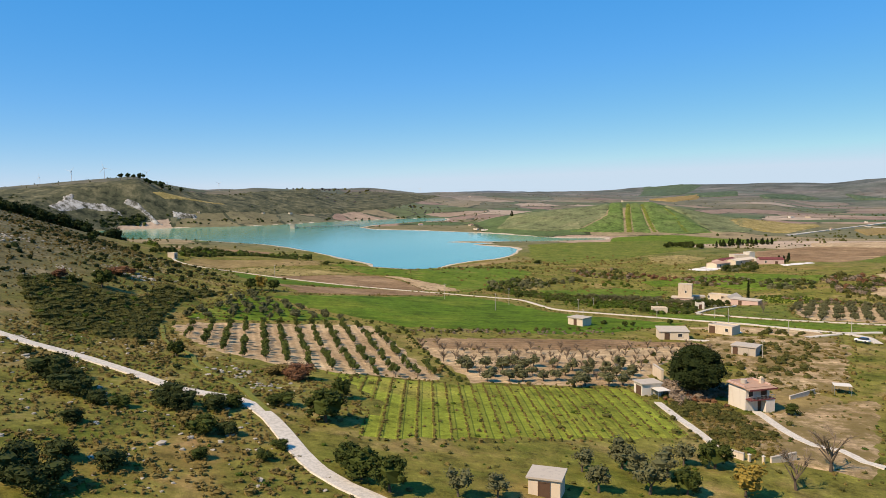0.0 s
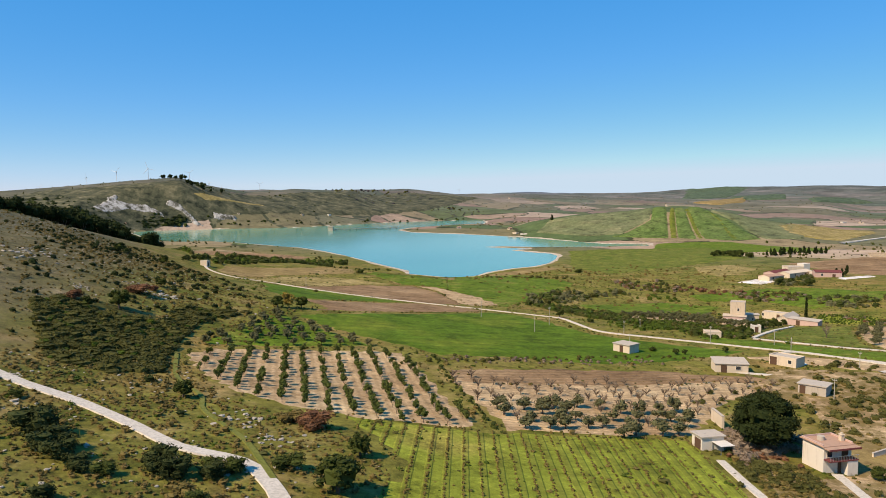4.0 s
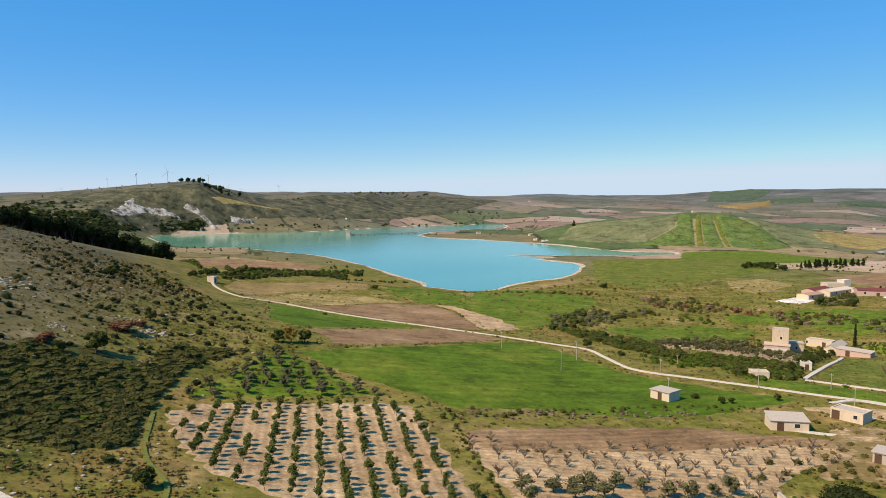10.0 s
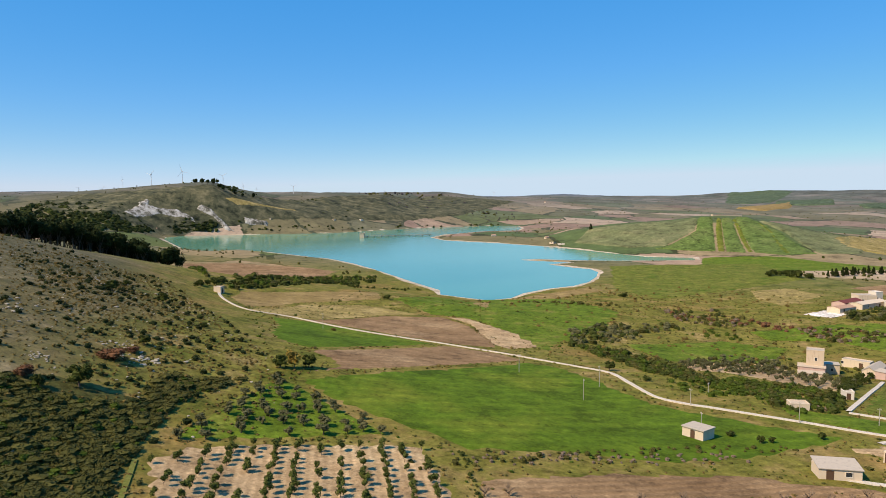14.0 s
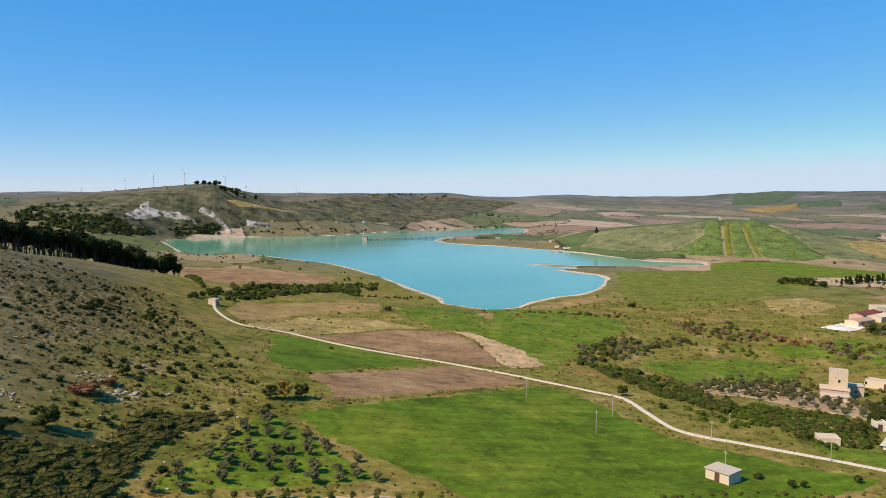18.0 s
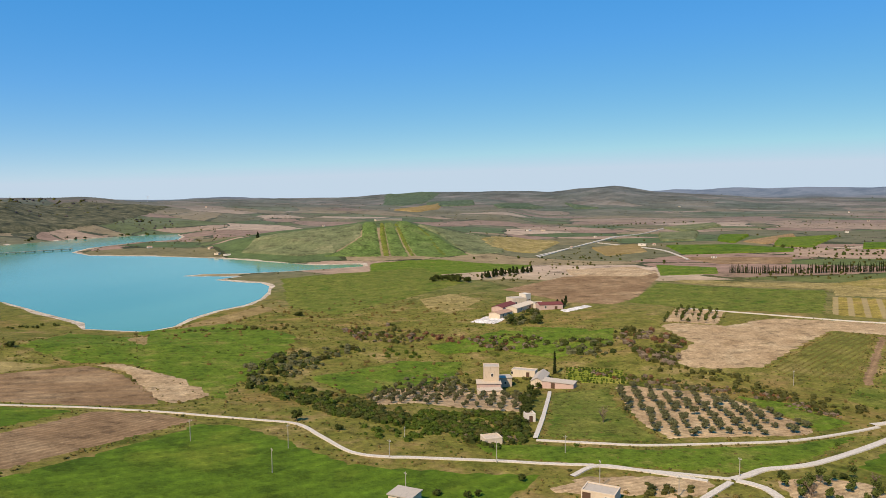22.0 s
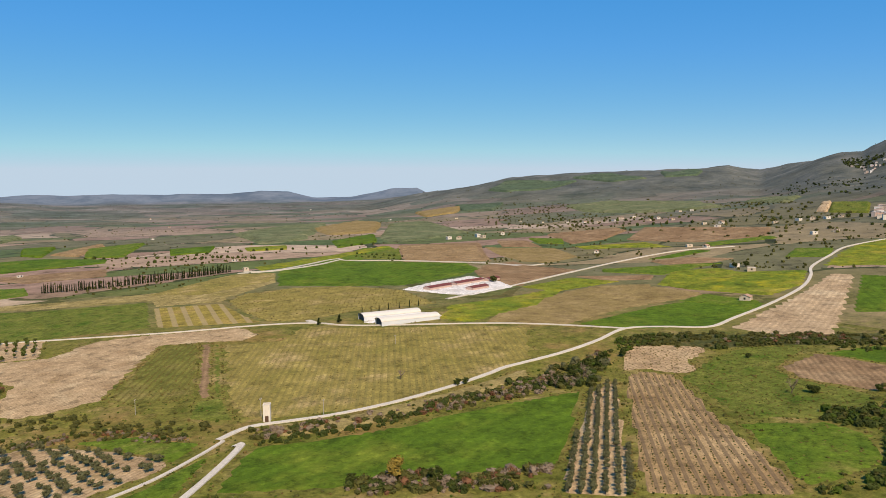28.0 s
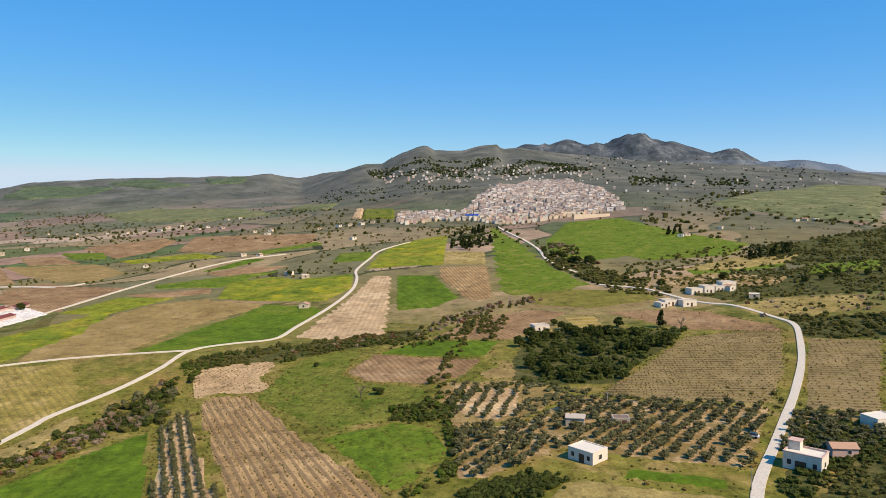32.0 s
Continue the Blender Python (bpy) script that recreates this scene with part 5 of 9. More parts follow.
def kind_of_tree(count, material, trunk, crowns):
    made = []
    for k in range(count):
        c = crowns(k)
        c.materials.append(material)
        made.append((trunk(k), c))
    return made


TREES = {
    "olive_tree": kind_of_tree(5, OLIVE, lambda k: trunk_mesh(k, 1.9, 0.17, 0.8, 3), lambda k: crown(k + 10, 4.0, 3.0, 1.0, 8, 360, 0.27)),
    "young_tree": kind_of_tree(4, ALMOND, lambda k: trunk_mesh(k + 20, 1.0, 0.06, 0.35, 3), lambda k: crown(k + 30, 1.9, 2.2, 0.5, 5, 190, 0.24)),
    "grove_tree": kind_of_tree(4, OLIVE, lambda k: trunk_mesh(k + 40, 1.6, 0.13, 0.6, 3), lambda k: crown(k + 50, 3.3, 2.5, 0.5, 7, 240, 0.25)),
    "squat_olive_tree": kind_of_tree(3, OLIVE, lambda k: trunk_mesh(k + 260, 1.5, 0.13, 0.6, 3), lambda k: crown(k + 270, 3.3, 2.3, 0.4, 7, 230, 0.25)),
    "broadleaf_tree": kind_of_tree(3, GREEN, lambda k: trunk_mesh(k + 60, 2.6, 0.22, 1.2, 4), lambda k: crown(k + 70, 5.6, 5.0, 0.35, 26, 760, 0.3, "dome")),
    "pine_tree": kind_of_tree(1, DARK, lambda k: trunk_mesh(k + 80, 6.0, 0.4, 2.5, 5), lambda k: crown(k + 90, 12.6, 11.5, 0.9, 90, 9000, 0.3, "dome")),
    "hill_pine": kind_of_tree(3, DARK, lambda k: trunk_mesh(k + 100, 5.0, 0.2, 1.2, 4), lambda k: crown(k + 110, 5.0, 5.5, 2.6, 9, 330, 0.5, "flat")),
    "row_olive_tree": kind_of_tree(4, OLIVE, lambda k: trunk_mesh(k + 240, 1.4, 0.1, 0.5, 3), lambda k: crown(k + 250, 2.9, 2.6, 0.6, 7, 220, 0.3)),
    "cypress": kind_of_tree(2, DARK, lambda k: trunk_mesh(k + 120, 1.5, 0.16, 0.2, 2), lambda k: crown(k + 130, 2.1, 9.0, 0.5, 8, 420, 0.4, "spire")),
    "conifer": kind_of_tree(2, DARK, lambda k: trunk_mesh(k + 140, 2.0, 0.2, 0.3, 2), lambda k: crown(k + 150, 5.0, 8.0, 0.6, 10, 460, 0.5, "cone")),
    "bare_tree": kind_of_tree(3, TWIGS, lambda k: trunk_mesh(k + 160, 3.0, 0.2, 1.4, 4), lambda k: bare_mesh(k + 170, 6.0, 3.2)),
    "almond_tree": kind_of_tree(3, TWIGS, lambda k: trunk_mesh(k + 180, 1.3, 0.1, 0.8, 3), lambda k: bare_mesh(k + 190, 2.6, 1.7)),
    "autumn_tree": kind_of_tree(1, YELLOW, lambda k: trunk_mesh(k + 200, 2.4, 0.18, 1.0, 4), lambda k: crown(k + 210, 4.6, 5.0, 0.8, 10, 480, 0.4)),
}
SHRUBS = {}
for label, material, low in (("bush", GREEN, 0.7), ("scrub_bush", SCRUB, 0.62), ("russet_bush", RUSSET, 0.6), ("fresh_bush", BRIGHT, 0.75), ("dark_bush", EVERGREEN, 0.8)):
    SHRUBS[label] = []
    for k in range(3):
        me = crown(k + 300, 2.4, 2.0 * low, 0.05, 12, 1300, 0.1)
        me.materials.append(material)
        SHRUBS[label].append(me)

TREE_LABELS = {
    "olive_tree": ("grey-green olive tree with a gnarled trunk on grass", "olive tree"), "young_tree": ("small young orchard tree on tilled beige soil", "fruit tree"),
    "squat_olive_tree": ("squat grey-green olive tree on stony ground", "olive tree"), "grove_tree": ("low grey-green olive tree on pale soil", "olive tree"), "broadleaf_tree": ("dense dark green broadleaf tree", "tree"),
    "pine_tree": ("huge dark green pine tree beside a house", "pine tree"), "row_olive_tree": ("olive tree trained in a narrow row", "olive tree"), "hill_pine": ("dark pine tree on a hillside", "pine tree"),
    "cypress": ("tall slender dark green cypress", "cypress"), "conifer": ("dark green conifer with a pointed crown", "conifer"),
    "bare_tree": ("leafless tree with pale brown twigs", "tree"), "almond_tree": ("small leafless almond tree on bare soil", "almond tree"),
    "autumn_tree": ("tree with yellow-orange leaves beside a field", "tree"),
    "bush": ("rounded green bush on the grass", "bush"), "scrub_bush": ("olive-brown scrub bush on the slope", "bush"), "russet_bush": ("reddish brown bush on the slope", "bush"),
    "fresh_bush": ("bright green leafy bush", "bush"), "dark_bush": ("dark evergreen bush on the slope", "bush")}
dice = random.Random(7)


def ground_z(x, y):
    return float(relief(np.array([float(x)]), np.array([float(y)]))[0])


def tree(kind, x, y, size=1.0, group="", z=None):
    trunk, top = dice.choice(TREES[kind])
    root = new(kind)
    for name, me in (("trunk", trunk), ("crown", top)):
        ob = new(name, me)
        ob.parent = root
    root.matrix_world = pose(x, y, ground_z(x, y) if z is None else z, 0, 0, dice.uniform(0, 360)) @ Matrix.Diagonal((size * dice.uniform(0.92, 1.08), size * dice.uniform(0.92, 1.08), size * dice.uniform(0.9, 1.1), 1))
    return tagged(root, *TREE_LABELS[kind], group)


def bush(kind, x, y, size=1.0, tall=1.0, group=""):
    ob = new(kind, dice.choice(SHRUBS[kind]))
    ob.matrix_world = pose(x, y, ground_z(x, y) - 0.05, 0, 0, dice.uniform(0, 360)) @ Matrix.Diagonal((size, size * dice.uniform(0.8, 1.2), size * tall, 1))
    return tagged(ob, *TREE_LABELS[kind], group)


def grid_in(ring, angle, along, across, jitter=0.15, edge=1.0, skip=0.0):
    """Plan points of a plantation inside a ring, in rows at an angle."""
    a = radians(angle)
    ux, uy = math.cos(a), math.sin(a)
    us = [x * ux + y * uy for x, y in ring]
    vs = [-x * uy + y * ux for x, y in ring]
    u, v = np.meshgrid(np.arange(min(us) + along / 2, max(us), along), np.arange(min(vs) + across / 2, max(vs), across))
    u, v = u.ravel(), v.ravel()
    x, y = u * ux - v * uy, u * uy + v * ux
    keep = ring_distance(x, y, ring) < -edge
    out = []
    for px, py in zip(x[keep].tolist(), y[keep].tolist()):
        if dice.random() >= skip:
            out.append((px + dice.uniform(-jitter, jitter) * along, py + dice.uniform(-jitter, jitter) * across))
    return out


def scatter_in(ring, count, edge=0.0, patchy=False):
    xs, ys = [p[0] for p in ring], [p[1] for p in ring]
    rs = np.random.RandomState(count + int(abs(xs[0])))
    x, y = rs.uniform(min(xs), max(xs), count * 6), rs.uniform(min(ys), max(ys), count * 6)
    keep = ring_distance(x, y, ring) < -edge
    if patchy:
        size = max(5.0, 0.09 * (max(xs) - min(xs)))
        keep &= np.sin(x / size + 2 * np.sin(y / size / 1.3)) * np.sin(y / size / 1.1 + 1.5 * np.sin(x / size / 1.2)) > rs.uniform(-0.75, 0.2, len(x))
    return list(zip(x[keep][:count].tolist(), y[keep][:count].tolist()))


def along_line(points, gap, width):
    out = []
    for q in smooth_line(points, gap):
        out.append((q.x + dice.uniform(-width, width), q.y + dice.uniform(-width, width)))
    return out


ROAD_BEADS = np.array([(q.x, q.y, width / 2) for name, width, line in ROAD_LINES for q in line])
ROAD_BEADS = ROAD_BEADS[np.hypot(ROAD_BEADS[:, 0] - PIVOT[0], ROAD_BEADS[:, 1] - PIVOT[1]) < 520]


def off_road(places):
    """Those of the places that leave the roads clear."""
    spots = np.array(places)
    free = np.ones(len(spots), bool)
    for k in range(0, len(spots), 500):
        q = spots[k:k + 500]
        gap = np.hypot(q[:, None, 0] - ROAD_BEADS[None, :, 0], q[:, None, 1] - ROAD_BEADS[None, :, 1]) - ROAD_BEADS[None, :, 2] - q[:, None, 2] * 0.5
        free[k:k + 500] = gap.min(1) > 0.2
    return [p for p, ok in zip(places, free) if ok]


def clump_mesh(name, places, material, sides=5, leaves=0, leaf=0.3, flat=0.7, label="", category=""):
    """One object of many small lumps of growth at (x, y, width) places, kept as stuff."""
    rng = random.Random(len(places))
    shapes = []
    for k in range(6):
        p, f = blob(rng, (0, 0, 0.32 * flat), (0.5, 0.5, 0.45 * flat), 3, sides, 0.34)
        for i in range(leaves):
            d = Vector((rng.gauss(0, 1), rng.gauss(0, 1), abs(rng.gauss(0, 1)))).normalized()
            c = Vector((d.x * 0.52, d.y * 0.52, 0.3 * flat + d.z * 0.48 * flat))
            u = Vector((rng.gauss(0, 1), rng.gauss(0, 1), rng.gauss(0, 1))).normalized() * leaf
            v = u.cross(d) * 0.7
            n = len(p)
            p += [tuple(c - u), tuple(c + v), tuple(c + u * 0.9 + d * leaf * 0.5)]
            f.append((n, n + 1, n + 2))
        shapes.append((np.array(p), f))
    places = off_road(places)
    xs, ys = np.array([p[0] for p in places]), np.array([p[1] for p in places])
    zs = relief(xs, ys)
    pts, faces, base = [], [], 0
    for (x, y, w), z in zip(places, zs):
        p, f = rng.choice(shapes)
        a = rng.uniform(0, 6.28)
        c, s = math.cos(a) * w, math.sin(a) * w
        q = np.column_stack([p[:, 0] * c - p[:, 1] * s + x, p[:, 0] * s + p[:, 1] * c + y, p[:, 2] * w * rng.uniform(0.7, 1.2) + z - 0.05 * w])
        pts.append(q)
        faces.extend(tuple(v + base for v in g) for g in f)
        base += len(q)
    me = bpy.data.meshes.new(name)
    me.from_pydata(np.vstack(pts).tolist(), [], faces)
    me.materials.append(material)
    return tagged(new(name, me), label, category, kind="stuff")


# ---- buildings ----
def part(name, bm, material, parent, label=""):
    me = bpy.data.meshes.new(name)
    bm.to_mesh(me)
    bm.free()
    me.materials.append(material)
    ob = new(name, me)
    ob.parent = parent
    return tagged(ob, label) if label else ob


def box(bm, x0, y0, z0, x1, y1, z1):
    v = [bm.verts.new(p) for p in ((x0, y0, z0), (x1, y0, z0), (x1, y1, z0), (x0, y1, z0), (x0, y0, z1), (x1, y0, z1), (x1, y1, z1), (x0, y1, z1))]
    for f in ((3, 2, 1, 0), (4, 5, 6, 7), (0, 1, 5, 4), (1, 2, 6, 5), (2, 3, 7, 6), (3, 0, 4, 7)):
        bm.faces.new([v[k] for k in f])


def wall_material(name, colour, stain):
    n = Nodes(name, 0.92)
    a = n.mix(n.noise(1.8, 5, 0.65), colour, tuple(c * 0.86 for c in colour))
    streak = n.ramp(n.noise(0.7, 5, 0.7, n.place((1, 1, 5))), [(0.5, 0.0), (0.75, 0.7)])
    return n.done(n.mix(streak, a, stain), n.noise(0.25, 4), 0.3, 0.03)


WHITE = wall_material("white plaster", (0.7, 0.62, 0.5), (0.5, 0.42, 0.32))
CREAM = wall_material("cream plaster", (0.64, 0.52, 0.37), (0.42, 0.34, 0.26))
STONE = wall_material("tufa stone", (0.55, 0.44, 0.31), (0.3, 0.235, 0.17))
CONCRETE = wall_material("weathered concrete", (0.46, 0.39, 0.3), (0.27, 0.24, 0.2))
PINK = wall_material("faded pink plaster", (0.55, 0.38, 0.31), (0.4, 0.28, 0.22))
ROOFGREY = wall_material("grey roof screed", (0.47, 0.4, 0.31), (0.25, 0.23, 0.2))
TILE = wall_material("terracotta tiles", (0.43, 0.27, 0.18), (0.25, 0.16, 0.11))
REDROOF = wall_material("dark red roofing", (0.17, 0.055, 0.05), (0.12, 0.05, 0.045))
WHITEROOF = wall_material("white roof sheet", (0.66, 0.6, 0.5), (0.5, 0.45, 0.37))
DARKROOF = wall_material("old dark tiles", (0.2, 0.15, 0.12), (0.13, 0.1, 0.08))
WOOD = plain("dark wood", (0.11, 0.065, 0.04), 0.8, size=0.3)
STEEL = plain("galvanised steel", (0.42, 0.43, 0.43), 0.45, 0.7, 0.15)
PAINTED = plain("white painted steel", (0.62, 0.62, 0.6), 0.4, 0.0, 0.05)
GLASS = Nodes("window glass", 0.08).done((0.03, 0.035, 0.04))
POLE = plain("grey timber", (0.4, 0.36, 0.3), 0.9, size=0.3)
BLUE = plain("blue roof sheet", (0.03, 0.07, 0.3), 0.5)


def opening(parent, face, along, low, wide, tall, w, d, kind="window"):
    """A window or door set in a wall: a frame standing proud with a recessed pane or leaf under it."""
    sets = {0: (Matrix.Translation((along, -d / 2, 0)), 0), 1: (Matrix.Translation((w / 2, along, 0)), 90), 2: (Matrix.Translation((along, d / 2, 0)), 180), 3: (Matrix.Translation((-w / 2, along, 0)), 270)}
    shift, turn = sets[face]
    m = shift @ pose(0, 0, 0, 0, 0, turn)
    bm = bmesh.new()
    e = 0.12
    for q in ((-wide / 2 - e, 0, low - e, -wide / 2, 0, low + tall + e), (wide / 2, 0, low - e, wide / 2 + e, 0, low + tall + e), (-wide / 2, 0, low + tall, wide / 2, 0, low + tall + e), (-wide / 2, 0, low - e, wide / 2, 0, low)):
        box(bm, q[0], -0.07, q[2], q[3], 0.02, q[5])
    bmesh.ops.transform(bm, matrix=m, verts=bm.verts)
    if kind == "dark":
        bm.free()
        bm = bmesh.new()
        box(bm, -wide / 2, -0.03, low, wide / 2, 0.03, low + tall)
        bmesh.ops.transform(bm, matrix=m, verts=bm.verts)
        part("window", bm, GLASS, parent)
        return
    frame_ob = part(kind, bm, WHITE if kind == "window" else WOOD, parent)
    bm = bmesh.new()
    box(bm, -wide / 2, -0.02, low, wide / 2, 0.02, low + tall)
    bmesh.ops.transform(bm, matrix=m, verts=bm.verts)
    part("pane" if kind == "window" else "leaf", bm, GLASS if kind == "window" else WOOD, frame_ob)


def building(name, label, x, y, angle, w, d, h, roof="flat", wall=WHITE, cover=ROOFGREY, openings=(), rise=1.2, eave=0.25, sink=0.8, category="house", group=""):
    """A house: walls, a flat roof in a parapet or a gabled one, and its windows and doors."""
    if group == "buildings on the plain" and math.hypot(x - PIVOT[0], y - PIVOT[1]) > 700:
        w, d, h = w * 0.65, d * 0.65, h * 0.6
    root = new(name)
    zs = [ground_z(x + dx, y + dy) for dx in (-w / 3, w / 3) for dy in (-d / 3, d / 3)]
    z = sum(zs) / 4
    bm = bmesh.new()
    box(bm, -w / 2, -d / 2, -sink, w / 2, d / 2, h)
    if roof == "gable":
        for s in (-1, 1):
            v = [bm.verts.new(p) for p in ((s * w / 2, -d / 2, h), (s * w / 2, d / 2, h), (s * w / 2, 0, h + rise))]
            bm.faces.new(v if s > 0 else v[::-1])
    part("wall", bm, wall, root)
    bm = bmesh.new()
    if roof == "flat":
        t = 0.25
        for q in ((-w / 2 - 0.04, -d / 2 - 0.04, w / 2 + 0.04, -d / 2 + t), (-w / 2 - 0.04, d / 2 - t, w / 2 + 0.04, d / 2 + 0.04), (-w / 2 - 0.04, -d / 2 + t, -w / 2 + t, d / 2 - t), (w / 2 - t, -d / 2 + t, w / 2 + 0.04, d / 2 - t)):
            box(bm, q[0], q[1], h - 0.05, q[2], q[3], h + 0.28)
        part("parapet", bm, wall, root)
        bm = bmesh.new()
        box(bm, -w / 2 + t, -d / 2 + t, h, w / 2 - t, d / 2 - t, h + 0.06)
    elif roof == "slab":
        box(bm, -w / 2 - eave, -d / 2 - eave, h, w / 2 + eave, d / 2 + eave, h + 0.22)
    elif roof == "shed":
        v = [bm.verts.new(p) for p in ((-w / 2 - eave, -d / 2 - eave, h), (w / 2 + eave, -d / 2 - eave, h), (w / 2 + eave, d / 2 + eave, h + rise), (-w / 2 - eave, d / 2 + eave, h + rise),
                                       (-w / 2 - eave, -d / 2 - eave, h + 0.15), (w / 2 + eave, -d / 2 - eave, h + 0.15), (w / 2 + eave, d / 2 + eave, h + rise + 0.15), (-w / 2 - eave, d / 2 + eave, h + rise + 0.15))]
        for f in ((3, 2, 1, 0), (4, 5, 6, 7), (0, 1, 5, 4), (1, 2, 6, 5), (2, 3, 7, 6), (3, 0, 4, 7)):
            bm.faces.new([v[k] for k in f])
    else:
        a, b, e = w / 2 + eave, d / 2 + eave, rise / (d / 2) * eave
        for s in (-1, 1):
            lo, hi = h - e, h + rise
            v = [bm.verts.new(p) for p in ((-a, s * b, lo), (a, s * b, lo), (a, 0, hi), (-a, 0, hi), (-a, s * b, lo + 0.16), (a, s * b, lo + 0.16), (a, 0, hi + 0.16), (-a, 0, hi + 0.16))]
            for f in ((3, 2, 1, 0), (4, 5, 6, 7), (0, 1, 5, 4), (1, 2, 6, 5), (2, 3, 7, 6), (3, 0, 4, 7)):
                bm.faces.new([v[k] for k in (f if s < 0 else f[::-1])])
    part("roof", bm, cover, root)
    for face, along, low, wide, tall, kind in openings:
        opening(root, face, along, low, wide, tall, w, d, kind)
    root.matrix_world = pose(x, y, z, 0, 0, angle)
    return tagged(root, label, category, group)


def pole(x, y, tall, group="utility poles", arms=1):
    root = new("utility_pole")
    bm = bmesh.new()
    limb(bm, (0, 0, -0.8), (0, 0, tall), 0.11, 0.07, 8)
    part("post", bm, POLE, root)
    bm = bmesh.new()
    for k in range(arms):
        box(bm, -0.5, -0.04, tall - 0.5 - k * 0.7, 0.5, 0.04, tall - 0.38 - k * 0.7)
    arm = part("crossarm", bm, POLE, root)
    for k in (-0.42, 0.0, 0.42):
        bm = bmesh.new()
        limb(bm, (k, 0, tall - 0.38), (k, 0, tall - 0.12), 0.05, 0.035, 6)
        part("insulator", bm, WHITE, arm)
    root.matrix_world = pose(x, y, ground_z(x, y), 0, 0, dice.uniform(0, 360))
    return tagged(root, "weathered grey utility pole with a short crossarm", "utility pole", group)


def turbine(x, y, z, tall, blade, turn):
    root = new("wind_turbine")
    bm = bmesh.new()
    limb(bm, (0, 0, -6), (0, 0, tall), tall * 0.02, tall * 0.011, 10)
    part("tower", bm, PAINTED, root)
    bm = bmesh.new()
    box(bm, -tall * 0.02, -tall * 0.05, tall - tall * 0.01, tall * 0.02, tall * 0.035, tall + tall * 0.025)
    part("nacelle", bm, PAINTED, root)
    for k in range(3):
        bm = bmesh.new()
        limb(bm, (0, -tall * 0.06, 0), (0, -tall * 0.06, blade), tall * 0.014, tall * 0.003, 6)
        bmesh.ops.transform(bm, matrix=Matrix.Translation((0, 0, tall)) @ Matrix.Rotation(radians(turn + 120 * k), 4, "Y"), verts=bm.verts)
        part("blade", bm, PAINTED, root)
    root.matrix_world = pose(x, y, z, 0, 0, dice.uniform(-40, 40))
    return tagged(root, "white three-bladed wind turbine on the far hills", "wind turbine", "turbines on the hills")


# ---- plantations ----
RINGS = {name: (ring, angle) for name, kind, angle, ring in FIELDS}


def plant(name, kind, along, across, size, group, jitter=0.12, edge=1.2, skip=0.06, angle=None):
    ring, turn = RINGS[name]
    for x, y in grid_in(ring, turn if angle is None else angle, along, across, jitter, edge, skip):
        tree(kind, x, y, size * dice.uniform(0.75, 1.2), group)


def vines(name, pitch, step, width, material, label, spread=0.2):
    ring, turn = RINGS[name]
    places = [(x, y, width * dice.uniform(0.6, 1.3)) for x, y in grid_in(ring, turn, step, pitch, spread, 0.6, 0.12)]
    clump_mesh("vine_rows", places, material, 4, 5, 0.35, 1.0, label, "vines")


plant("young orchard soil", "young_tree", 2.4, 4.1, 0.8, "young orchard trees", 0.12, 1.5, 0.2, -77)
for x, y in grid_in(RINGS["olive meadow"][0], 20, 4.2, 4.6, 0.25, 1.0, 0.14):
    tree("grove_tree", x, y, dice.uniform(0.6, 0.9), "olive trees on the meadow")
for x, y in grid_in(RINGS["fallow grove soil"][0], 15, 4.1, 4.6, 0.25, 1.0, 0.1):
    low = y < 163 + (x - 40) * 0.12
    if low and dice.random() < 0.8:
        tree("grove_tree", x, y, dice.uniform(0.75, 1.1), "trees of the fallow grove")
    else:
        tree("almond_tree", x, y, dice.uniform(0.55, 0.9), "trees of the fallow grove")
plant("grove floor", "grove_tree", 4.6, 4.9, 0.86, "trees of the olive grove", 0.22, 1.0, 0.06, -120)
plant("dry grove", "row_olive_tree", 4.4, 4.6, 0.8, "trees of the dry grove", 0.2, 1.0, 0.3, -29)
plant("square grove soil", "grove_tree", 3.2, 5.0, 0.78, "trees of the square grove", 0.15, 1.2, 0.05, -32)
plant("grove across the lane", "squat_olive_tree", 3.8, 4.4, 1.0, "trees of the grove across the lane", 0.3, 0.5, 0.15)
plant("stony grove soil", "squat_olive_tree", 3.2, 4.5, 1.0, "trees of the stony grove", 0.2, 1.0, 0.12, -55)
plant("olive rows soil", "row_olive_tree", 2.3, 2.9, 0.66, "trees of the olive rows", 0.08, 0.8, 0.02, 4)
plant("small orchard", "young_tree", 6.0, 6.0, 1.2, "small orchard trees", 0.1, 1.0, 0.05)
for x, y in scatter_in(RINGS["weedy soil"][0], 26):
    tree(dice.choice(["young_tree", "young_tree", "almond_tree"]), x, y, dice.uniform(0.8, 1.5), "trees on the weedy plot")
vines("green vineyard", 2.5, 0.62, 0.4, SCRUB, "low pruned vines in rows on grass")
vines("brown vineyard", 2.6, 1.5, 0.5, MAQUIS, "low pruned vines in rows on brown soil")
vines("upper brown vineyard", 2.6, 2.0, 0.55, SCRUB, "low pruned vines on a brown slope")
vines("striped vineyard", 2.8, 1.5, 0.6, SCRUB, "low vines in rows on striped soil")
vines("large vineyard", 3.0, 3.4, 0.45, SCRUB, "trained vines in long rows")
vines("green vine plot", 3.0, 2.6, 0.6, SCRUB, "low vines among green weeds")
vines("vineyard across the road", 2.8, 2.6, 0.6, SCRUB, "low vines across the lane")
vines("vine meadow", 4.0, 2.6, 0.6, SCRUB, "sparse vines on a meadow")
vines("bean field", 3.0, 1.5, 1.1, BRIGHT, "rows of leafy bright green plants")
vines("curved vineyard", 4.0, 5.0, 0.8, SCRUB, "far vines on a curved slope")
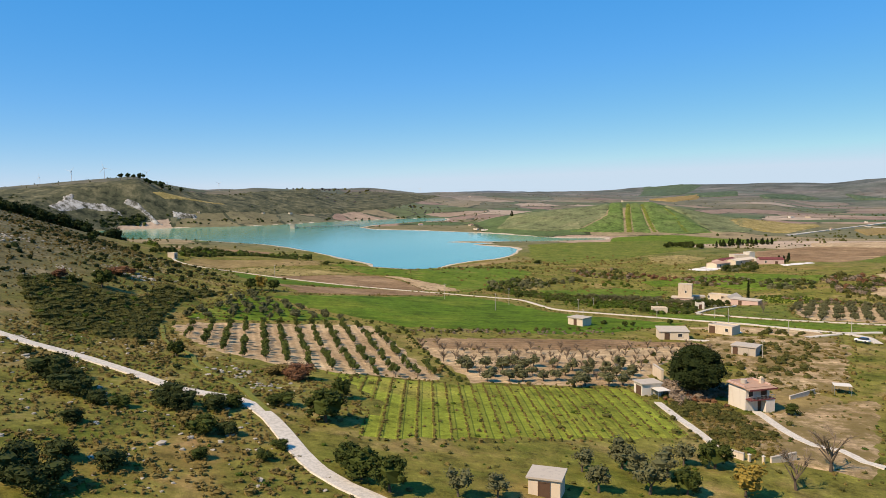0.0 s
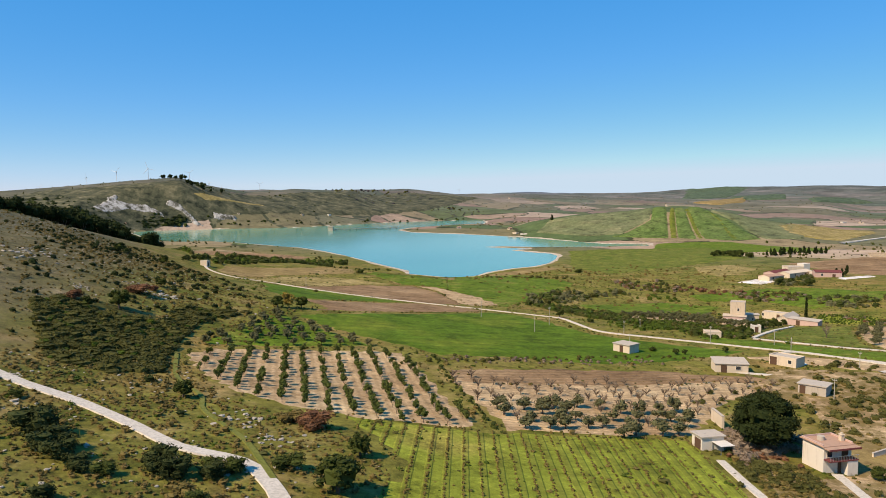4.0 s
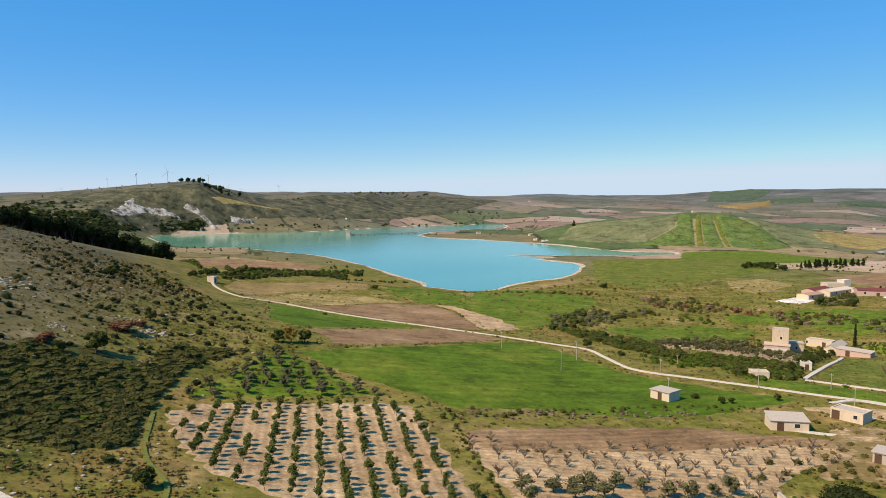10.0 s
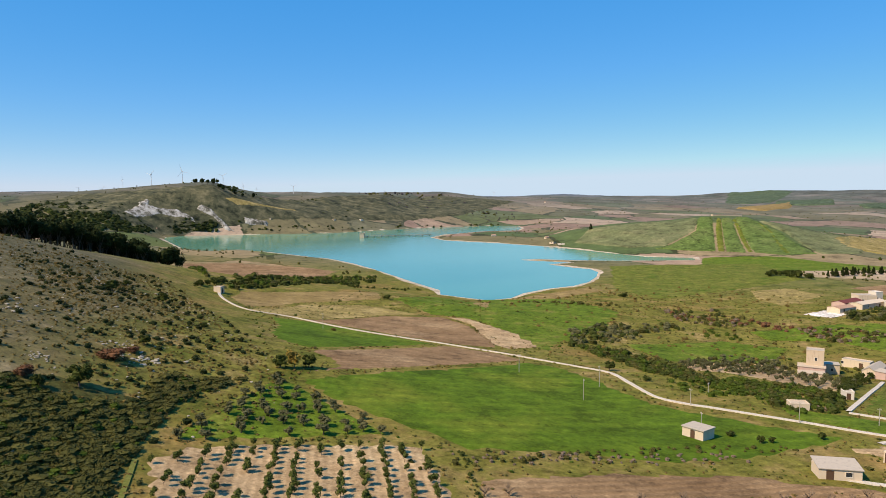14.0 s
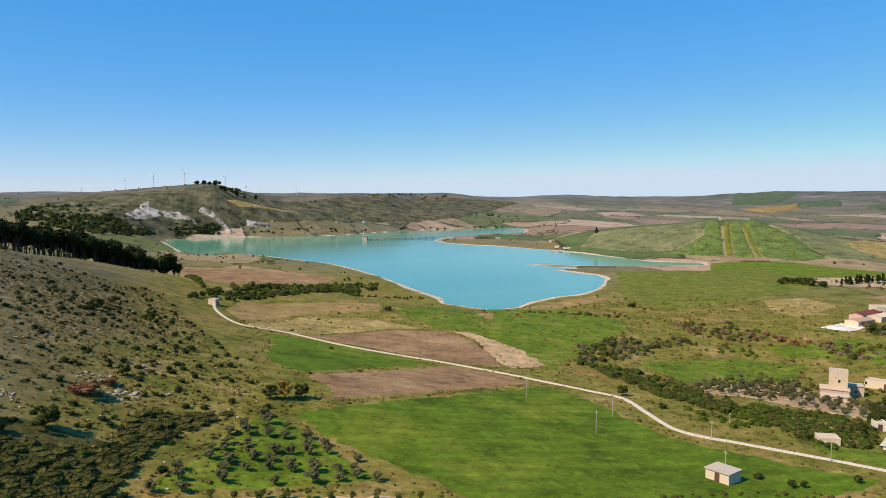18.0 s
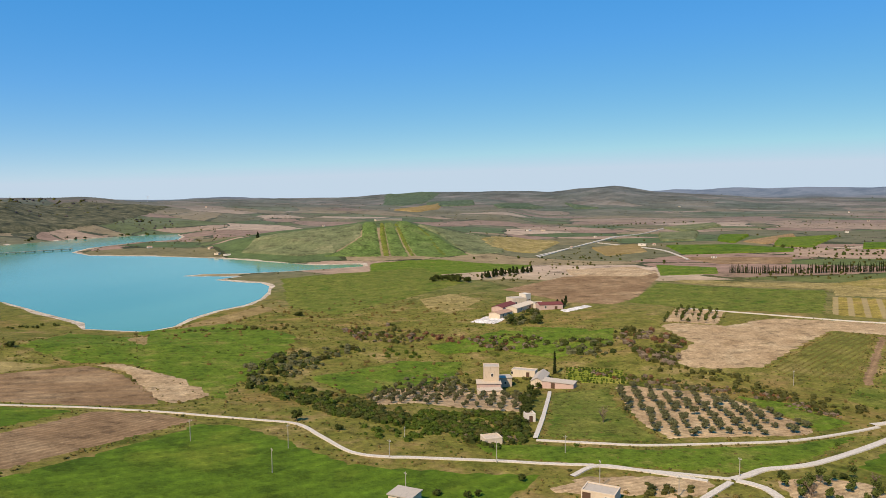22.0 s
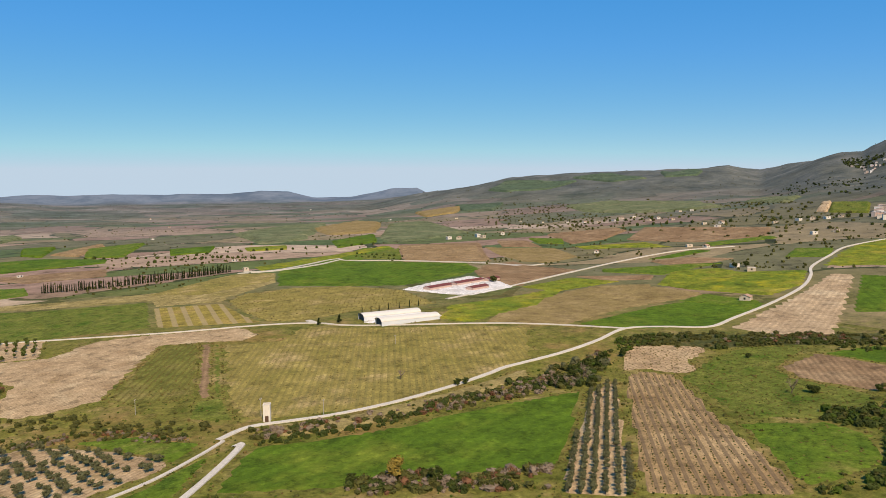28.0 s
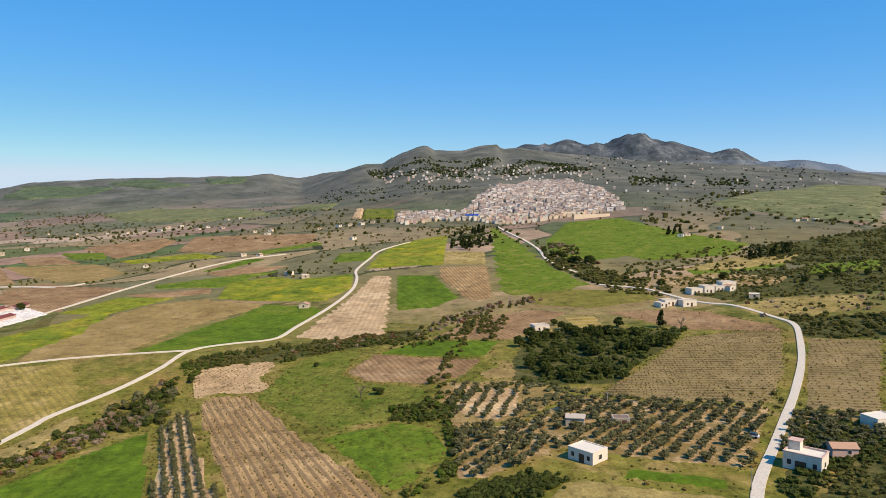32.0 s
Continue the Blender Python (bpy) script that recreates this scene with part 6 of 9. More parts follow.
vines("grey vineyard", 2.8, 2.8, 0.6, TWIGS, "bare grey vines in rows")


# ---- single trees and bushes ----
tree("pine_tree", 54.1, 141.3, 0.84)
tree("broadleaf_tree", -14.3, 100.5, 1.0)
tree("broadleaf_tree", -13.8, 115.1, 0.62)
tree("broadleaf_tree", -7.4, 79.8, 0.75)
tree("broadleaf_tree", -4.1, 77.0, 0.8)
tree("broadleaf_tree", -9.4, 83.8, 0.6)
tree("olive_tree", 19.9, 90.4, 0.85)
tree("olive_tree", 20.4, 83.5, 0.9)
tree("olive_tree", 25.7, 92.9, 1.0)
tree("olive_tree", 26.8, 89.1, 1.0)
tree("olive_tree", 26.8, 84.5, 1.05)
tree("olive_tree", 31.1, 91.1, 1.0)
tree("olive_tree", 35.2, 96.3, 0.8)
tree("broadleaf_tree", 39.5, 96.2, 0.85)
tree("broadleaf_tree", 31.7, 85.4, 0.65)
tree("autumn_tree", 39.4, 86.3, 0.9)
tree("bare_tree", 47.8, 90.2, 0.95)
tree("bare_tree", 57.1, 98.6, 1.15)
tree("olive_tree", 3.4, 77.8, 0.8)
tree("olive_tree", 7.8, 78.6, 0.75)
tree("broadleaf_tree", 67.3, 129.3, 0.45)
tree("autumn_tree", -55.9, 247.6, 0.95)
tree("broadleaf_tree", -52.6, 250.6, 0.75)
tree("broadleaf_tree", -59.0, 244.7, 0.7)
tree("broadleaf_tree", -86.6, 195.0, 1.0)
tree("broadleaf_tree", -133.2, 293.2, 0.8)
tree("broadleaf_tree", -150.6, 334.7, 0.5)
tree("broadleaf_tree", -121.0, 305.2, 0.75)
tree("broadleaf_tree", -92.4, 234.4, 0.62)
tree("broadleaf_tree", -91.3, 188.2, 0.55)
tree("broadleaf_tree", -93.3, 275.8, 0.35)
tree("broadleaf_tree", -46.6, 134.4, 0.62)
tree("broadleaf_tree", 39.3, 303.3, 0.68)
bush("bush", 49.0, 287.2, 1.2)
tree("cypress", 159.1, 351.3, 0.95)
tree("bare_tree", 126.8, 267.4, 0.8)
tree("broadleaf_tree", 278.2, 178.4, 0.55)
tree("bare_tree", 280.9, 202.9, 0.75)
tree("autumn_tree", 178.5, 167.1, 1.15)
tree("broadleaf_tree", 173.9, 176.7, 0.6)
tree("broadleaf_tree", 179.9, 156.4, 0.8)
tree("broadleaf_tree", 290.1, 30.2, 0.5)
tree("bare_tree", 283.9, 58.7, 0.9)
tree("broadleaf_tree", 341.4, 66.7, 0.45)
tree("conifer", 337.8, -107.8, 1.15)
tree("broadleaf_tree", 347.5, -89.2, 1.0)
tree("broadleaf_tree", 444.6, -232.5, 1.2)
tree("broadleaf_tree", 442.8, -180.5, 1.2)
tree("bare_tree", 333.6, -116.6, 1.1)
tree("broadleaf_tree", 571.0, 231.3, 1.0)
tree("broadleaf_tree", 642.9, 37.6, 1.0)
tree("broadleaf_tree", 638.7, 46.5, 0.8)
tree("broadleaf_tree", 281.0, 175.9, 0.5)
tree("broadleaf_tree", 62.6, 224.6, 0.35)
tree("broadleaf_tree", 65.4, 225.0, 0.3)
tree("broadleaf_tree", 78.7, 229.5, 0.35)
tree("conifer", 139, 1160, 1.3)
bush("dark_bush", -55.2, 106.3, 2.6, 0.9)
bush("dark_bush", -50.3, 100.8, 2.2, 0.9)
bush("dark_bush", -47.6, 98.5, 1.8, 1.0)
bush("dark_bush", -43.7, 95.8, 1.3, 1.0)
bush("bush", -41.0, 96.0, 1.2, 1.0)
bush("dark_bush", -35.9, 99.5, 2.0, 1.0)
bush("dark_bush", -33.2, 98.0, 1.8, 1.0)
bush("dark_bush", -29.5, 99.6, 1.5, 1.0)
bush("bush", -27.6, 102.7, 1.4, 1.0)
bush("bush", -27.9, 89.1, 1.8, 1.0)
bush("dark_bush", -25.0, 89.9, 1.2, 1.0)
bush("bush", -21.7, 105.9, 1.5, 1.0)
bush("russet_bush", -22.6, 126.0, 2.6, 0.9)
bush("scrub_bush", -26.7, 127.7, 1.5, 1.0)
bush("dark_bush", -43.0, 87.2, 1.3, 1.0)
bush("bush", -65.5, 118.9, 1.0, 1.0)
bush("scrub_bush", -30.1, 91.7, 1.6, 1.0)
bush("bush", -30.1, 101.6, 1.4, 1.0)
bush("bush", -18.8, 82.6, 1.0, 1.0)
bush("bush", -18.0, 87.0, 1.0, 1.0)
bush("dark_bush", -32.9, 74.7, 1.5, 1.0)
bush("dark_bush", -38.8, 75.1, 1.4, 1.0)
bush("dark_bush", -36.5, 67.2, 2.2, 0.9)
bush("bush", -25.9, 80.6, 1.0, 1.0)
bush("dark_bush", -40.0, 68.9, 2.6, 0.9)
bush("russet_bush", -91.0, 215.1, 2.6, 0.9)
bush("russet_bush", -96.1, 190.9, 2.0, 1.0)
bush("russet_bush", -91.0, 226.0, 1.4, 1.0)
bush("bush", -64.7, 471.2, 2.0, 1.0)
bush("bush", 86.4, 557.8, 2.6, 0.9)
bush("bush", 57.0, 228.9, 1.0, 1.0)
bush("fresh_bush", 136.9, 201.8, 1.6, 1.0)
bush("bush", 137.3, 208.2, 1.3, 1.0)
bush("bush", 150.6, 203.1, 1.0, 1.0)
bush("bush", 101.8, 355.2, 1.0, 1.0)
bush("bush", 285.9, 51.3, 2.0, 1.0)
bush("dark_bush", 103.1, 213.0, 1.0, 1.0)
bush("scrub_bush", -67.0, 342.6, 1.0, 1.0)

# ---- belts of trees ----
for row in range(5):
    for x, y in along_line([(-312 - row * 9, 402), (-312 - row * 9, 440), (-302 - row * 9, 490), (-286 - row * 9, 548), (-268 - row * 10, 590), (-254 - row * 10, 612)], 5.0, 3.0):
        tree("hill_pine", x, y, 2.2 * dice.uniform(0.75, 1.2), "pines behind the hill ridge")
for x, y in along_line([(474, 584), (490, 556), (516, 533), (553, 510), (603, 492)], 1.5, 0.6):
    tree("cypress", x, y, 0.72 * dice.uniform(0.75, 1.2), "row of cypresses by the fields")
for x, y in along_line([(376.2, 286.9), (382.5, 277.6), (392.2, 267.9)], 7, 2.0):
    tree("conifer", x, y, 0.6 * dice.uniform(0.75, 1.2), "conifers beside the barn")
for x, y in along_line([(410.6, 275.8), (426.0, 263.5), (443.1, 250.9)], 6, 1.5):
    tree("cypress", x, y, 0.5 * dice.uniform(0.75, 1.2), "conifers beside the barn")
for x, y in along_line([(231, 685), (243, 685), (255, 664)], 3.5, 4):
    tree("broadleaf_tree", x, y, 1.15 * dice.uniform(0.75, 1.2), "dark trees by the farm road")
for x, y in along_line([(279, 685), (315, 706), (349, 719)], 3.2, 2.0):
    tree("conifer", x, y, 0.8 * dice.uniform(0.75, 1.2), "dark trees by the farm road")
for x, y in along_line([(190.6, 458.9), (200.6, 458.1), (207.2, 449.5)], 6, 3):
    tree("broadleaf_tree", x, y, 0.8 * dice.uniform(0.75, 1.2), "trees at the farm")
for x, y in along_line([(241.9, 488.2), (252.6, 494.9)], 5, 2):
    tree("conifer", x, y, 0.7 * dice.uniform(0.75, 1.2), "trees at the farm")
for x, y in along_line([(335.2, -31.2), (342.4, -43.5), (340.1, -57.7), (338.0, -72.1), (324.8, -79.8)], 3.4, 5):
    tree("broadleaf_tree", x, y, 1.0 * dice.uniform(0.75, 1.2), "trees of the copse")
for x, y in along_line([(294.0, -17.5), (275.8, -16.1), (273.7, -27.4), (265.6, -35.1), (261.3, -39.8)], 3.4, 4):
    tree("broadleaf_tree", x, y, 0.9 * dice.uniform(0.75, 1.2), "trees of the copse")
for x, y in along_line([(306.3, -26.1), (305.7, -42.2), (303.1, -60.4), (299.9, -75.7), (309.0, -90.9)], 3.4, 5):
    tree("broadleaf_tree", x, y, 0.95 * dice.uniform(0.75, 1.2), "trees of the copse")
for x, y in along_line([(369.7, -65.0), (361.0, -65.5), (329.0, -66.9)], 6, 4):
    tree("broadleaf_tree", x, y, 0.8 * dice.uniform(0.75, 1.2), "trees of the copse")
for x, y in along_line([(694, -116), (682.2, -129.6), (702, -154)], 8, 6):
    tree("conifer", x, y, 1.1 * dice.uniform(0.75, 1.2), "pines below the town")
for x, y in along_line([(792, -157), (810, -183), (835, -204)], 8, 6):
    tree("conifer", x, y, 1.1 * dice.uniform(0.75, 1.2), "pines below the town")
for x, y in along_line([(617.8, -176.7), (568.4, -173.6), (545.1, -187.1)], 12, 8):
    tree("broadleaf_tree", x, y, 1.4 * dice.uniform(0.75, 1.2), "trees below the town")
for x, y in along_line([(504.1, -305.5), (510.8, -331.3), (522.1, -365.3)], 7, 3):
    tree("conifer", x, y, 1.0 * dice.uniform(0.75, 1.2), "dark trees on the slope")
for x, y in along_line([(683, -354), (683, -375)], 9, 4):
    tree("conifer", x, y, 1.2 * dice.uniform(0.75, 1.2), "dark trees on the slope")
for x, y in along_line([(280.1, 145.5), (290.8, 138.3), (301.5, 131.8)], 5, 3):
    tree("bare_tree", x, y, 0.8 * dice.uniform(0.75, 1.2), "trees by the stream")
for x, y in along_line([(289.4, 143.6), (320.1, 130.1), (337.8, 121.8)], 6, 3):
    tree("broadleaf_tree", x, y, 0.7 * dice.uniform(0.75, 1.2), "trees by the stream")
for x, y in along_line([(98.4, 270.0), (108.5, 285.0), (126.8, 312.5), (144.3, 336.8)], 5, 2.5):
    tree("broadleaf_tree", x, y, 0.65 * dice.uniform(0.75, 1.2), "trees by the lane")
for x, y in along_line([(-158.0, 413.9), (-150.8, 452.2), (-147.9, 548.7), (-116.5, 585.7)], 7, 4):
    tree("broadleaf_tree", x, y, 0.65 * dice.uniform(0.75, 1.2), "trees by the valley track")
for x, y in along_line([(-596, 1449), (-576, 1455), (-565, 1486)], 9, 6):
    tree("hill_pine", x, y, 1.7 * dice.uniform(0.75, 1.2), "pines on the hilltop")
for x, y in along_line([(-546, 1452), (-526, 1460), (-498, 1478)], 9, 12):
    tree("hill_pine", x, y, 1.6 * dice.uniform(0.75, 1.2), "pines on the hilltop")
for x, y in along_line([(407.4, -265.7), (411.3, -298.5), (409.4, -341.0)], 8, 8):
    tree("broadleaf_tree", x, y, 0.9 * dice.uniform(0.75, 1.2), "trees on the far slope")
for x, y in along_line([(308.0, -168.9), (298.2, -187.1), (280.8, -191.5)], 7, 5):
    tree("broadleaf_tree", x, y, 0.7 * dice.uniform(0.75, 1.2), "trees across the lane")


# ---- scrub, hedges and stones ----
def thicket(points, gap, wide, low, high):
    return [(x, y, dice.uniform(low, high)) for x, y in along_line(points, gap, wide)]



places = []
places += thicket([(196.5, 221.5), (205.1, 210.1), (214.6, 199.4), (229.6, 186.0), (255.3, 174.1), (275.4, 157.6), (280.1, 145.5)], 1.2, 2.2, 1.2, 3.0)
places += thicket([(370.7, 118.4), (383.0, 81.5), (372.5, 45.2), (377.7, 5.4)], 1.4, 4, 1.4, 3.2)
places += thicket([(358.4, 79.7), (378.5, 38.8), (358.1, 9.4), (411.0, -40.8)], 1.6, 4, 1.4, 3.2)
places += thicket([(252.9, 53.2), (244.0, 44.2), (255.9, 32.5), (267.9, 24.1)], 1.0, 3, 1.4, 3.0)
places += thicket([(-144.1, 451.5), (-132.5, 498.0), (-120.2, 602.7), (-104.6, 569.4)], 1.2, 5, 1.5, 3.5)
places += thicket([(-104.6, 569.4), (-59.4, 600.9)], 3, 4, 1.5, 2.5)
places += thicket([(272.0, 31.4), (271.2, 14.0), (275.5, -4.0), (257.4, -11.5)], 1.0, 3, 1.2, 2.6)
places += thicket([(180.3, 51.0), (183.7, 42.3), (183.0, 33.5), (177.7, 31.6)], 0.6, 4, 1.2, 2.8)
places += thicket([(-6.5, 197.0), (-2.6, 177.5), (3.3, 156.1), (7.3, 139.3)], 1.6, 0.7, 0.5, 1.3)
clump_mesh("thicket", places, GREEN, 6, 40, 0.13, 0.85, "green hedges and thickets along streams", "shrubs")
places = []
places += thicket([(199.1, 323.2), (206.1, 296.8), (203.5, 271.0), (207.3, 240.2)], 1.0, 7, 1.0, 2.6)
places += thicket([(-16.0, 187.6), (10.9, 199.6), (42.0, 214.9), (71.0, 221.2)], 1.3, 2.5, 0.6, 1.4)
places += thicket([(55.4, 169.1), (70.2, 176.9), (91.3, 180.7)], 0.9, 8, 0.6, 1.8)
places += thicket([(43.7, 116.3), (49.1, 115.6), (56.9, 124.9)], 0.7, 5, 0.6, 1.5)
places += thicket([(45.3, 139.5), (48.5, 130.8), (54.9, 132.7)], 0.6, 2.5, 0.8, 1.8)
places += thicket([(20.6, 527.0), (42.7, 521.9), (70.1, 508.0)], 1.5, 8, 1, 3)
places += thicket([(120.6, 359.0), (147.0, 348.6), (161.0, 358.4)], 1.0, 6, 1, 2.5)
places += thicket([(237.8, -1.3), (225.1, -25.5), (206.5, -54.3)], 1.2, 3, 0.8, 1.6)
places += thicket([(228.7, -69.2), (202.9, -61.9), (195.6, -63.5), (184.5, -79.4)], 1.3, 6, 0.8, 2.2)
clump_mesh("thicket", places, MAQUIS, 6, 40, 0.13, 0.85, "olive-brown thickets along banks", "shrubs")
places = []
places += thicket([(56.1, 283.1), (65.3, 275.1), (76.6, 271.4)], 0.9, 5, 1.2, 2.6)
places += thicket([(75.9, 291.2), (88.0, 285.1), (102.0, 282.2)], 0.8, 6, 1, 2.4)
places += thicket([(102.5, 425.0), (116.7, 417.1)], 1.2, 8, 1.5, 3)
clump_mesh("thicket", places, BRIGHT, 6, 40, 0.13, 0.85, "bright green thickets in the valley", "shrubs")
places = []
places += thicket([(126.4, 453.4), (144.8, 443.4), (160.3, 420.1)], 1.5, 8, 1.4, 3.2)
places += thicket([(47.9, 136.9), (52.0, 134.9), (54.9, 132.7)], 0.7, 3, 0.8, 1.8)
places += thicket([(383.1, 48.5), (386.2, 38.2), (389.2, 28.0)], 1.4, 3, 1.5, 3)
clump_mesh("thicket", places, RUSSET, 6, 40, 0.13, 0.85, "reddish brown thickets in the valley", "shrubs")
places = []
places += thicket([(-5.4, 192.8), (9.9, 200.2), (28.5, 204.6), (52.5, 212.6)], 0.9, 3, 0.5, 1.1)
places += thicket([(79.7, 274.1), (85.6, 264.2), (93.2, 258.5)], 0.7, 3, 0.8, 1.6)
clump_mesh("thicket", places, TWIGS, 6, 40, 0.13, 0.85, "pale dry reeds and bare thickets", "shrubs")
clump_mesh("thicket", [(x, y, dice.uniform(3.5, 8.0)) for x, y in scatter_in([(1769, -637), (1990, -915), (3523, -2129), (3031, -3045), (1590, -1712), (1048, -1083), (1222, -890), (1055, -540), (1561, -781)], 420, 0.0, True)], DARK, 6, 8, 0.14, 0.85, "dark evergreen woodland on a hill", "shrubs")
clump_mesh("thicket", [(x, y, dice.uniform(0.8, 2.2)) for x, y in scatter_in([(171.8, -45.4), (175.5, -69.0), (169.2, -76.3), (139.9, -39.4), (149.6, -15.9)], 220, 0.0, True)], MAQUIS, 6, 40, 0.14, 0.85, "olive-brown thicket of low trees", "shrubs")
clump_mesh("thicket", [(x, y, dice.uniform(1.0, 2.2)) for x, y in scatter_in([(196.4, -55.7), (177.5, -86.8), (169.2, -76.3), (174.5, -50.1), (179.8, -38.0)], 120, 0.0, True)], MAQUIS, 6, 40, 0.14, 0.85, "olive-brown thicket of low trees", "shrubs")
clump_mesh("thicket", [(x, y, dice.uniform(1.8, 4.0)) for x, y in scatter_in([(537.1, -157.3), (534.4, -206.7), (584.7, -327.3), (592, -431), (624, -649), (411.7, -382.0), (458.7, -268.9), (453.2, -196.9), (464.9, -154.7)], 520, 0.0, True)], MAQUIS, 6, 8, 0.14, 0.85, "olive-brown thicket of low trees", "shrubs")
clump_mesh("thicket", [(x, y, dice.uniform(2.0, 4.5)) for x, y in scatter_in([(963, -120), (939, -199), (846, -241), (632.7, -183.9), (667.0, -152.9), (809, -142)], 140, 0.0, True)], GREEN, 6, 8, 0.14, 0.85, "green thicket of low trees", "shrubs")
clump_mesh("thicket", [(x, y, dice.uniform(3.0, 6.5)) for x, y in scatter_in([(910, -457), (1177, -852), (1406, -1499), (629, -597), (604, -375), (744, -374)], 500, 0.0, True)], MAQUIS, 6, 8, 0.14, 0.85, "olive-brown thicket of low trees", "shrubs")
clump_mesh("thicket", [(x, y, dice.uniform(2.5, 6.0)) for x, y in scatter_in([(2101, 605), (1972, 64), (1116, -158), (815, -64), (959, 155), (1482, 460)], 500, 0.0, True)], MAQUIS, 6, 8, 0.14, 0.85, "olive-brown thicket of low trees", "shrubs")
clump_mesh("thicket", [(x, y, dice.uniform(1.6, 3.4)) for x, y in scatter_in([(453.2, -196.9), (462.7, -272.4), (428.6, -363.2), (415.7, -387.0), (345.1, -298.1), (375.0, -225.5), (379.2, -187.6), (417.6, -175.7)], 700, 0.0, True)], MAQUIS, 6, 8, 0.14, 0.85, "olive-brown thicket of low trees", "shrubs")
clump_mesh("thicket", [(x, y, dice.uniform(2.0, 4.2)) for x, y in scatter_in([(563.7, -360.0), (629, -597), (624, -649), (432.3, -407.9), (468.0, -313.9)], 700, 0.0, True)], MAQUIS, 6, 8, 0.14, 0.85, "olive-brown thicket of low trees", "shrubs")
clump_mesh("thicket", [(x, y, dice.uniform(1.6, 3.6)) for x, y in scatter_in([(333.6, -186.2), (297.3, -237.9), (257.5, -187.7), (288.5, -149.8)], 260, 0.0, True)], MAQUIS, 6, 40, 0.14, 0.85, "olive-brown thicket of low trees", "shrubs")
clump_mesh("thicket", [(x, y, dice.uniform(2.5, 5)) for x, y in scatter_in([(617.8, -176.7), (524.3, -180.2), (460.9, -183.8), (468.7, -148.0), (562.6, -155.1)], 300, 0.0, True)], MAQUIS, 6, 8, 0.14, 0.85, "olive-brown thicket of low trees", "shrubs")
clump_mesh("thicket", [(x, y, dice.uniform(2, 4)) for x, y in scatter_in([(478.3, -153.5), (435.7, -184.4), (413.1, -164.1), (438.3, -138.7)], 150, 0.0, True)], MAQUIS, 6, 8, 0.14, 0.85, "olive-brown thicket of low trees", "shrubs")
clump_mesh("thicket", [(x, y, dice.uniform(1.5, 3)) for x, y in scatter_in([(416.2, -32.3), (404.3, -52.1), (353.4, -24.2), (321.2, 10.3), (278.7, 27.0), (290.1, 30.2)], 170, 0.0, True)], MAQUIS, 6, 40, 0.14, 0.85, "olive-brown thicket of low trees", "shrubs")
clump_mesh("thicket", [(x, y, dice.uniform(1.2, 2.8)) for x, y in scatter_in([(193.6, -61.5), (177.5, -86.8), (164.6, -70.5), (160.0, -33.2), (151.4, -19.3), (154.4, -11.7), (182.8, -42.7)], 260, 0.0, True)], GREEN, 6, 40, 0.14, 0.85, "green thicket of low trees", "shrubs")
clump_mesh("thicket", [(x, y, dice.uniform(1.6, 4.0)) for x, y in scatter_in([(347.1, -35.1), (354.6, -62.2), (339.5, -89.1), (330.0, -117.3), (302.9, -89.7), (275.5, -51.4), (257.7, -37.6), (268.6, -7.8), (304.1, -19.6)], 420, 0.0, True)], GREEN, 6, 40, 0.14, 0.85, "green thicket of low trees", "shrubs")
clump_mesh("thicket", [(x, y, dice.uniform(1.4, 2.8)) for x, y in scatter_in([(182.8, 57.2), (188.1, 45.0), (180.6, 28.6), (173.4, 38.2)], 130, 0.0, True)], GREEN, 6, 40, 0.14, 0.85, "green thicket of low trees", "shrubs")
clump_mesh("thicket", [(x, y, dice.uniform(1.5, 2.6)) for x, y in scatter_in([(271.6, -2.2), (253.7, -18.7), (247.3, -6.2), (230.7, 16.4)], 60, 0.0, True)], OLIVE, 6, 40, 0.14, 0.85, "grey-green olive thicket", "shrubs")
clump_mesh("thicket", [(x, y, dice.uniform(1.4, 3.2)) for x, y in scatter_in([(374.1, 118.6), (393.5, 80.9), (397.8, 0.2), (368.9, 7.6), (367.1, 50.8), (357.2, 79.9), (359.5, 120.5)], 260, 0.0, True)], MAQUIS, 6, 40, 0.14, 0.85, "olive-brown thicket of low trees", "shrubs")
clump_mesh("thicket", [(x, y, dice.uniform(4, 9)) for x, y in scatter_in([(-795, 1344), (-634, 1265), (-583, 1262), (-562, 1109), (-675, 1119), (-807, 1230)], 330, 0.0, True)], DARK, 6, 16, 0.14, 0.85, "dark evergreen woodland on a hill", "shrubs")
clump_mesh("thicket", [(x, y, dice.uniform(5, 10)) for x, y in scatter_in([(-587, 1292), (-528, 1349), (-512, 1348), (-569, 1276)], 90, 0.0, True)], DARK, 6, 16, 0.14, 0.85, "dark evergreen woodland on a hill", "shrubs")
clump_mesh("thicket", [(x, y, dice.uniform(4, 8)) for x, y in scatter_in([(-531, 1443), (-371, 1867), (-195, 2114), (-315, 1592), (-484, 1374)], 260, 0.0, True)], GREEN, 6, 16, 0.14, 0.85, "green thicket of low trees", "shrubs")
clump_mesh("thicket", [(x, y, dice.uniform(0.8, 2.2)) for x, y in scatter_in([(108.0, 224.6), (116.5, 208.8), (78.6, 142.9), (72.6, 148.7), (65.7, 154.9), (73.4, 172.3)], 160, 0.0, True)], MAQUIS, 6, 40, 0.14, 0.85, "olive-brown thicket of low trees", "shrubs")
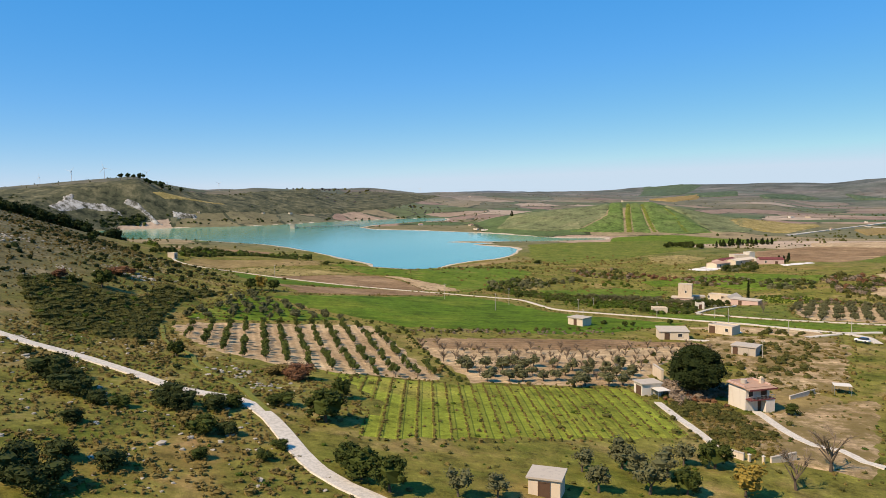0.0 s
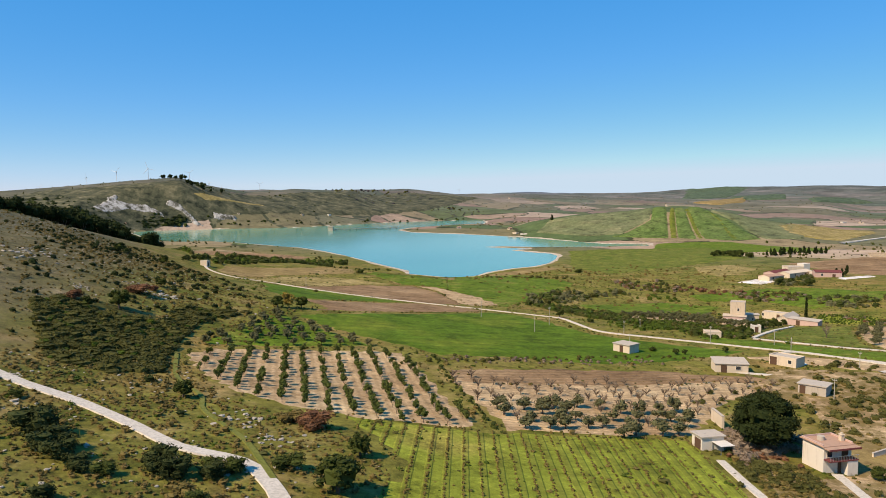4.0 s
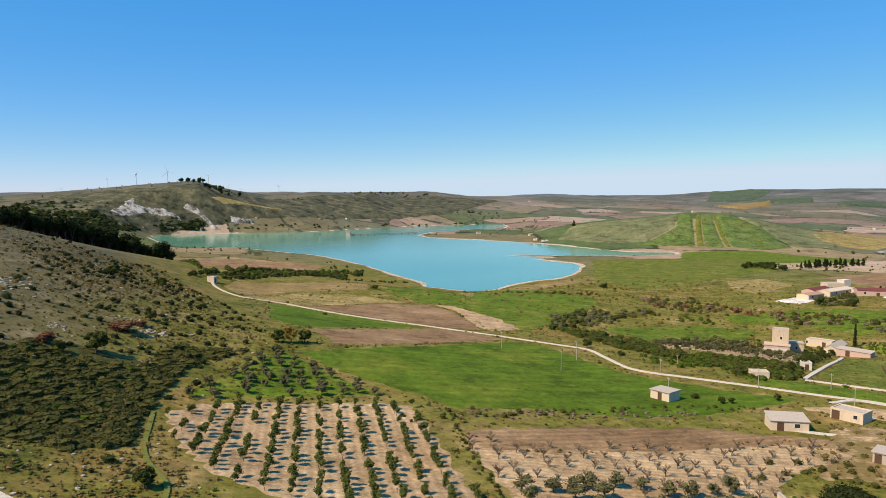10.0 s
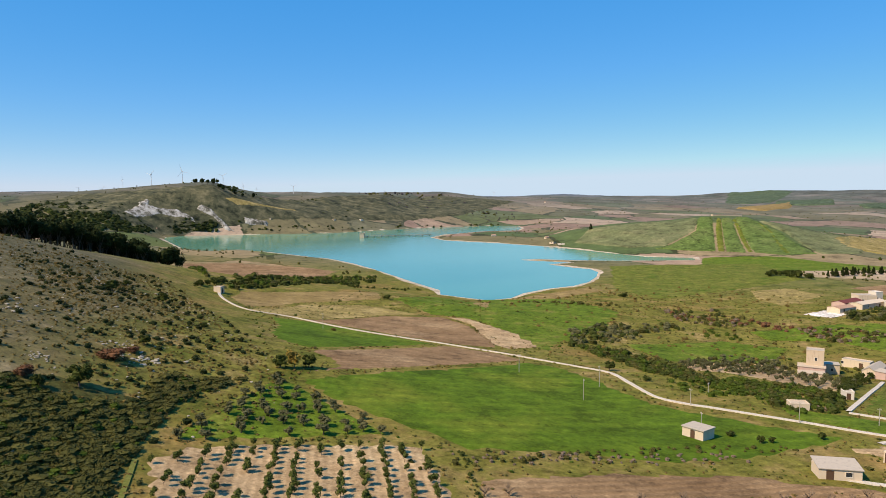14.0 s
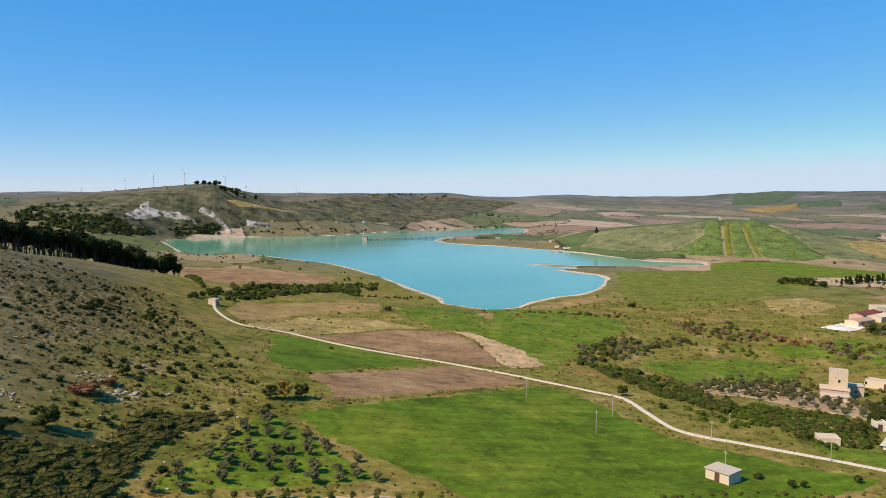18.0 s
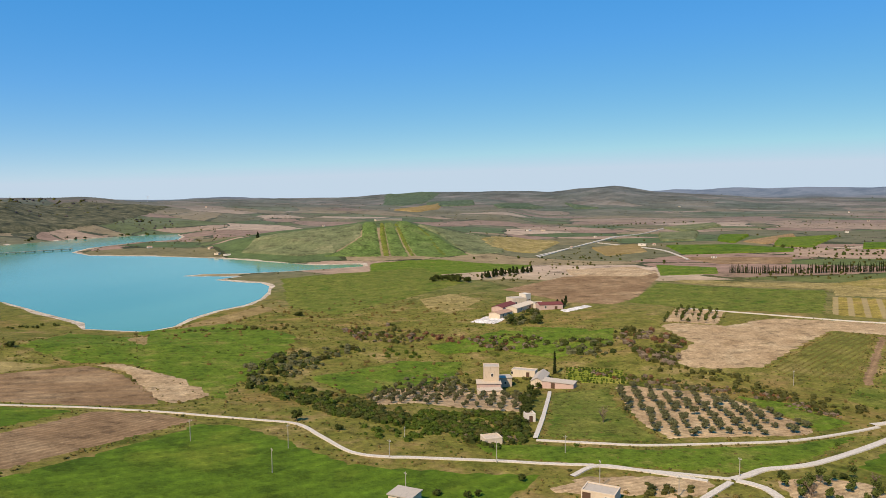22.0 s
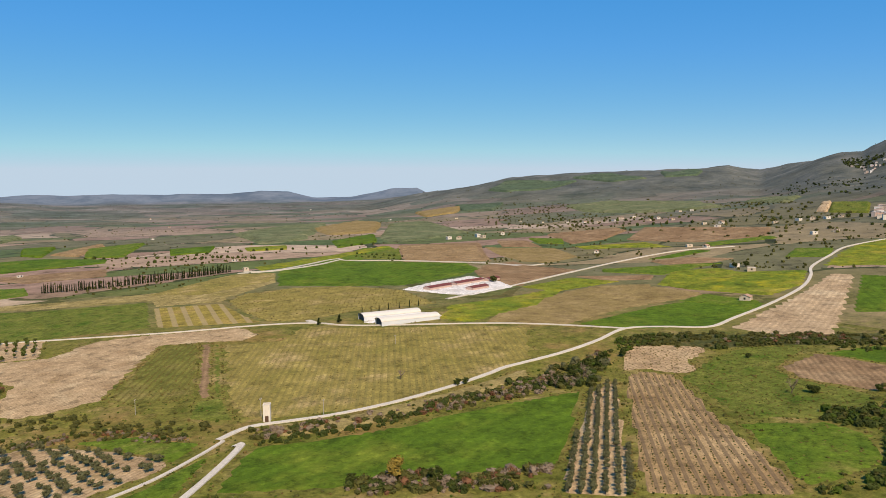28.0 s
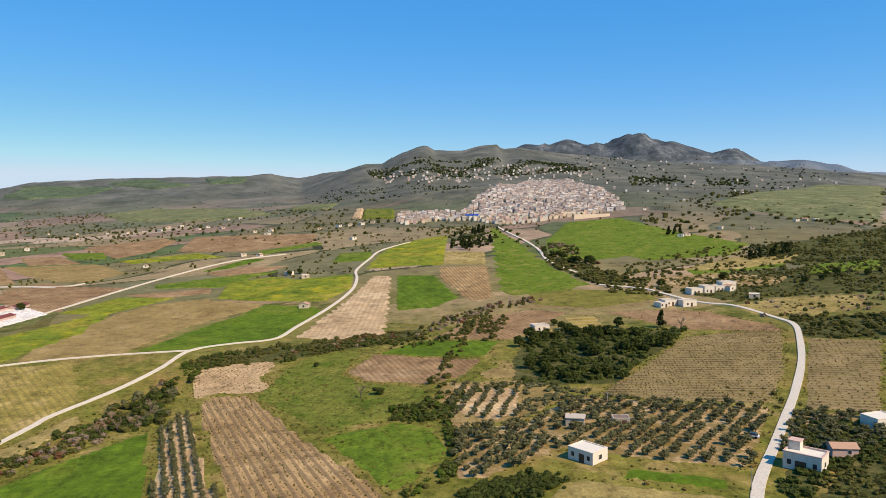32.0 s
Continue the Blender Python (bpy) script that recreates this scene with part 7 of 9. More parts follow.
clump_mesh("thicket", [(x, y, dice.uniform(0.7, 1.7)) for x, y in scatter_in([(43.3, 132.3), (57.1, 133.3), (56.9, 124.9), (59.1, 112.9), (42.2, 108.7)], 170, 0.0, True)], MAQUIS, 6, 40, 0.14, 0.85, "olive-brown thicket of low trees", "shrubs")
clump_mesh("thicket", [(x, y, dice.uniform(0.9, 2.0)) for x, y in scatter_in([(80.0, 302.5), (106.5, 283.3), (96.4, 257.8), (78.1, 262.7), (65.9, 282.7)], 300, 0.0, True)], BRIGHT, 6, 40, 0.14, 0.85, "bright green citrus and shrubs", "shrubs")
WOODS = [
    ([(35.6, 416.5), (56.2, 434.6), (87.6, 448.6), (99.2, 430.5), (75.9, 411.4), (52.8, 384.4), (31.8, 363.0)], 170, 1.6, 3.8, 'grove', 1),
    ([(34.7, 369.3), (56.1, 354.3), (66.2, 326.0), (74.7, 290.6), (65.6, 285.2), (52.7, 303.6), (40.8, 339.4)], 420, 1.4, 3.2, 'green', 1),
    ([(73.2, 286.5), (99.7, 294.4), (108.2, 279.1), (94.2, 255.0), (83.5, 252.6), (75.9, 265.8)], 260, 1.0, 2.8, 'green', 1),
    ([(97.7, 490.2), (129.8, 494.5), (143.0, 462.1), (125.9, 433.5), (101.3, 454.3)], 150, 1.2, 3.0, 'bare', 1),
    ([(154.4, 432.6), (178.1, 432.7), (188.8, 414.4), (174.7, 395.1), (152.0, 406.2)], 130, 1.2, 3.0, 'bare', 1),
    ([(181.4, 404.3), (206.6, 398.8), (211.5, 381.2), (193.0, 357.0), (177.3, 367.8)], 80, 1.8, 4.0, 'grove', 1),
    ([(218.7, 398.9), (241.9, 403.7), (236.3, 359.0), (200.5, 323.5), (197.9, 340.8), (210.2, 370.1)], 150, 1.8, 4.2, 'bare', 1),
    ([(197.0, 477.7), (228.1, 491.3), (208.3, 447.6), (188.1, 452.5)], 45, 2.4, 4.6, 'grove', 1),
    ([(167.8, 352.3), (179.1, 331.0), (192.2, 295.9), (201.2, 277.4), (202.8, 244.3), (194.1, 241.2), (192.2, 273.5), (183.2, 291.6), (172.1, 325.0)], 380, 0.7, 2.0, 'bare', 1),
    ([(70.2, 340.7), (100.0, 375.7), (130.0, 383.5), (119.9, 345.7), (87.3, 314.2), (73.7, 323.3)], 70, 1.4, 2.6, 'grove', 1),
    ([(-270.4, 639.9), (-163.4, 465.7), (-170.3, 566.7), (-156.6, 613.1), (-135.0, 667.7), (-107.7, 685.3), (-101.0, 633.7), (-128.9, 516.9), (-140.2, 452.4), (-151.5, 429.8)], 420, 2.0, 5.0, 'green', 1),
    ([(209.1, 228.4), (222.6, 211.2), (244.0, 191.4), (274.8, 166.2), (307.9, 142.9), (345.9, 129.9), (330.2, 123.7), (282.5, 135.1), (262.8, 155.0), (238.1, 177.0), (216.2, 200.1), (200.8, 221.3)], 620, 1.0, 2.9, 'bare', 1),
    ([(311.2, 148.1), (337.6, 134.2), (325.5, 124.6), (284.2, 126.8), (281.3, 140.3)], 60, 2.2, 4.4, 'grove', 1),
    ([(171.9, 179.4), (184.1, 168.9), (189.2, 145.7), (196.9, 128.4), (181.4, 127.6), (174.9, 150.7), (167.1, 171.2)], 240, 1.2, 3.4, 'bare', 1),
    ([(276.5, 170.8), (290.7, 157.3), (306.8, 147.0), (326.5, 131.0), (373.1, 121.6), (384.1, 103.9), (374.5, 99.0), (345.3, 118.7), (310.1, 126.1), (285.2, 142.7), (264.2, 162.1)], 460, 1.0, 3.0, 'green', 1),
    ([(371.8, 78.4), (388.9, 48.4), (387.5, 12.9), (421.5, -23.6), (441.5, -56.5), (452.8, -96.8), (438.0, -91.7), (423.3, -52.8), (397.0, -18.6), (371.3, 17.3), (371.6, 51.4)], 360, 1.2, 3.2, 'bare', 1),
    ([(242.2, 41.0), (212.5, 47.2), (195.5, 57.5), (190.3, 69.2), (188.4, 66.8), (193.4, 53.6), (210.6, 43.7), (237.4, 38.7)], 260, 0.9, 2.6, 'green', 1),
    ([(260.4, 53.3), (268.4, 32.6), (243.3, 36.8), (247.9, 50.7)], 90, 1.4, 3.4, 'green', 1),
    ([(451.7, -177.6), (469.1, -262.5), (463.2, -319.9), (445.8, -382.0), (376.7, -302.0), (381.6, -231.8), (403.1, -181.8)], 190, 1.4, 3.4, 'grove', 0),
    ([(374.1, -179.3), (371.0, -221.7), (351.9, -273.1), (320.6, -236.9), (327.1, -195.0), (341.2, -166.9)], 120, 1.2, 3.0, 'bare', 0),
    ([(681.5, -195.1), (666.3, -230.8), (541.8, -192.9), (532.7, -164.9), (623.7, -179.5)], 200, 1.8, 4.2, 'bare', 0),
    ([(834.2, -160.3), (870.5, -217.2), (678.6, -146.9), (686.7, -113.7)], 110, 2.4, 5.0, 'dark', 0),
    ([(581.9, -369.2), (575.3, -415.7), (503.4, -347.4), (502.8, -307.1)], 90, 2.0, 4.5, 'dark', 0),
    ([(-819.0, 1225.9), (-808.9, 1304.0), (-712.0, 1263.3), (-626.8, 1215.7), (-579.8, 1213.3), (-542.2, 1040.1), (-634.0, 1082.4), (-774.2, 1160.2)], 420, 5, 11, 'dark', 0),
    ([(-584.2, 1312.3), (-572.8, 1334.3), (-535.2, 1344.6), (-503.3, 1338.0), (-566.8, 1295.6)], 130, 4, 9, 'dark', 0),
    ([(-565.8, 1437.3), (-573.8, 1597.8), (-512.2, 1527.3), (-475.8, 1525.2), (-509.5, 1452.8)], 90, 4, 8, 'dark', 0),
    ([(-382.2, 1873.0), (-411.8, 2597.2), (-181.1, 2468.5), (-93.3, 2195.2), (-200.8, 1936.4), (-288.9, 1834.3)], 260, 5, 10, 'heath', 0),
    ([(-477.0, 1358.8), (-335.0, 1479.0), (-197.4, 1662.7), (6.5, 1819.6), (6.4, 1794.3), (-194.0, 1634.6), (-326.4, 1441.4), (-474.2, 1350.9)], 160, 3, 7, 'dark', 0),
    ([(-355.3, 1811.3), (-252.0, 2111.6), (7.0, 2030.1), (104.9, 1853.3), (-77.4, 1833.0), (-275.4, 1749.9)], 160, 3, 7, 'heath', 0),
    ([(2248.9, -349.1), (2198.5, -444.8), (2089.7, -591.1), (2027.7, -747.6), (1996.2, -918.1), (1836.2, -940.5), (1772.5, -801.5), (1794.1, -615.3), (1833.9, -441.8), (2090.9, -349.3)], 1500, 3.5, 7.5, 'dark', 0),
    ([(1656.1, -918.2), (1636.5, -1057.3), (1496.1, -971.7), (1403.4, -773.2)], 110, 5, 9, 'dark', 0),
    ([(1583.6, -1103.8), (1584.8, -1245.5), (1446.7, -1125.8), (1411.8, -985.6)], 60, 5, 9, 'dark', 0),
    ([(2267.1, -142.1), (1949.4, -286.4), (1710.4, -403.9), (1586.7, -474.3), (1202.1, -289.0), (1322.0, -156.5), (2011.2, -142.9)], 220, 3, 6, 'dark', 0),
]
MIXES = {"grove": ((OLIVE, 0.5, "grey-green olive thicket"), (GREEN, 0.3, "green thicket of low trees"), (MAQUIS, 0.2, "olive-brown thicket of low trees")),
         "green": ((GREEN, 0.45, "green thicket of low trees"), (BRIGHT, 0.3, "bright green leafy thicket"), (MAQUIS, 0.25, "olive-brown thicket of low trees")),
         "bare": ((MAQUIS, 0.4, "olive-brown thicket of low trees"), (TWIGS, 0.33, "bare pale brown thicket"), (RUSSET, 0.09, "reddish brown thicket"), (GREEN, 0.18, "green thicket of low trees")),
         "dark": ((DARK, 0.6, "dark evergreen woodland"), (GREEN, 0.4, "green woodland")),
         "heath": ((MAQUIS, 0.5, "olive-brown heath on a hill"), (HEATH, 0.5, "dull purplish leafless woodland"))}
for ring, count, low, high, mix, near in WOODS:
    for material, share, label in MIXES[mix]:
        places = [(x, y, dice.uniform(low, high) * (0.6 if dice.random() < 0.35 else 1.0)) for x, y in scatter_in(ring, int(count * share) + 3, 0.0, count > 100)]
        clump_mesh("thicket", places, material, 6, 40 if near else 10, 0.13, 0.9, label, "shrubs")
FAR_ROWS = [
    ([(741, 791), (743, 661), (801, 640), (851, 560), (927, 480)], 14, 3.0, 5.0),
    ([(758, 431), (732, 369)], 9, 2.5, 3.5),
    ([(791, 446), (762, 380)], 9, 2.5, 3.5),
    ([(688, 654), (742, 608), (733, 538)], 7, 2.5, 4.5),
    ([(899, 1423), (1097, 1523), (1213, 1488)], 22, 3, 5),
    ([(1145, 179), (1109, 62), (1076, -7), (1066, -70)], 20, 3, 6),
    ([(1083, -40), (1050, -100), (1034, -146)], 10, 3, 6),
    ([(366, 899), (471, 860), (515, 723)], 24, 2.5, 4),
    ([(1533, 331), (1336, 216), (1225, 65)], 16, 3, 6),
]
for line, gap, low, high in FAR_ROWS:
    clump_mesh("tree_row", thicket(line, gap, 1.5, low, high), GREEN, 6, 10, 0.14, 1.1, "row of dark trees between far fields", "trees")
HILLSIDE_RING = [(-201.6, 331.7), (-193.8, 365.8), (-165.2, 406.7), (-98.2, 307.6), (-58.4, 245.2), (-48.9, 245.6), (-63.4, 227.2), (-67.5, 202.6), (-65.6, 180.3)]
MACCHIA = [(-99.5, 179.1), (-98.1, 188.6), (-87.5, 187.9), (-75.2, 194.2), (-78.4, 217.3), (-64.8, 225.9), (-59.4, 239.6), (-68.9, 201.4), (-65.5, 178.5), (-56.0, 153.1), (-63.2, 143.1), (-75.0, 142.9)]
SLOPE_BELOW = [(-76.1, 130.1), (-48.4, 120.3), (-27.1, 105.7), (-19.2, 94.9), (-12.8, 81.7), (-7.0, 74.5), (-38.7, 64.8)]
SLOPE_ABOVE = [(-138.1, 239.1), (-164.6, 354.4), (-95.5, 271.7), (-54.5, 238.2), (-48.6, 198.2), (-62.4, 176.3), (-47.3, 127.2), (-29.0, 113.3), (-42.5, 119.2), (-78.6, 134.3)]
LOW_MEADOWS = [(-11.1, 530.9), (54.7, 640.4), (157.2, 648.8), (186.4, 507.6), (162.2, 411.0), (120.6, 359.0), (60.2, 323.2), (26.9, 365.6)]
BANK = [(-59.4, 166.5), (-38.7, 136.2), (-23.8, 131.7), (-14.6, 121.2), (-8.5, 111.9), (-13.9, 96.3), (-18.2, 91.1), (-27.0, 103.4), (-38.4, 111.7), (-69.9, 127.7), (-81.0, 136.2), (-70.0, 168.1)]
UPPER_HILL = [(-150, 130), (-90, 150), (-75, 240), (-110, 300), (-150, 390), (-230, 380), (-300, 300), (-290, 180), (-220, 110)]
places = [(x, y, dice.uniform(0.25, 0.75) * (1.8 if dice.random() < 0.12 else 1)) for ring, count in ((UPPER_HILL, 5200), (HILLSIDE_RING, 2600), (SLOPE_ABOVE, 1500), (SLOPE_BELOW, 1300), (BANK, 1500)) for x, y in scatter_in(ring, count)]
clump_mesh("scrub", places, SCRUB, 5, 9, 0.26, 0.75, "dry olive-brown scrub dotted over the hillside", "scrub")
places = [(x, y, dice.uniform(1.2, 3.4)) for x, y in scatter_in(MACCHIA, 800)]
clump_mesh("scrub", places, MAQUIS, 7, 60, 0.11, 0.5, "dense dark green scrub on the lower slope", "scrub")
places = [(x, y, dice.uniform(0.7, 2.2)) for ring, count in ((MACCHIA, 50), (SLOPE_ABOVE, 110), (HILLSIDE_RING, 260), (UPPER_HILL, 260)) for x, y in scatter_in(ring, count + 1)]
clump_mesh("scrub", places, DARK, 6, 36, 0.14, 0.8, "dark evergreen scrub on the slope", "scrub")
places = [(x, y, dice.uniform(0.8, 1.8)) for x, y in scatter_in(MACCHIA, 150, 0.2)]
clump_mesh("scrub", places, BRIGHT, 6, 36, 0.14, 0.8, "fresh green scrub on the lower slope", "scrub")
places = [(x, y, dice.uniform(0.8, 2.6)) for x, y in scatter_in(LOW_MEADOWS, 240)]
clump_mesh("scrub", places, SCRUB, 6, 16, 0.2, 0.8, "olive-brown bushes on low meadows", "scrub")
places = [(x, y, dice.uniform(0.9, 2.4)) for x, y in scatter_in([(46.5, 146.0), (52.0, 152.0), (58.0, 150.0), (66.0, 150.0), (60.0, 141.0), (52.0, 136.5), (46.5, 130.0), (47.0, 138.0)], 90, 0.2)]
clump_mesh("bare_bushes", places, TWIGS, 5, 60, 0.12, 0.9, "leafless reddish-brown bushes beside the hut and pine", "bushes")
places = [(x, y, dice.uniform(0.5, 1.5)) for x, y in scatter_in(RINGS["house weeds"][0], 260, 0.2, True)]
clump_mesh("scrub", places, SCRUB, 5, 30, 0.15, 0.7, "olive-brown weeds and low bushes on a neglected plot", "scrub")
places = [(x, y, dice.uniform(0.5, 1.3)) for x, y in scatter_in([(46.0, 131.0), (57.0, 131.0), (57.5, 118.0), (54.0, 104.0), (46.5, 101.0), (43.5, 105.0)], 240, 0.2)]
clump_mesh("scrub", places, SCRUB, 5, 30, 0.15, 0.7, "dense low weeds in the garden below the house", "scrub")
LIMESTONE = wall_material("limestone", (0.4, 0.35, 0.27), (0.24, 0.21, 0.16))
places = [(x, y, dice.uniform(0.25, 0.9) * (2 if dice.random() < 0.05 else 1)) for ring, count in ((UPPER_HILL, 420), (HILLSIDE_RING, 200), (SLOPE_ABOVE, 120), (SLOPE_BELOW, 110), (BANK, 60)) for x, y in scatter_in(ring, count + 2)]
CHALK = wall_material("pale limestone", (0.44, 0.41, 0.35), (0.12, 0.11, 0.09))
for name, count in (("limestone cliff", 420), ("upper cliff", 60), ("right cliff", 120), ("low cliff", 60)):
    clump_mesh("limestone_crag", [(x, y, dice.uniform(1.5, 5.5)) for x, y in scatter_in(RINGS[name][0], count, -3.0)], CHALK, 5, 0, 0.3, 0.5, "broken pale limestone crags on the hillside", "rocks")
clump_mesh("stones", places, LIMESTONE, 5, 0, 0.3, 0.5, "pale limestone rocks scattered over the hillside", "rocks")

clump_mesh("rock_outcrop", [(-89.2 + dice.gauss(0, 3.5), 223.6 + dice.gauss(0, 3.5), dice.uniform(0.35, 1.6)) for k in range(26)], LIMESTONE, 6, 0, 0.3, 0.45, "pale limestone outcrop breaking through the slope", "rock")
clump_mesh("rock_outcrop", [(-128.0 + dice.gauss(0, 5.0), 220.3 + dice.gauss(0, 5.0), dice.uniform(0.4, 1.7)) for k in range(40)], LIMESTONE, 6, 0, 0.3, 0.45, "pale limestone outcrop breaking through the slope", "rock")
clump_mesh("rock_outcrop", [(-125.9 + dice.gauss(0, 3.5), 231.6 + dice.gauss(0, 3.5), dice.uniform(0.4, 1.3)) for k in range(20)], LIMESTONE, 6, 0, 0.3, 0.45, "pale limestone outcrop breaking through the slope", "rock")
clump_mesh("rock_outcrop", [(-93.9 + dice.gauss(0, 2.4), 228.2 + dice.gauss(0, 2.4), dice.uniform(0.4, 1.2)) for k in range(22)], LIMESTONE, 6, 0, 0.3, 0.45, "pale limestone outcrop breaking through the slope", "rock")
clump_mesh("rock_outcrop", [(-87.4 + dice.gauss(0, 2.2), 221.9 + dice.gauss(0, 2.2), dice.uniform(0.4, 1.3)) for k in range(22)], LIMESTONE, 6, 0, 0.3, 0.45, "pale limestone outcrop breaking through the slope", "rock")
clump_mesh("rock_outcrop", [(-100.0 + dice.gauss(0, 1.2), 202.1 + dice.gauss(0, 1.2), dice.uniform(0.35, 0.8)) for k in range(26)], LIMESTONE, 6, 0, 0.3, 0.45, "pale limestone outcrop breaking through the slope", "rock")
clump_mesh("rock_outcrop", [(-35.1 + dice.gauss(0, 2.7), 124.9 + dice.gauss(0, 2.7), dice.uniform(0.35, 1.2)) for k in range(26)], LIMESTONE, 6, 0, 0.3, 0.45, "pale limestone outcrop breaking through the slope", "rock")
clump_mesh("rock_outcrop", [(-27.4 + dice.gauss(0, 1.7), 117.1 + dice.gauss(0, 1.7), dice.uniform(0.35, 0.8)) for k in range(26)], LIMESTONE, 6, 0, 0.3, 0.45, "pale limestone outcrop breaking through the slope", "rock")
clump_mesh("rock_outcrop", [(-72.8 + dice.gauss(0, 0.8), 129.4 + dice.gauss(0, 0.8), dice.uniform(0.35, 0.8)) for k in range(26)], LIMESTONE, 6, 0, 0.3, 0.45, "pale limestone outcrop breaking through the slope", "rock")

# ---- special buildings ----
def barn_vault(x, y, angle, length, width):
    """A long white tunnel barn with a vaulted sheet roof; dark sheets paint the shade in its open ends."""
    root = new("tunnel_barn")
    bm = bmesh.new()
    for s in (-1, 1):
        box(bm, -length / 2, s * width / 2 - 0.1, -0.8, length / 2, s * width / 2 + 0.1, 2.0)
    part("side_wall", bm, PAINTED, root)
    bm = bmesh.new()
    arcs = []
    for e in (-length / 2 - 0.3, length / 2 + 0.3):
        for lift in (0, 0.12):
            arcs.append([bm.verts.new((e, (width / 2 + 0.2) * math.cos(math.pi * k / 10), 2.0 + lift + 1.7 * math.sin(math.pi * k / 10))) for k in range(11)])
    for a, b, turn in ((1, 3, 0), (0, 2, 1), (0, 1, 0), (2, 3, 1)):
        for k in range(10):
            f = (arcs[a][k], arcs[b][k], arcs[b][k + 1], arcs[a][k + 1])
            bm.faces.new(f if not turn else f[::-1])
    part("roof", bm, WHITEROOF, root, "white vaulted sheet roof")
    # a dark sheet set inside each open end as the shade within
    for e in (-1, 1):
        bm = bmesh.new()
        vs = [bm.verts.new((e * (length / 2 - 0.6), (width / 2 - 0.2) * math.cos(math.pi * k / 10), 1.9 + 1.6 * math.sin(math.pi * k / 10))) for k in range(11)]
        vs += [bm.verts.new((e * (length / 2 - 0.6), -width / 2 + 0.2, -0.5)), bm.verts.new((e * (length / 2 - 0.6), width / 2 - 0.2, -0.5))]
        bm.faces.new(vs)
        part("end_screen", bm, ENDSHADE, root, "dark sheet painted as shade in the open end")
    root.matrix_world = pose(x, y, ground_z(x, y), 0, 0, angle)
    return tagged(root, "long white tunnel barn with a vaulted roof", "barn", "white barns")


def villa_top(x, y, angle, w, d, h):
    """What stands on the villa's roof terrace: a stair hut and a reddish coping."""
    villa = [ob for ob in scene.objects if ob.name.split(".")[0] == "villa"][0]
    bm = bmesh.new()
    box(bm, -w / 2 + 0.3, d / 2 - 3.0, h + 0.06, -w / 2 + 3.0, d / 2 - 0.3, h + 2.3)
    part("stair_hut", bm, WHITE, villa)
    bm = bmesh.new()
    box(bm, -w / 2 + 0.1, d / 2 - 3.2, h + 2.3, -w / 2 + 3.2, d / 2 - 0.1, h + 2.45)
    part("hut_roof", bm, PINK, villa)
    bm = bmesh.new()
    for q in ((-w / 2 - 0.08, -d / 2 - 0.08, w / 2 + 0.08, -d / 2 + 0.3), (-w / 2 - 0.08, d / 2 - 0.3, w / 2 + 0.08, d / 2 + 0.08), (-w / 2 - 0.08, -d / 2 + 0.3, -w / 2 + 0.3, d / 2 - 0.3), (w / 2 - 0.3, -d / 2 + 0.3, w / 2 + 0.08, d / 2 - 0.3)):
        box(bm, q[0], q[1], h + 0.284, q[2], q[3], h + 0.55)
    part("coping", bm, PINK, villa, "faded reddish coping")


# dark colour standing for shade inside the barn's open ends
ENDSHADE = plain("dark end shade", (0.1, 0.1, 0.095), 0.9)


def balcony_house(x, y, angle):
    """The two-storey house with a terracotta terrace roof, a chimney and a covered balcony."""
    w, d, h = 6.2, 5.6, 5.2
    root = building("country_house", "two-storey cream house with balcony and terracotta roof terrace", x, y, angle, w, d, h, "slab", WHITE, TILE,
                    [(0, -1.8, 3.2, 1.1, 1.2, "window"), (0, 1.4, 0.0, 2.4, 2.3, "door"), (0, 1.6, 2.95, 1.2, 1.9, "door")], eave=0.45)
    bm = bmesh.new()
    box(bm, -w / 2, -d / 2 - 1.7, 2.75, w / 2 + 0.2, -d / 2, 2.95)
    balcony = part("balcony", bm, REDROOF, root, "maroon-edged balcony slab")
    bm = bmesh.new()
    for k in range(19):
        u = -w / 2 + 0.03 + k * (w + 0.1) / 18
        box(bm, u, -d / 2 - 1.66, 2.95, u + 0.04, -d / 2 - 1.62, 3.8)
    box(bm, -w / 2, -d / 2 - 1.68, 3.8, w / 2 + 0.2, -d / 2 - 1.6, 3.86)
    part("railing", bm, STEEL, balcony)
    bm = bmesh.new()
    box(bm, -w / 2 - 0.5, -d / 2 - 1.9, h - 0.12, w / 2 + 0.5, -d / 2 - 0.46, h + 0.1)
    part("canopy", bm, TILE, root)
    bm = bmesh.new()
    box(bm, -w / 2 - 0.5, -d / 2 - 1.98, h - 0.2, w / 2 + 0.5, -d / 2 - 1.9, h + 0.14)
    part("fascia", bm, REDROOF, root, "maroon canopy edge")
    bm = bmesh.new()
    box(bm, 0.9, -d / 2 - 1.6, -0.5, w / 2 + 0.1, -d / 2, 2.75)
    part("porch", bm, WHITE, root, "whitewashed ground-floor porch")
    for a0, b0, c0, e0 in ((-w / 2 - 0.3, -d / 2, -w / 2 - 0.1, d / 2), (w / 2 + 0.1, -d / 2, w / 2 + 0.3, d / 2), (-w / 2 - 0.1, d / 2 - 0.2, w / 2 + 0.1, d / 2)):
        bm = bmesh.new()
        box(bm, a0, b0, h + 0.1, c0, e0, h + 0.55)
        part("parapet", bm, PINK, root)
    bm = bmesh.new()
    box(bm, w / 2 - 0.95, -1.2, h, w / 2 - 0.25, -0.5, h + 1.35)
    box(bm, w / 2 - 1.05, -1.3, h + 1.35, w / 2 - 0.15, -0.4, h + 1.47)
    box(bm, w / 2 - 0.8, -1.05, h + 1.47, w / 2 - 0.4, -0.65, h + 1.75)
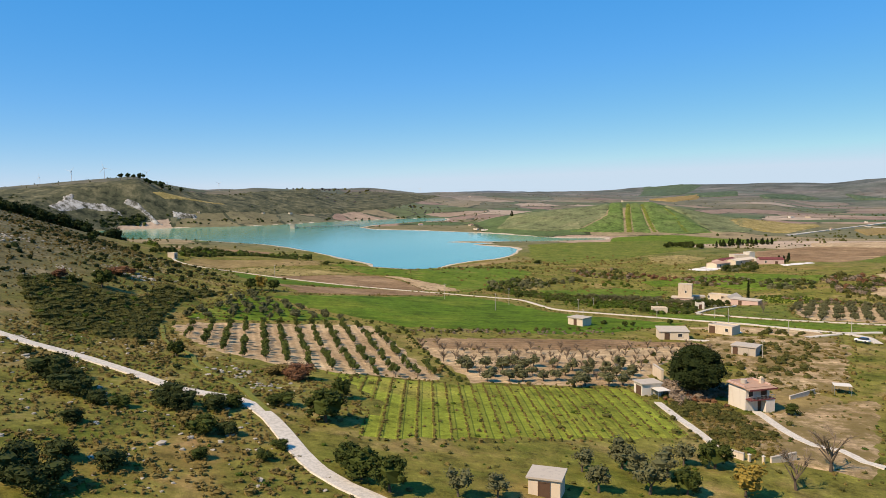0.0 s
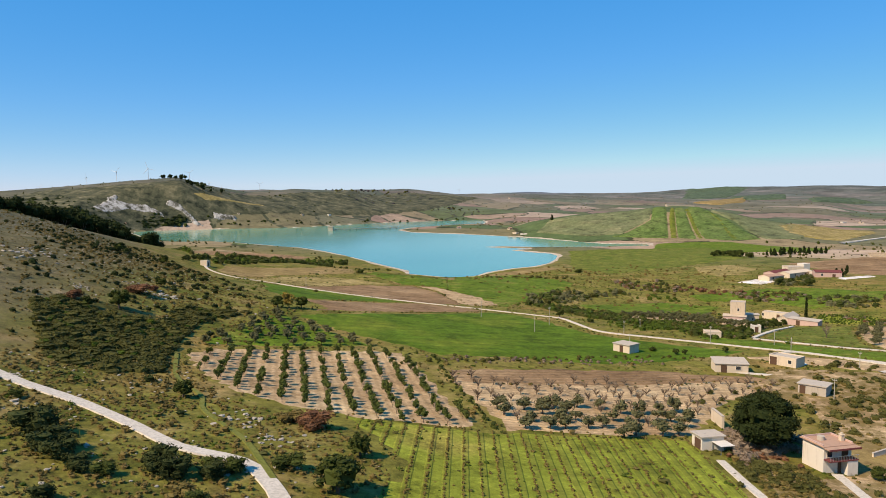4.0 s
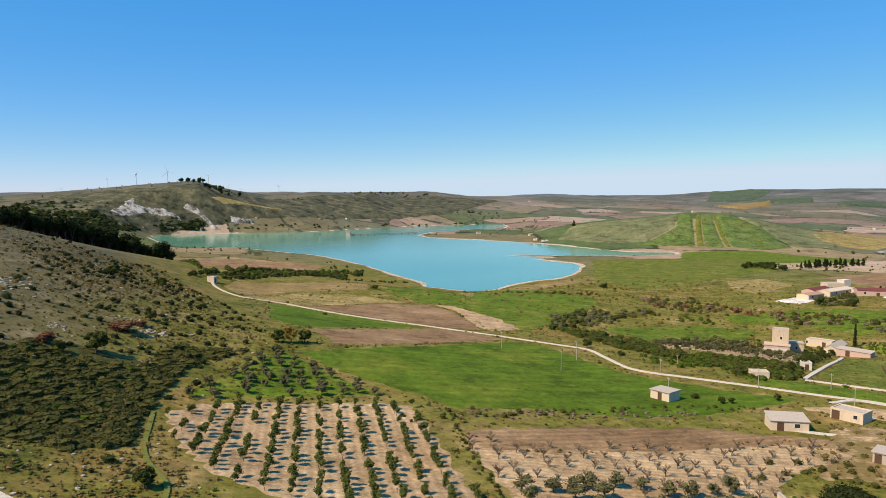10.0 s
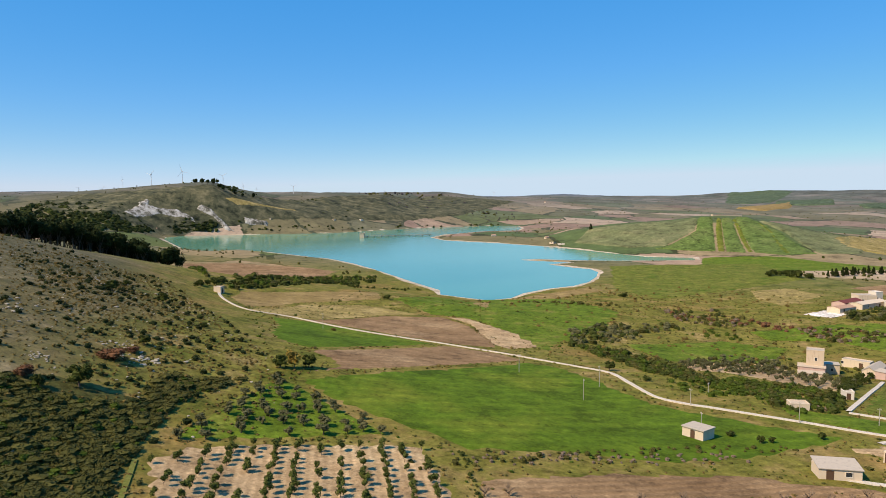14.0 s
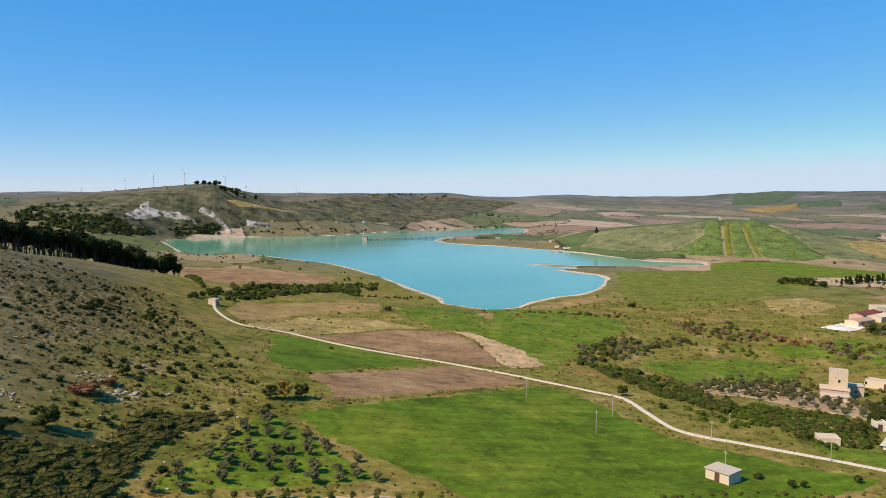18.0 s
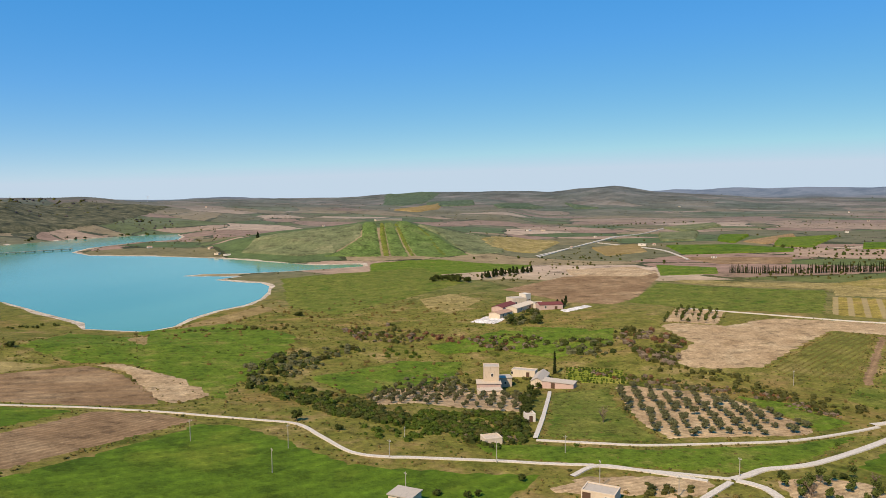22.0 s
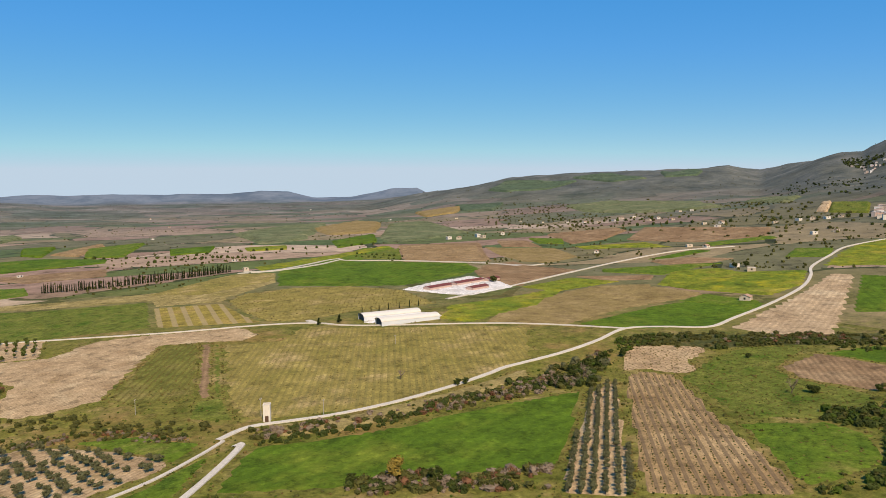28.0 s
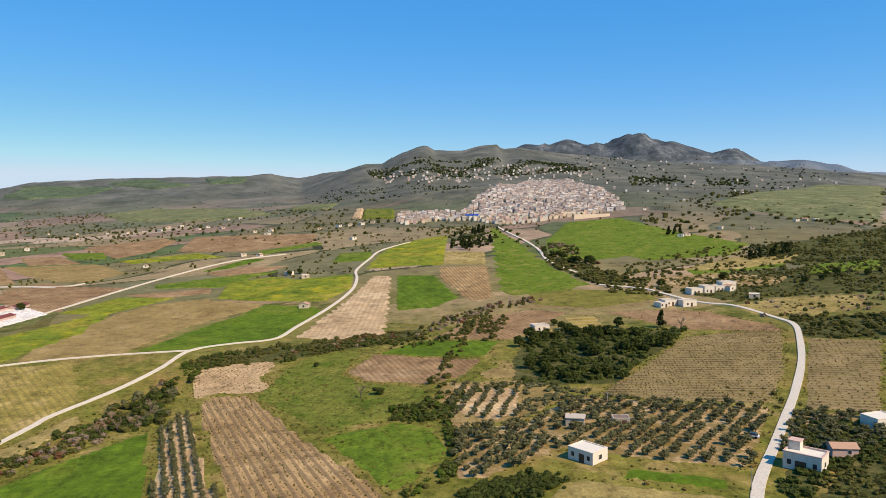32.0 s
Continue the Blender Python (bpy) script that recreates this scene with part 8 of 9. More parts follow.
    part("chimney", bm, CREAM, root)
    bm = bmesh.new()
    limb(bm, (-1.0, 0.5, h + 0.2), (-1.0, 0.5, h + 1.0), 0.7, 0.7, 12)
    part("water_tank", bm, ROOFGREY, root)
    root.matrix_world = root.matrix_world @ Matrix.Diagonal((0.86, 0.86, 0.86, 1))
    return root


CARPAINT = plain("white car paint", (0.7, 0.7, 0.7), 0.3, 0.0, 0.03)
TYRE = plain("tyre rubber", (0.03, 0.03, 0.03), 0.9)


def car(x, y, angle):
    root = new("car")
    bm = bmesh.new()
    box(bm, -2.0, -0.85, 0.35, 2.0, 0.85, 0.85)
    bmesh.ops.bevel(bm, geom=bm.edges[:], offset=0.12, segments=2, affect="EDGES")
    part("body", bm, CARPAINT, root)
    bm = bmesh.new()
    v = [bm.verts.new(p) for p in ((-1.6, -0.78, 0.85), (1.0, -0.78, 0.85), (1.0, 0.78, 0.85), (-1.6, 0.78, 0.85), (-1.2, -0.65, 1.4), (0.4, -0.65, 1.4), (0.4, 0.65, 1.4), (-1.2, 0.65, 1.4))]
    for f in ((4, 5, 6, 7), (0, 1, 5, 4), (1, 2, 6, 5), (2, 3, 7, 6), (3, 0, 4, 7)):
        bm.faces.new([v[k] for k in f])
    part("cabin", bm, GLASS, root)
    for cx in (-1.25, 1.25):
        for cy in (-0.8, 0.8):
            bm = bmesh.new()
            limb(bm, (cx, cy - 0.1, 0.32), (cx, cy + 0.1, 0.32), 0.32, 0.32, 12)
            part("wheel", bm, TYRE, root)
    root.matrix_world = pose(x, y, ground_z(x, y) + 0.3, 0, 0, angle)
    return tagged(root, "small white car parked beside a track", "car")


def jetty(a, b):
    """The intake tower in the lake and the causeway that leads to it."""
    a, b = Vector((*a, LAKE_Z)), Vector((*b, LAKE_Z))
    root = new("intake_tower")
    bm = bmesh.new()
    box(bm, -4, -4, -4, 4, 4, 7)
    part("shaft", bm, CONCRETE, root)
    bm = bmesh.new()
    box(bm, -4.8, -4.8, 7, 4.8, 4.8, 7.8)
    part("roof", bm, ROOFGREY, root)
    root.matrix_world = Matrix.Translation(a)
    tagged(root, "square concrete intake tower standing in the lake", "tower")
    way = b - a
    root = new("causeway")
    bm = bmesh.new()
    box(bm, 4, -1.5, 1.4, way.length, 1.5, 2.4)
    part("deck", bm, CONCRETE, root)
    for k in range(10):
        bm = bmesh.new()
        box(bm, 10 + k * (way.length - 14) / 9 - 0.6, -1.2, -4, 10 + k * (way.length - 14) / 9 + 0.6, 1.2, 1.4)
        part("pier", bm, CONCRETE, root)
    root.matrix_world = Matrix.Translation(a) @ Matrix.Rotation(math.atan2(way.y, way.x), 4, "Z")
    return tagged(root, "long low concrete causeway to the intake tower", "causeway")




# ---- buildings ----
building("shed", "small flat-roofed concrete shed standing in a green field", 48.8, 226.9, -47, 5.6, 4.8, 2.4, "slab", CREAM, ROOFGREY, [(0, 0, 0, 0.9, 2.0, "door")], category="shed")
building("hut", "small pale hut with a flat roof beside a vineyard", 43.6, 139.6, -77, 3.2, 4.2, 2.4, "slab", WHITE, ROOFGREY, [(0, 0.3, 0, 1.6, 1.9, "door")], category="hut")
building("shed", "low concrete shed among olive trees", 13.9, 81.9, -20, 3.7, 3.4, 2.2, "slab", CREAM, ROOFGREY, [(0, 0, 0, 1.2, 1.8, "door")], category="shed")
building("hut", "long low hut with grey roof panels in the fallow fields", 70.8, 204.5, -6, 8.2, 5, 2.3, "shed", CREAM, ROOFGREY, [(0, -2, 0, 1.2, 1.9, "door"), (0, 1.6, 0.9, 1.2, 0.9, "window")], 0.7, category="hut")
building("hut", "square flat-roofed hut with a dark doorway", 89.5, 213.2, -49, 7.4, 5, 2.4, "flat", CREAM, ROOFGREY, [(0, -2.5, 0, 1.6, 2.1, "door"), (0, 2, 1.0, 0.9, 0.9, "window")], category="hut")
building("hut", "flat-roofed concrete hut with a water tank on top", 82.6, 182.8, -40, 6, 4.8, 2.4, "slab", CONCRETE, ROOFGREY, [(0, -2, 0, 1.0, 2.0, "door"), (3, 0, 1.0, 1.0, 0.9, "window")], category="hut")
building("garden_wall", "fragment of a pale plastered wall beside the pine", 50.9, 155.8, -88, 5.5, 0.5, 2.3, "slab", CREAM, ROOFGREY, (), 1, 0.02, category="wall")
building("transformer_tower", "narrow white transformer tower beside the road", 221.1, 228.7, -66, 2.4, 2.4, 5.6, "flat", WHITE, ROOFGREY, [(0, 0, 0, 0.9, 1.9, "door")], category="tower")
building("white_house", "white flat-roofed bungalow with a terrace among olive trees", 190.8, 16.6, -156, 8.0, 6.5, 3.1, "flat", WHITE, WHITEROOF, [(0, -2.4, 1.0, 1.0, 1.2, "window"), (0, 0.4, 0, 1.4, 2.1, "door"), (0, 2.6, 1.0, 1.0, 1.2, "window"), (1, 0, 1.0, 1.2, 1.2, "window")])
building("villa", "two-level white villa with reddish parapet and roof terrace", 165.7, -31.0, -150, 9.0, 6.5, 3.9, "flat", WHITE, WHITEROOF, [(0, -3.0, 1.2, 1.0, 1.3, "window"), (0, -0.3, 0, 2.4, 2.3, "door"), (0, 3.0, 1.2, 1.0, 1.3, "window"), (1, 0, 1.2, 1.1, 1.3, "window")])
villa_top(165.7, -31.0, -150, 9.0, 6.5, 3.9)
building("annex", "low annex with a red tiled roof beside the villa", 169.1, -46.3, -114, 6.5, 4.5, 2.4, "gable", PINK, TILE, [(0, 1, 0.9, 0.9, 1.0, "window")], 0.9)
building("hut", "grey stone hut with a pale slab roof in a grove", 218.6, 5.3, -121, 5.6, 4.4, 2.6, "slab", CONCRETE, ROOFGREY, [(0, 0, 0, 1.2, 2.0, "door")], category="hut")
building("ruin", "half-ruined stone hut in an olive grove", 213.1, -7.1, -113, 5.0, 4.0, 2.4, "flat", CONCRETE, DARKROOF, [(0, 0.8, 0, 1.2, 1.9, "door")], category="hut")
building("house", "long pale house with a flat roof by the lane", 181.6, -73.5, -91, 8, 6, 3.2, "flat", WHITE, WHITEROOF, [(0, 0, 1, 1.0, 1.2, "window")])
building("farmhouse", "pale flat-roofed farmhouse beside the lane", 390.3, -148.9, -93, 8, 7, 3.2, "flat", WHITE, ROOFGREY, [(0, -1.5, 0.9, 1.0, 1.2, "window"), (0, 1.2, 0, 1.0, 2.0, "door")])
building("farmhouse", "pale flat-roofed farmhouse beside the lane", 384.0, -157.3, -93, 9, 7, 3.4, "flat", WHITE, ROOFGREY, [(0, -1.5, 0.9, 1.0, 1.2, "window"), (0, 1.2, 0, 1.0, 2.0, "door")])
building("farmhouse", "pale flat-roofed farmhouse beside the lane", 412.7, -184.1, -94, 8, 7, 3.5, "flat", WHITE, ROOFGREY, [(0, -1.5, 0.9, 1.0, 1.2, "window"), (0, 1.2, 0, 1.0, 2.0, "door")])
building("farmhouse", "pale flat-roofed farmhouse beside the lane", 412.0, -193.0, -95, 7, 7, 4.5, "flat", WHITE, ROOFGREY, [(0, -1.5, 0.9, 1.0, 1.2, "window"), (0, 1.2, 0, 1.0, 2.0, "door")])
building("farmhouse", "pale flat-roofed farmhouse beside the lane", 415.0, -210.7, -96, 10, 7, 5.0, "flat", WHITE, ROOFGREY, [(0, -1.5, 0.9, 1.0, 1.2, "window"), (0, 1.2, 0, 1.0, 2.0, "door")])
building("farmhouse", "pale flat-roofed farmhouse beside the lane", 413.0, -202.5, -96, 7, 7, 3.4, "flat", WHITE, ROOFGREY, [(0, -1.5, 0.9, 1.0, 1.2, "window"), (0, 1.2, 0, 1.0, 2.0, "door")])
building("farmhouse", "pale flat-roofed farmhouse beside the lane", 387.7, -142.4, -92, 5, 7, 2.6, "flat", WHITE, ROOFGREY, [(0, -1.5, 0.9, 1.0, 1.2, "window"), (0, 1.2, 0, 1.0, 2.0, "door")])
building("farmhouse", "pale flat-roofed farmhouse beside the lane", 361.1, -51.0, -95, 8, 7, 3.0, "flat", WHITE, ROOFGREY, [(0, -1.5, 0.9, 1.0, 1.2, "window"), (0, 1.2, 0, 1.0, 2.0, "door")])
building("stone_tower", "square old tower of pale tufa stone on a farm", 124.8, 343.1, -23, 6.2, 6.2, 10.0, "flat", STONE, ROOFGREY, [(0, 0.3, 6.2, 0.8, 1.2, "window")], category="tower")
building("farm_wing", "low pinkish stone wing at the foot of the tower", 122.4, 340.3, -23, 9.5, 6.5, 3.8, "slab", PINK, STONE, [(0, -3, 1.4, 0.8, 1.0, "window")])
building("stone_terrace", "broad low stone terrace in front of the tower", 119.1, 332.2, -12, 9, 4.5, 2.0, "slab", CREAM, STONE, ())
building("farmhouse", "small pale stone house beside the tower", 132.9, 347.6, -14, 5.5, 5, 4.0, "slab", STONE, ROOFGREY, [(0, 0, 1.5, 0.8, 1.0, "window")])
building("farmhouse", "long cream farm building with a flat roof", 148.0, 357.9, -43, 10.5, 4.5, 2.8, "flat", CREAM, ROOFGREY, [(0, -5, 1, 0.9, 1.1, "window"), (0, 2, 0, 1.2, 2.1, "door")])
building("farm_barn", "long barn with a weathered grey pitched roof", 146.6, 341.7, 50, 15, 5, 2.8, "gable", CREAM, ROOFGREY, [(1, 0, 0.5, 1.4, 2, "door")], 1.5)
building("brick_shed", "low brown brick shed beside the lane", 148.3, 329.3, -50, 13, 4, 2.4, "shed", PINK, ROOFGREY, [(0, -2, 0, 1.4, 1.9, "door")], 0.5, category="shed")
building("hut", "tiny white hut at the edge of the lane", 106.5, 277.1, -10, 3, 3, 2.4, "flat", WHITE, ROOFGREY, [(0, 0, 0, 0.9, 1.9, "door")], category="hut")
building("ruin", "low broken walls of pale stone near the track", 84.7, 258.8, -5, 5, 4, 1.8, "flat", CREAM, STONE, (), category="ruin")
building("hut", "stone hut at the end of the valley track", -146.1, 421.4, 83, 4, 4, 3.0, "flat", CREAM, ROOFGREY, [(0, 0, 0, 1.0, 2.0, "door")], category="hut")
building("farm_building", "tall white main house of the farm", 228.2, 520.0, 3, 11.0, 9, 4.7, "flat", CREAM, ROOFGREY, [(0, -2.8, 1.0, 1.2, 1.4, "window"), (0, 2.2, 0, 1.6, 2.0, "door")], 0.8)
building("farm_building", "long farm building with a dark red roof", 211.6, 505.7, 41, 22.1, 8, 2.6, "gable", PINK, REDROOF, [(0, -5.5, 1.0, 1.2, 1.4, "window"), (0, 4.4, 0, 1.6, 2.0, "door")], 1.2)
building("farm_building", "long cream stable with a pale roof", 219.6, 497.3, 37, 27.6, 8, 2.9, "gable", CREAM, CREAM, [(0, -6.9, 1.0, 1.2, 1.4, "window"), (0, 5.5, 0, 1.6, 2.0, "door")], 1.2)
building("farm_building", "white farm building with arched doors", 196.9, 480.4, 32, 14.7, 8, 2.9, "gable", CREAM, TILE, [(0, -3.7, 1.0, 1.2, 1.4, "window"), (0, 2.9, 0, 1.6, 2.0, "door")], 1.0)
building("farm_building", "pink farmhouse with a red roof", 236.6, 490.1, -12, 15.6, 9, 3.2, "gable", PINK, REDROOF, [(0, -3.9, 1.0, 1.2, 1.4, "window"), (0, 3.1, 0, 1.6, 2.0, "door")], 1.2)
building("farm_building", "small white farm building", 233.6, 499.8, -14, 7.4, 8, 2.9, "flat", WHITE, ROOFGREY, [(0, -1.9, 1.0, 1.2, 1.4, "window"), (0, 1.5, 0, 1.6, 2.0, "door")], 0.8)
building("farm_building", "white tower of the farm", 239.1, 528.0, 21, 5.5, 6, 5.8, "flat", WHITE, WHITEROOF, [(0, -1.4, 1.0, 1.2, 1.4, "window"), (0, 1.1, 0, 1.6, 2.0, "door")], 0.8)
building("farm_ruin", "long low stone farm on a green hilltop", 339, 1163, 12, 46, 6, 2.6, "slab", STONE, ROOFGREY, (), category="farm")
barn_vault(404.3, 255.2, -45, 36, 9)
barn_vault(393.2, 240.0, -45, 36, 9)
building("stable", "low open stable with a dark red roof in a white yard", 527.5, 263.9, -22, 26, 7, 2.2, "gable", PINK, REDROOF, (), 1.0, category="stable", group="stables in the white yard")
building("stable", "low open stable with a dark red roof in a white yard", 553.3, 253.4, -22, 18, 7, 2.2, "gable", PINK, REDROOF, (), 1.0, category="stable", group="stables in the white yard")
building("stable", "low open stable with a dark red roof in a white yard", 568.4, 245.9, -22, 16, 7, 2.2, "gable", PINK, REDROOF, (), 1.0, category="stable", group="stables in the white yard")
building("stable", "low open stable with a dark red roof in a white yard", 580.4, 234.8, -22, 14, 7, 2.2, "gable", PINK, REDROOF, (), 1.0, category="stable", group="stables in the white yard")
building("stable", "low open stable with a dark red roof in a white yard", 531.0, 234.2, -22, 20, 7, 2.2, "gable", PINK, REDROOF, (), 1.0, category="stable", group="stables in the white yard")
building("farmhouse", "white building far off among the fields", 1009, 397, -45, 10.9, 9, 6.4, "flat", WHITE, ROOFGREY, [(f, 0, 2.2, 1.2, 1.3, "dark") for f in (0, 3)], group="buildings on the plain")
building("farmhouse", "cream building far off among the fields", 1006, 381, -8, 9.4, 9, 5.6, "gable", CREAM, TILE, [(f, 0, 2.0, 1.2, 1.3, "dark") for f in (0, 3)], group="buildings on the plain")
building("farmhouse", "pale building far off among the fields", 1044, 363, 29, 20.3, 9, 7.2, "flat", WHITE, WHITEROOF, [(f, 0, 2.5, 1.2, 1.3, "dark") for f in (0, 3)], group="buildings on the plain")
building("farmhouse", "stone building far off among the fields", 1018, 349, -24, 10.9, 9, 7.2, "flat", STONE, ROOFGREY, [(f, 0, 2.5, 1.2, 1.3, "dark") for f in (0, 3)], group="buildings on the plain")
building("farmhouse", "white building far off among the fields", 1078, 333, 13, 17.2, 9, 5.6, "gable", WHITE, TILE, [(f, 0, 2.0, 1.2, 1.3, "dark") for f in (0, 3)], group="buildings on the plain")
building("farmhouse", "cream building far off among the fields", 613, 482, -40, 7.0, 7.0, 4.8, "flat", CREAM, WHITEROOF, [(f, 0, 1.7, 1.2, 1.3, "dark") for f in (0, 3)], group="buildings on the plain")
building("farmhouse", "pale building far off among the fields", 707, 555, -3, 7.0, 7.0, 2.6, "flat", WHITE, ROOFGREY, [(f, 0, 0.9, 1.2, 1.3, "dark") for f in (0, 3)], group="buildings on the plain")
building("farmhouse", "stone building far off among the fields", 713, 545, 34, 7.0, 7.0, 2.6, "gable", STONE, TILE, [(f, 0, 0.9, 1.2, 1.3, "dark") for f in (0, 3)], group="buildings on the plain")
building("farmhouse", "white building far off among the fields", 1715, 759, -19, 7.8, 7.8, 4.0, "flat", WHITE, WHITEROOF, [(f, 0, 1.4, 1.2, 1.3, "dark") for f in (0, 3)], group="buildings on the plain")
building("farmhouse", "cream building far off among the fields", 1649, 567, 18, 10.9, 9, 4.0, "flat", CREAM, ROOFGREY, [(f, 0, 1.4, 1.2, 1.3, "dark") for f in (0, 3)], group="buildings on the plain")
building("farmhouse", "pale building far off among the fields", 1341, 238, -35, 15.6, 9, 4.0, "gable", WHITE, TILE, [(f, 0, 1.4, 1.2, 1.3, "dark") for f in (0, 3)], group="buildings on the plain")
building("farmhouse", "stone building far off among the fields", 1314, 211, 2, 18.7, 9, 4.0, "flat", STONE, WHITEROOF, [(f, 0, 1.4, 1.2, 1.3, "dark") for f in (0, 3)], group="buildings on the plain")
building("farmhouse", "white building far off among the fields", 1310, 186, 39, 23.4, 9, 4.8, "flat", WHITE, ROOFGREY, [(f, 0, 1.7, 1.2, 1.3, "dark") for f in (0, 3)], group="buildings on the plain")
building("farmhouse", "cream building far off among the fields", 1366, 175, -14, 20.3, 9, 4.8, "gable", CREAM, TILE, [(f, 0, 1.7, 1.2, 1.3, "dark") for f in (0, 3)], group="buildings on the plain")
building("farmhouse", "pale building far off among the fields", 1367, 155, 23, 18.7, 9, 5.6, "flat", WHITE, WHITEROOF, [(f, 0, 2.0, 1.2, 1.3, "dark") for f in (0, 3)], group="buildings on the plain")
building("farmhouse", "stone building far off among the fields", 1228, 123, -30, 15.6, 9, 4.0, "flat", STONE, ROOFGREY, [(f, 0, 1.4, 1.2, 1.3, "dark") for f in (0, 3)], group="buildings on the plain")
building("farmhouse", "white building far off among the fields", 1253, 110, 7, 15.6, 9, 4.8, "gable", WHITE, TILE, [(f, 0, 1.7, 1.2, 1.3, "dark") for f in (0, 3)], group="buildings on the plain")
building("farmhouse", "cream building far off among the fields", 1403, 76, 44, 15.6, 9, 4.8, "flat", CREAM, WHITEROOF, [(f, 0, 1.7, 1.2, 1.3, "dark") for f in (0, 3)], group="buildings on the plain")
building("farmhouse", "pale building far off among the fields", 1390, 53, -9, 10.9, 9, 4.8, "flat", WHITE, ROOFGREY, [(f, 0, 1.7, 1.2, 1.3, "dark") for f in (0, 3)], group="buildings on the plain")
building("farmhouse", "stone building far off among the fields", 1195, 89, 28, 10.9, 9, 4.0, "gable", STONE, TILE, [(f, 0, 1.4, 1.2, 1.3, "dark") for f in (0, 3)], group="buildings on the plain")
building("farmhouse", "white building far off among the fields", 1009, 35, -25, 12.5, 9, 6.4, "flat", WHITE, WHITEROOF, [(f, 0, 2.2, 1.2, 1.3, "dark") for f in (0, 3)], group="buildings on the plain")
building("farmhouse", "cream building far off among the fields", 807, 76, 12, 9.4, 9, 4.0, "flat", CREAM, ROOFGREY, [(f, 0, 1.4, 1.2, 1.3, "dark") for f in (0, 3)], group="buildings on the plain")
building("farmhouse", "pale building far off among the fields", 794, 60, -41, 7.8, 7.8, 3.2, "gable", WHITE, TILE, [(f, 0, 1.1, 1.2, 1.3, "dark") for f in (0, 3)], group="buildings on the plain")
building("farmhouse", "stone building far off among the fields", 617.6, 36.0, -4, 6.2, 6.2, 2.8, "flat", STONE, WHITEROOF, [(f, 0, 1.0, 1.2, 1.3, "dark") for f in (0, 3)], group="buildings on the plain")
building("farmhouse", "white building far off among the fields", 641.9, 46.2, 33, 5.5, 5.5, 2.8, "flat", WHITE, ROOFGREY, [(f, 0, 1.0, 1.2, 1.3, "dark") for f in (0, 3)], group="buildings on the plain")
building("farmhouse", "cream building far off among the fields", 494.3, 52.4, -20, 6.2, 6.2, 2.6, "gable", CREAM, TILE, [(f, 0, 0.9, 1.2, 1.3, "dark") for f in (0, 3)], group="buildings on the plain")
building("farmhouse", "pale building far off among the fields", 871, -53, 17, 9.4, 9, 4.8, "flat", WHITE, WHITEROOF, [(f, 0, 1.7, 1.2, 1.3, "dark") for f in (0, 3)], group="buildings on the plain")
building("farmhouse", "stone building far off among the fields", 889, -78, -36, 7.8, 7.8, 4.0, "flat", STONE, ROOFGREY, [(f, 0, 1.4, 1.2, 1.3, "dark") for f in (0, 3)], group="buildings on the plain")
building("farmhouse", "white building far off among the fields", 785, 169, 1, 7.8, 7.8, 3.2, "gable", WHITE, TILE, [(f, 0, 1.1, 1.2, 1.3, "dark") for f in (0, 3)], group="buildings on the plain")
building("farmhouse", "cream building far off among the fields", 1441, 331, 38, 7.0, 7.0, 4.0, "flat", CREAM, WHITEROOF, [(f, 0, 1.4, 1.2, 1.3, "dark") for f in (0, 3)], group="buildings on the plain")
building("farmhouse", "pale building far off among the fields", 2443, 1353, -15, 7.0, 7.0, 4.0, "flat", WHITE, ROOFGREY, [(f, 0, 1.4, 1.2, 1.3, "dark") for f in (0, 3)], group="buildings on the plain")
building("farmhouse", "stone building far off among the fields", 1468, 1224, 22, 7.0, 7.0, 3.2, "gable", STONE, TILE, [(f, 0, 1.1, 1.2, 1.3, "dark") for f in (0, 3)], group="buildings on the plain")
building("farmhouse", "white building far off among the fields", 1067, 951, -31, 7.0, 7.0, 3.2, "flat", WHITE, WHITEROOF, [(f, 0, 1.1, 1.2, 1.3, "dark") for f in (0, 3)], group="buildings on the plain")
building("farmhouse", "white building far off among the fields", 657, 951, -45, 17.2, 9, 4.8, "flat", WHITE, ROOFGREY, [(f, 0, 1.7, 1.2, 1.3, "dark") for f in (0, 3)], group="buildings on the plain")
building("farmhouse", "cream building far off among the fields", 675, 947, -8, 6.2, 6.2, 3.2, "gable", CREAM, TILE, [(f, 0, 1.1, 1.2, 1.3, "dark") for f in (0, 3)], group="buildings on the plain")
building("farmhouse", "pale building far off among the fields", 726, 1421, 29, 18.7, 9, 4.0, "flat", WHITE, WHITEROOF, [(f, 0, 1.4, 1.2, 1.3, "dark") for f in (0, 3)], group="buildings on the plain")
building("farmhouse", "stone building far off among the fields", 751, 1406, -24, 14.0, 9, 4.0, "flat", STONE, ROOFGREY, [(f, 0, 1.4, 1.2, 1.3, "dark") for f in (0, 3)], group="buildings on the plain")
building("farmhouse", "white building far off among the fields", 556, 980, 13, 4.7, 4.7, 4.0, "gable", WHITE, TILE, [(f, 0, 1.4, 1.2, 1.3, "dark") for f in (0, 3)], group="buildings on the plain")
building("farmhouse", "cream building far off among the fields", 369, 1765, -40, 7.8, 7.8, 3.2, "flat", CREAM, WHITEROOF, [(f, 0, 1.1, 1.2, 1.3, "dark") for f in (0, 3)], group="buildings on the plain")
building("farmhouse", "pale building far off among the fields", 577, 717, -3, 6.2, 6.2, 3.2, "flat", WHITE, ROOFGREY, [(f, 0, 1.1, 1.2, 1.3, "dark") for f in (0, 3)], group="buildings on the plain")
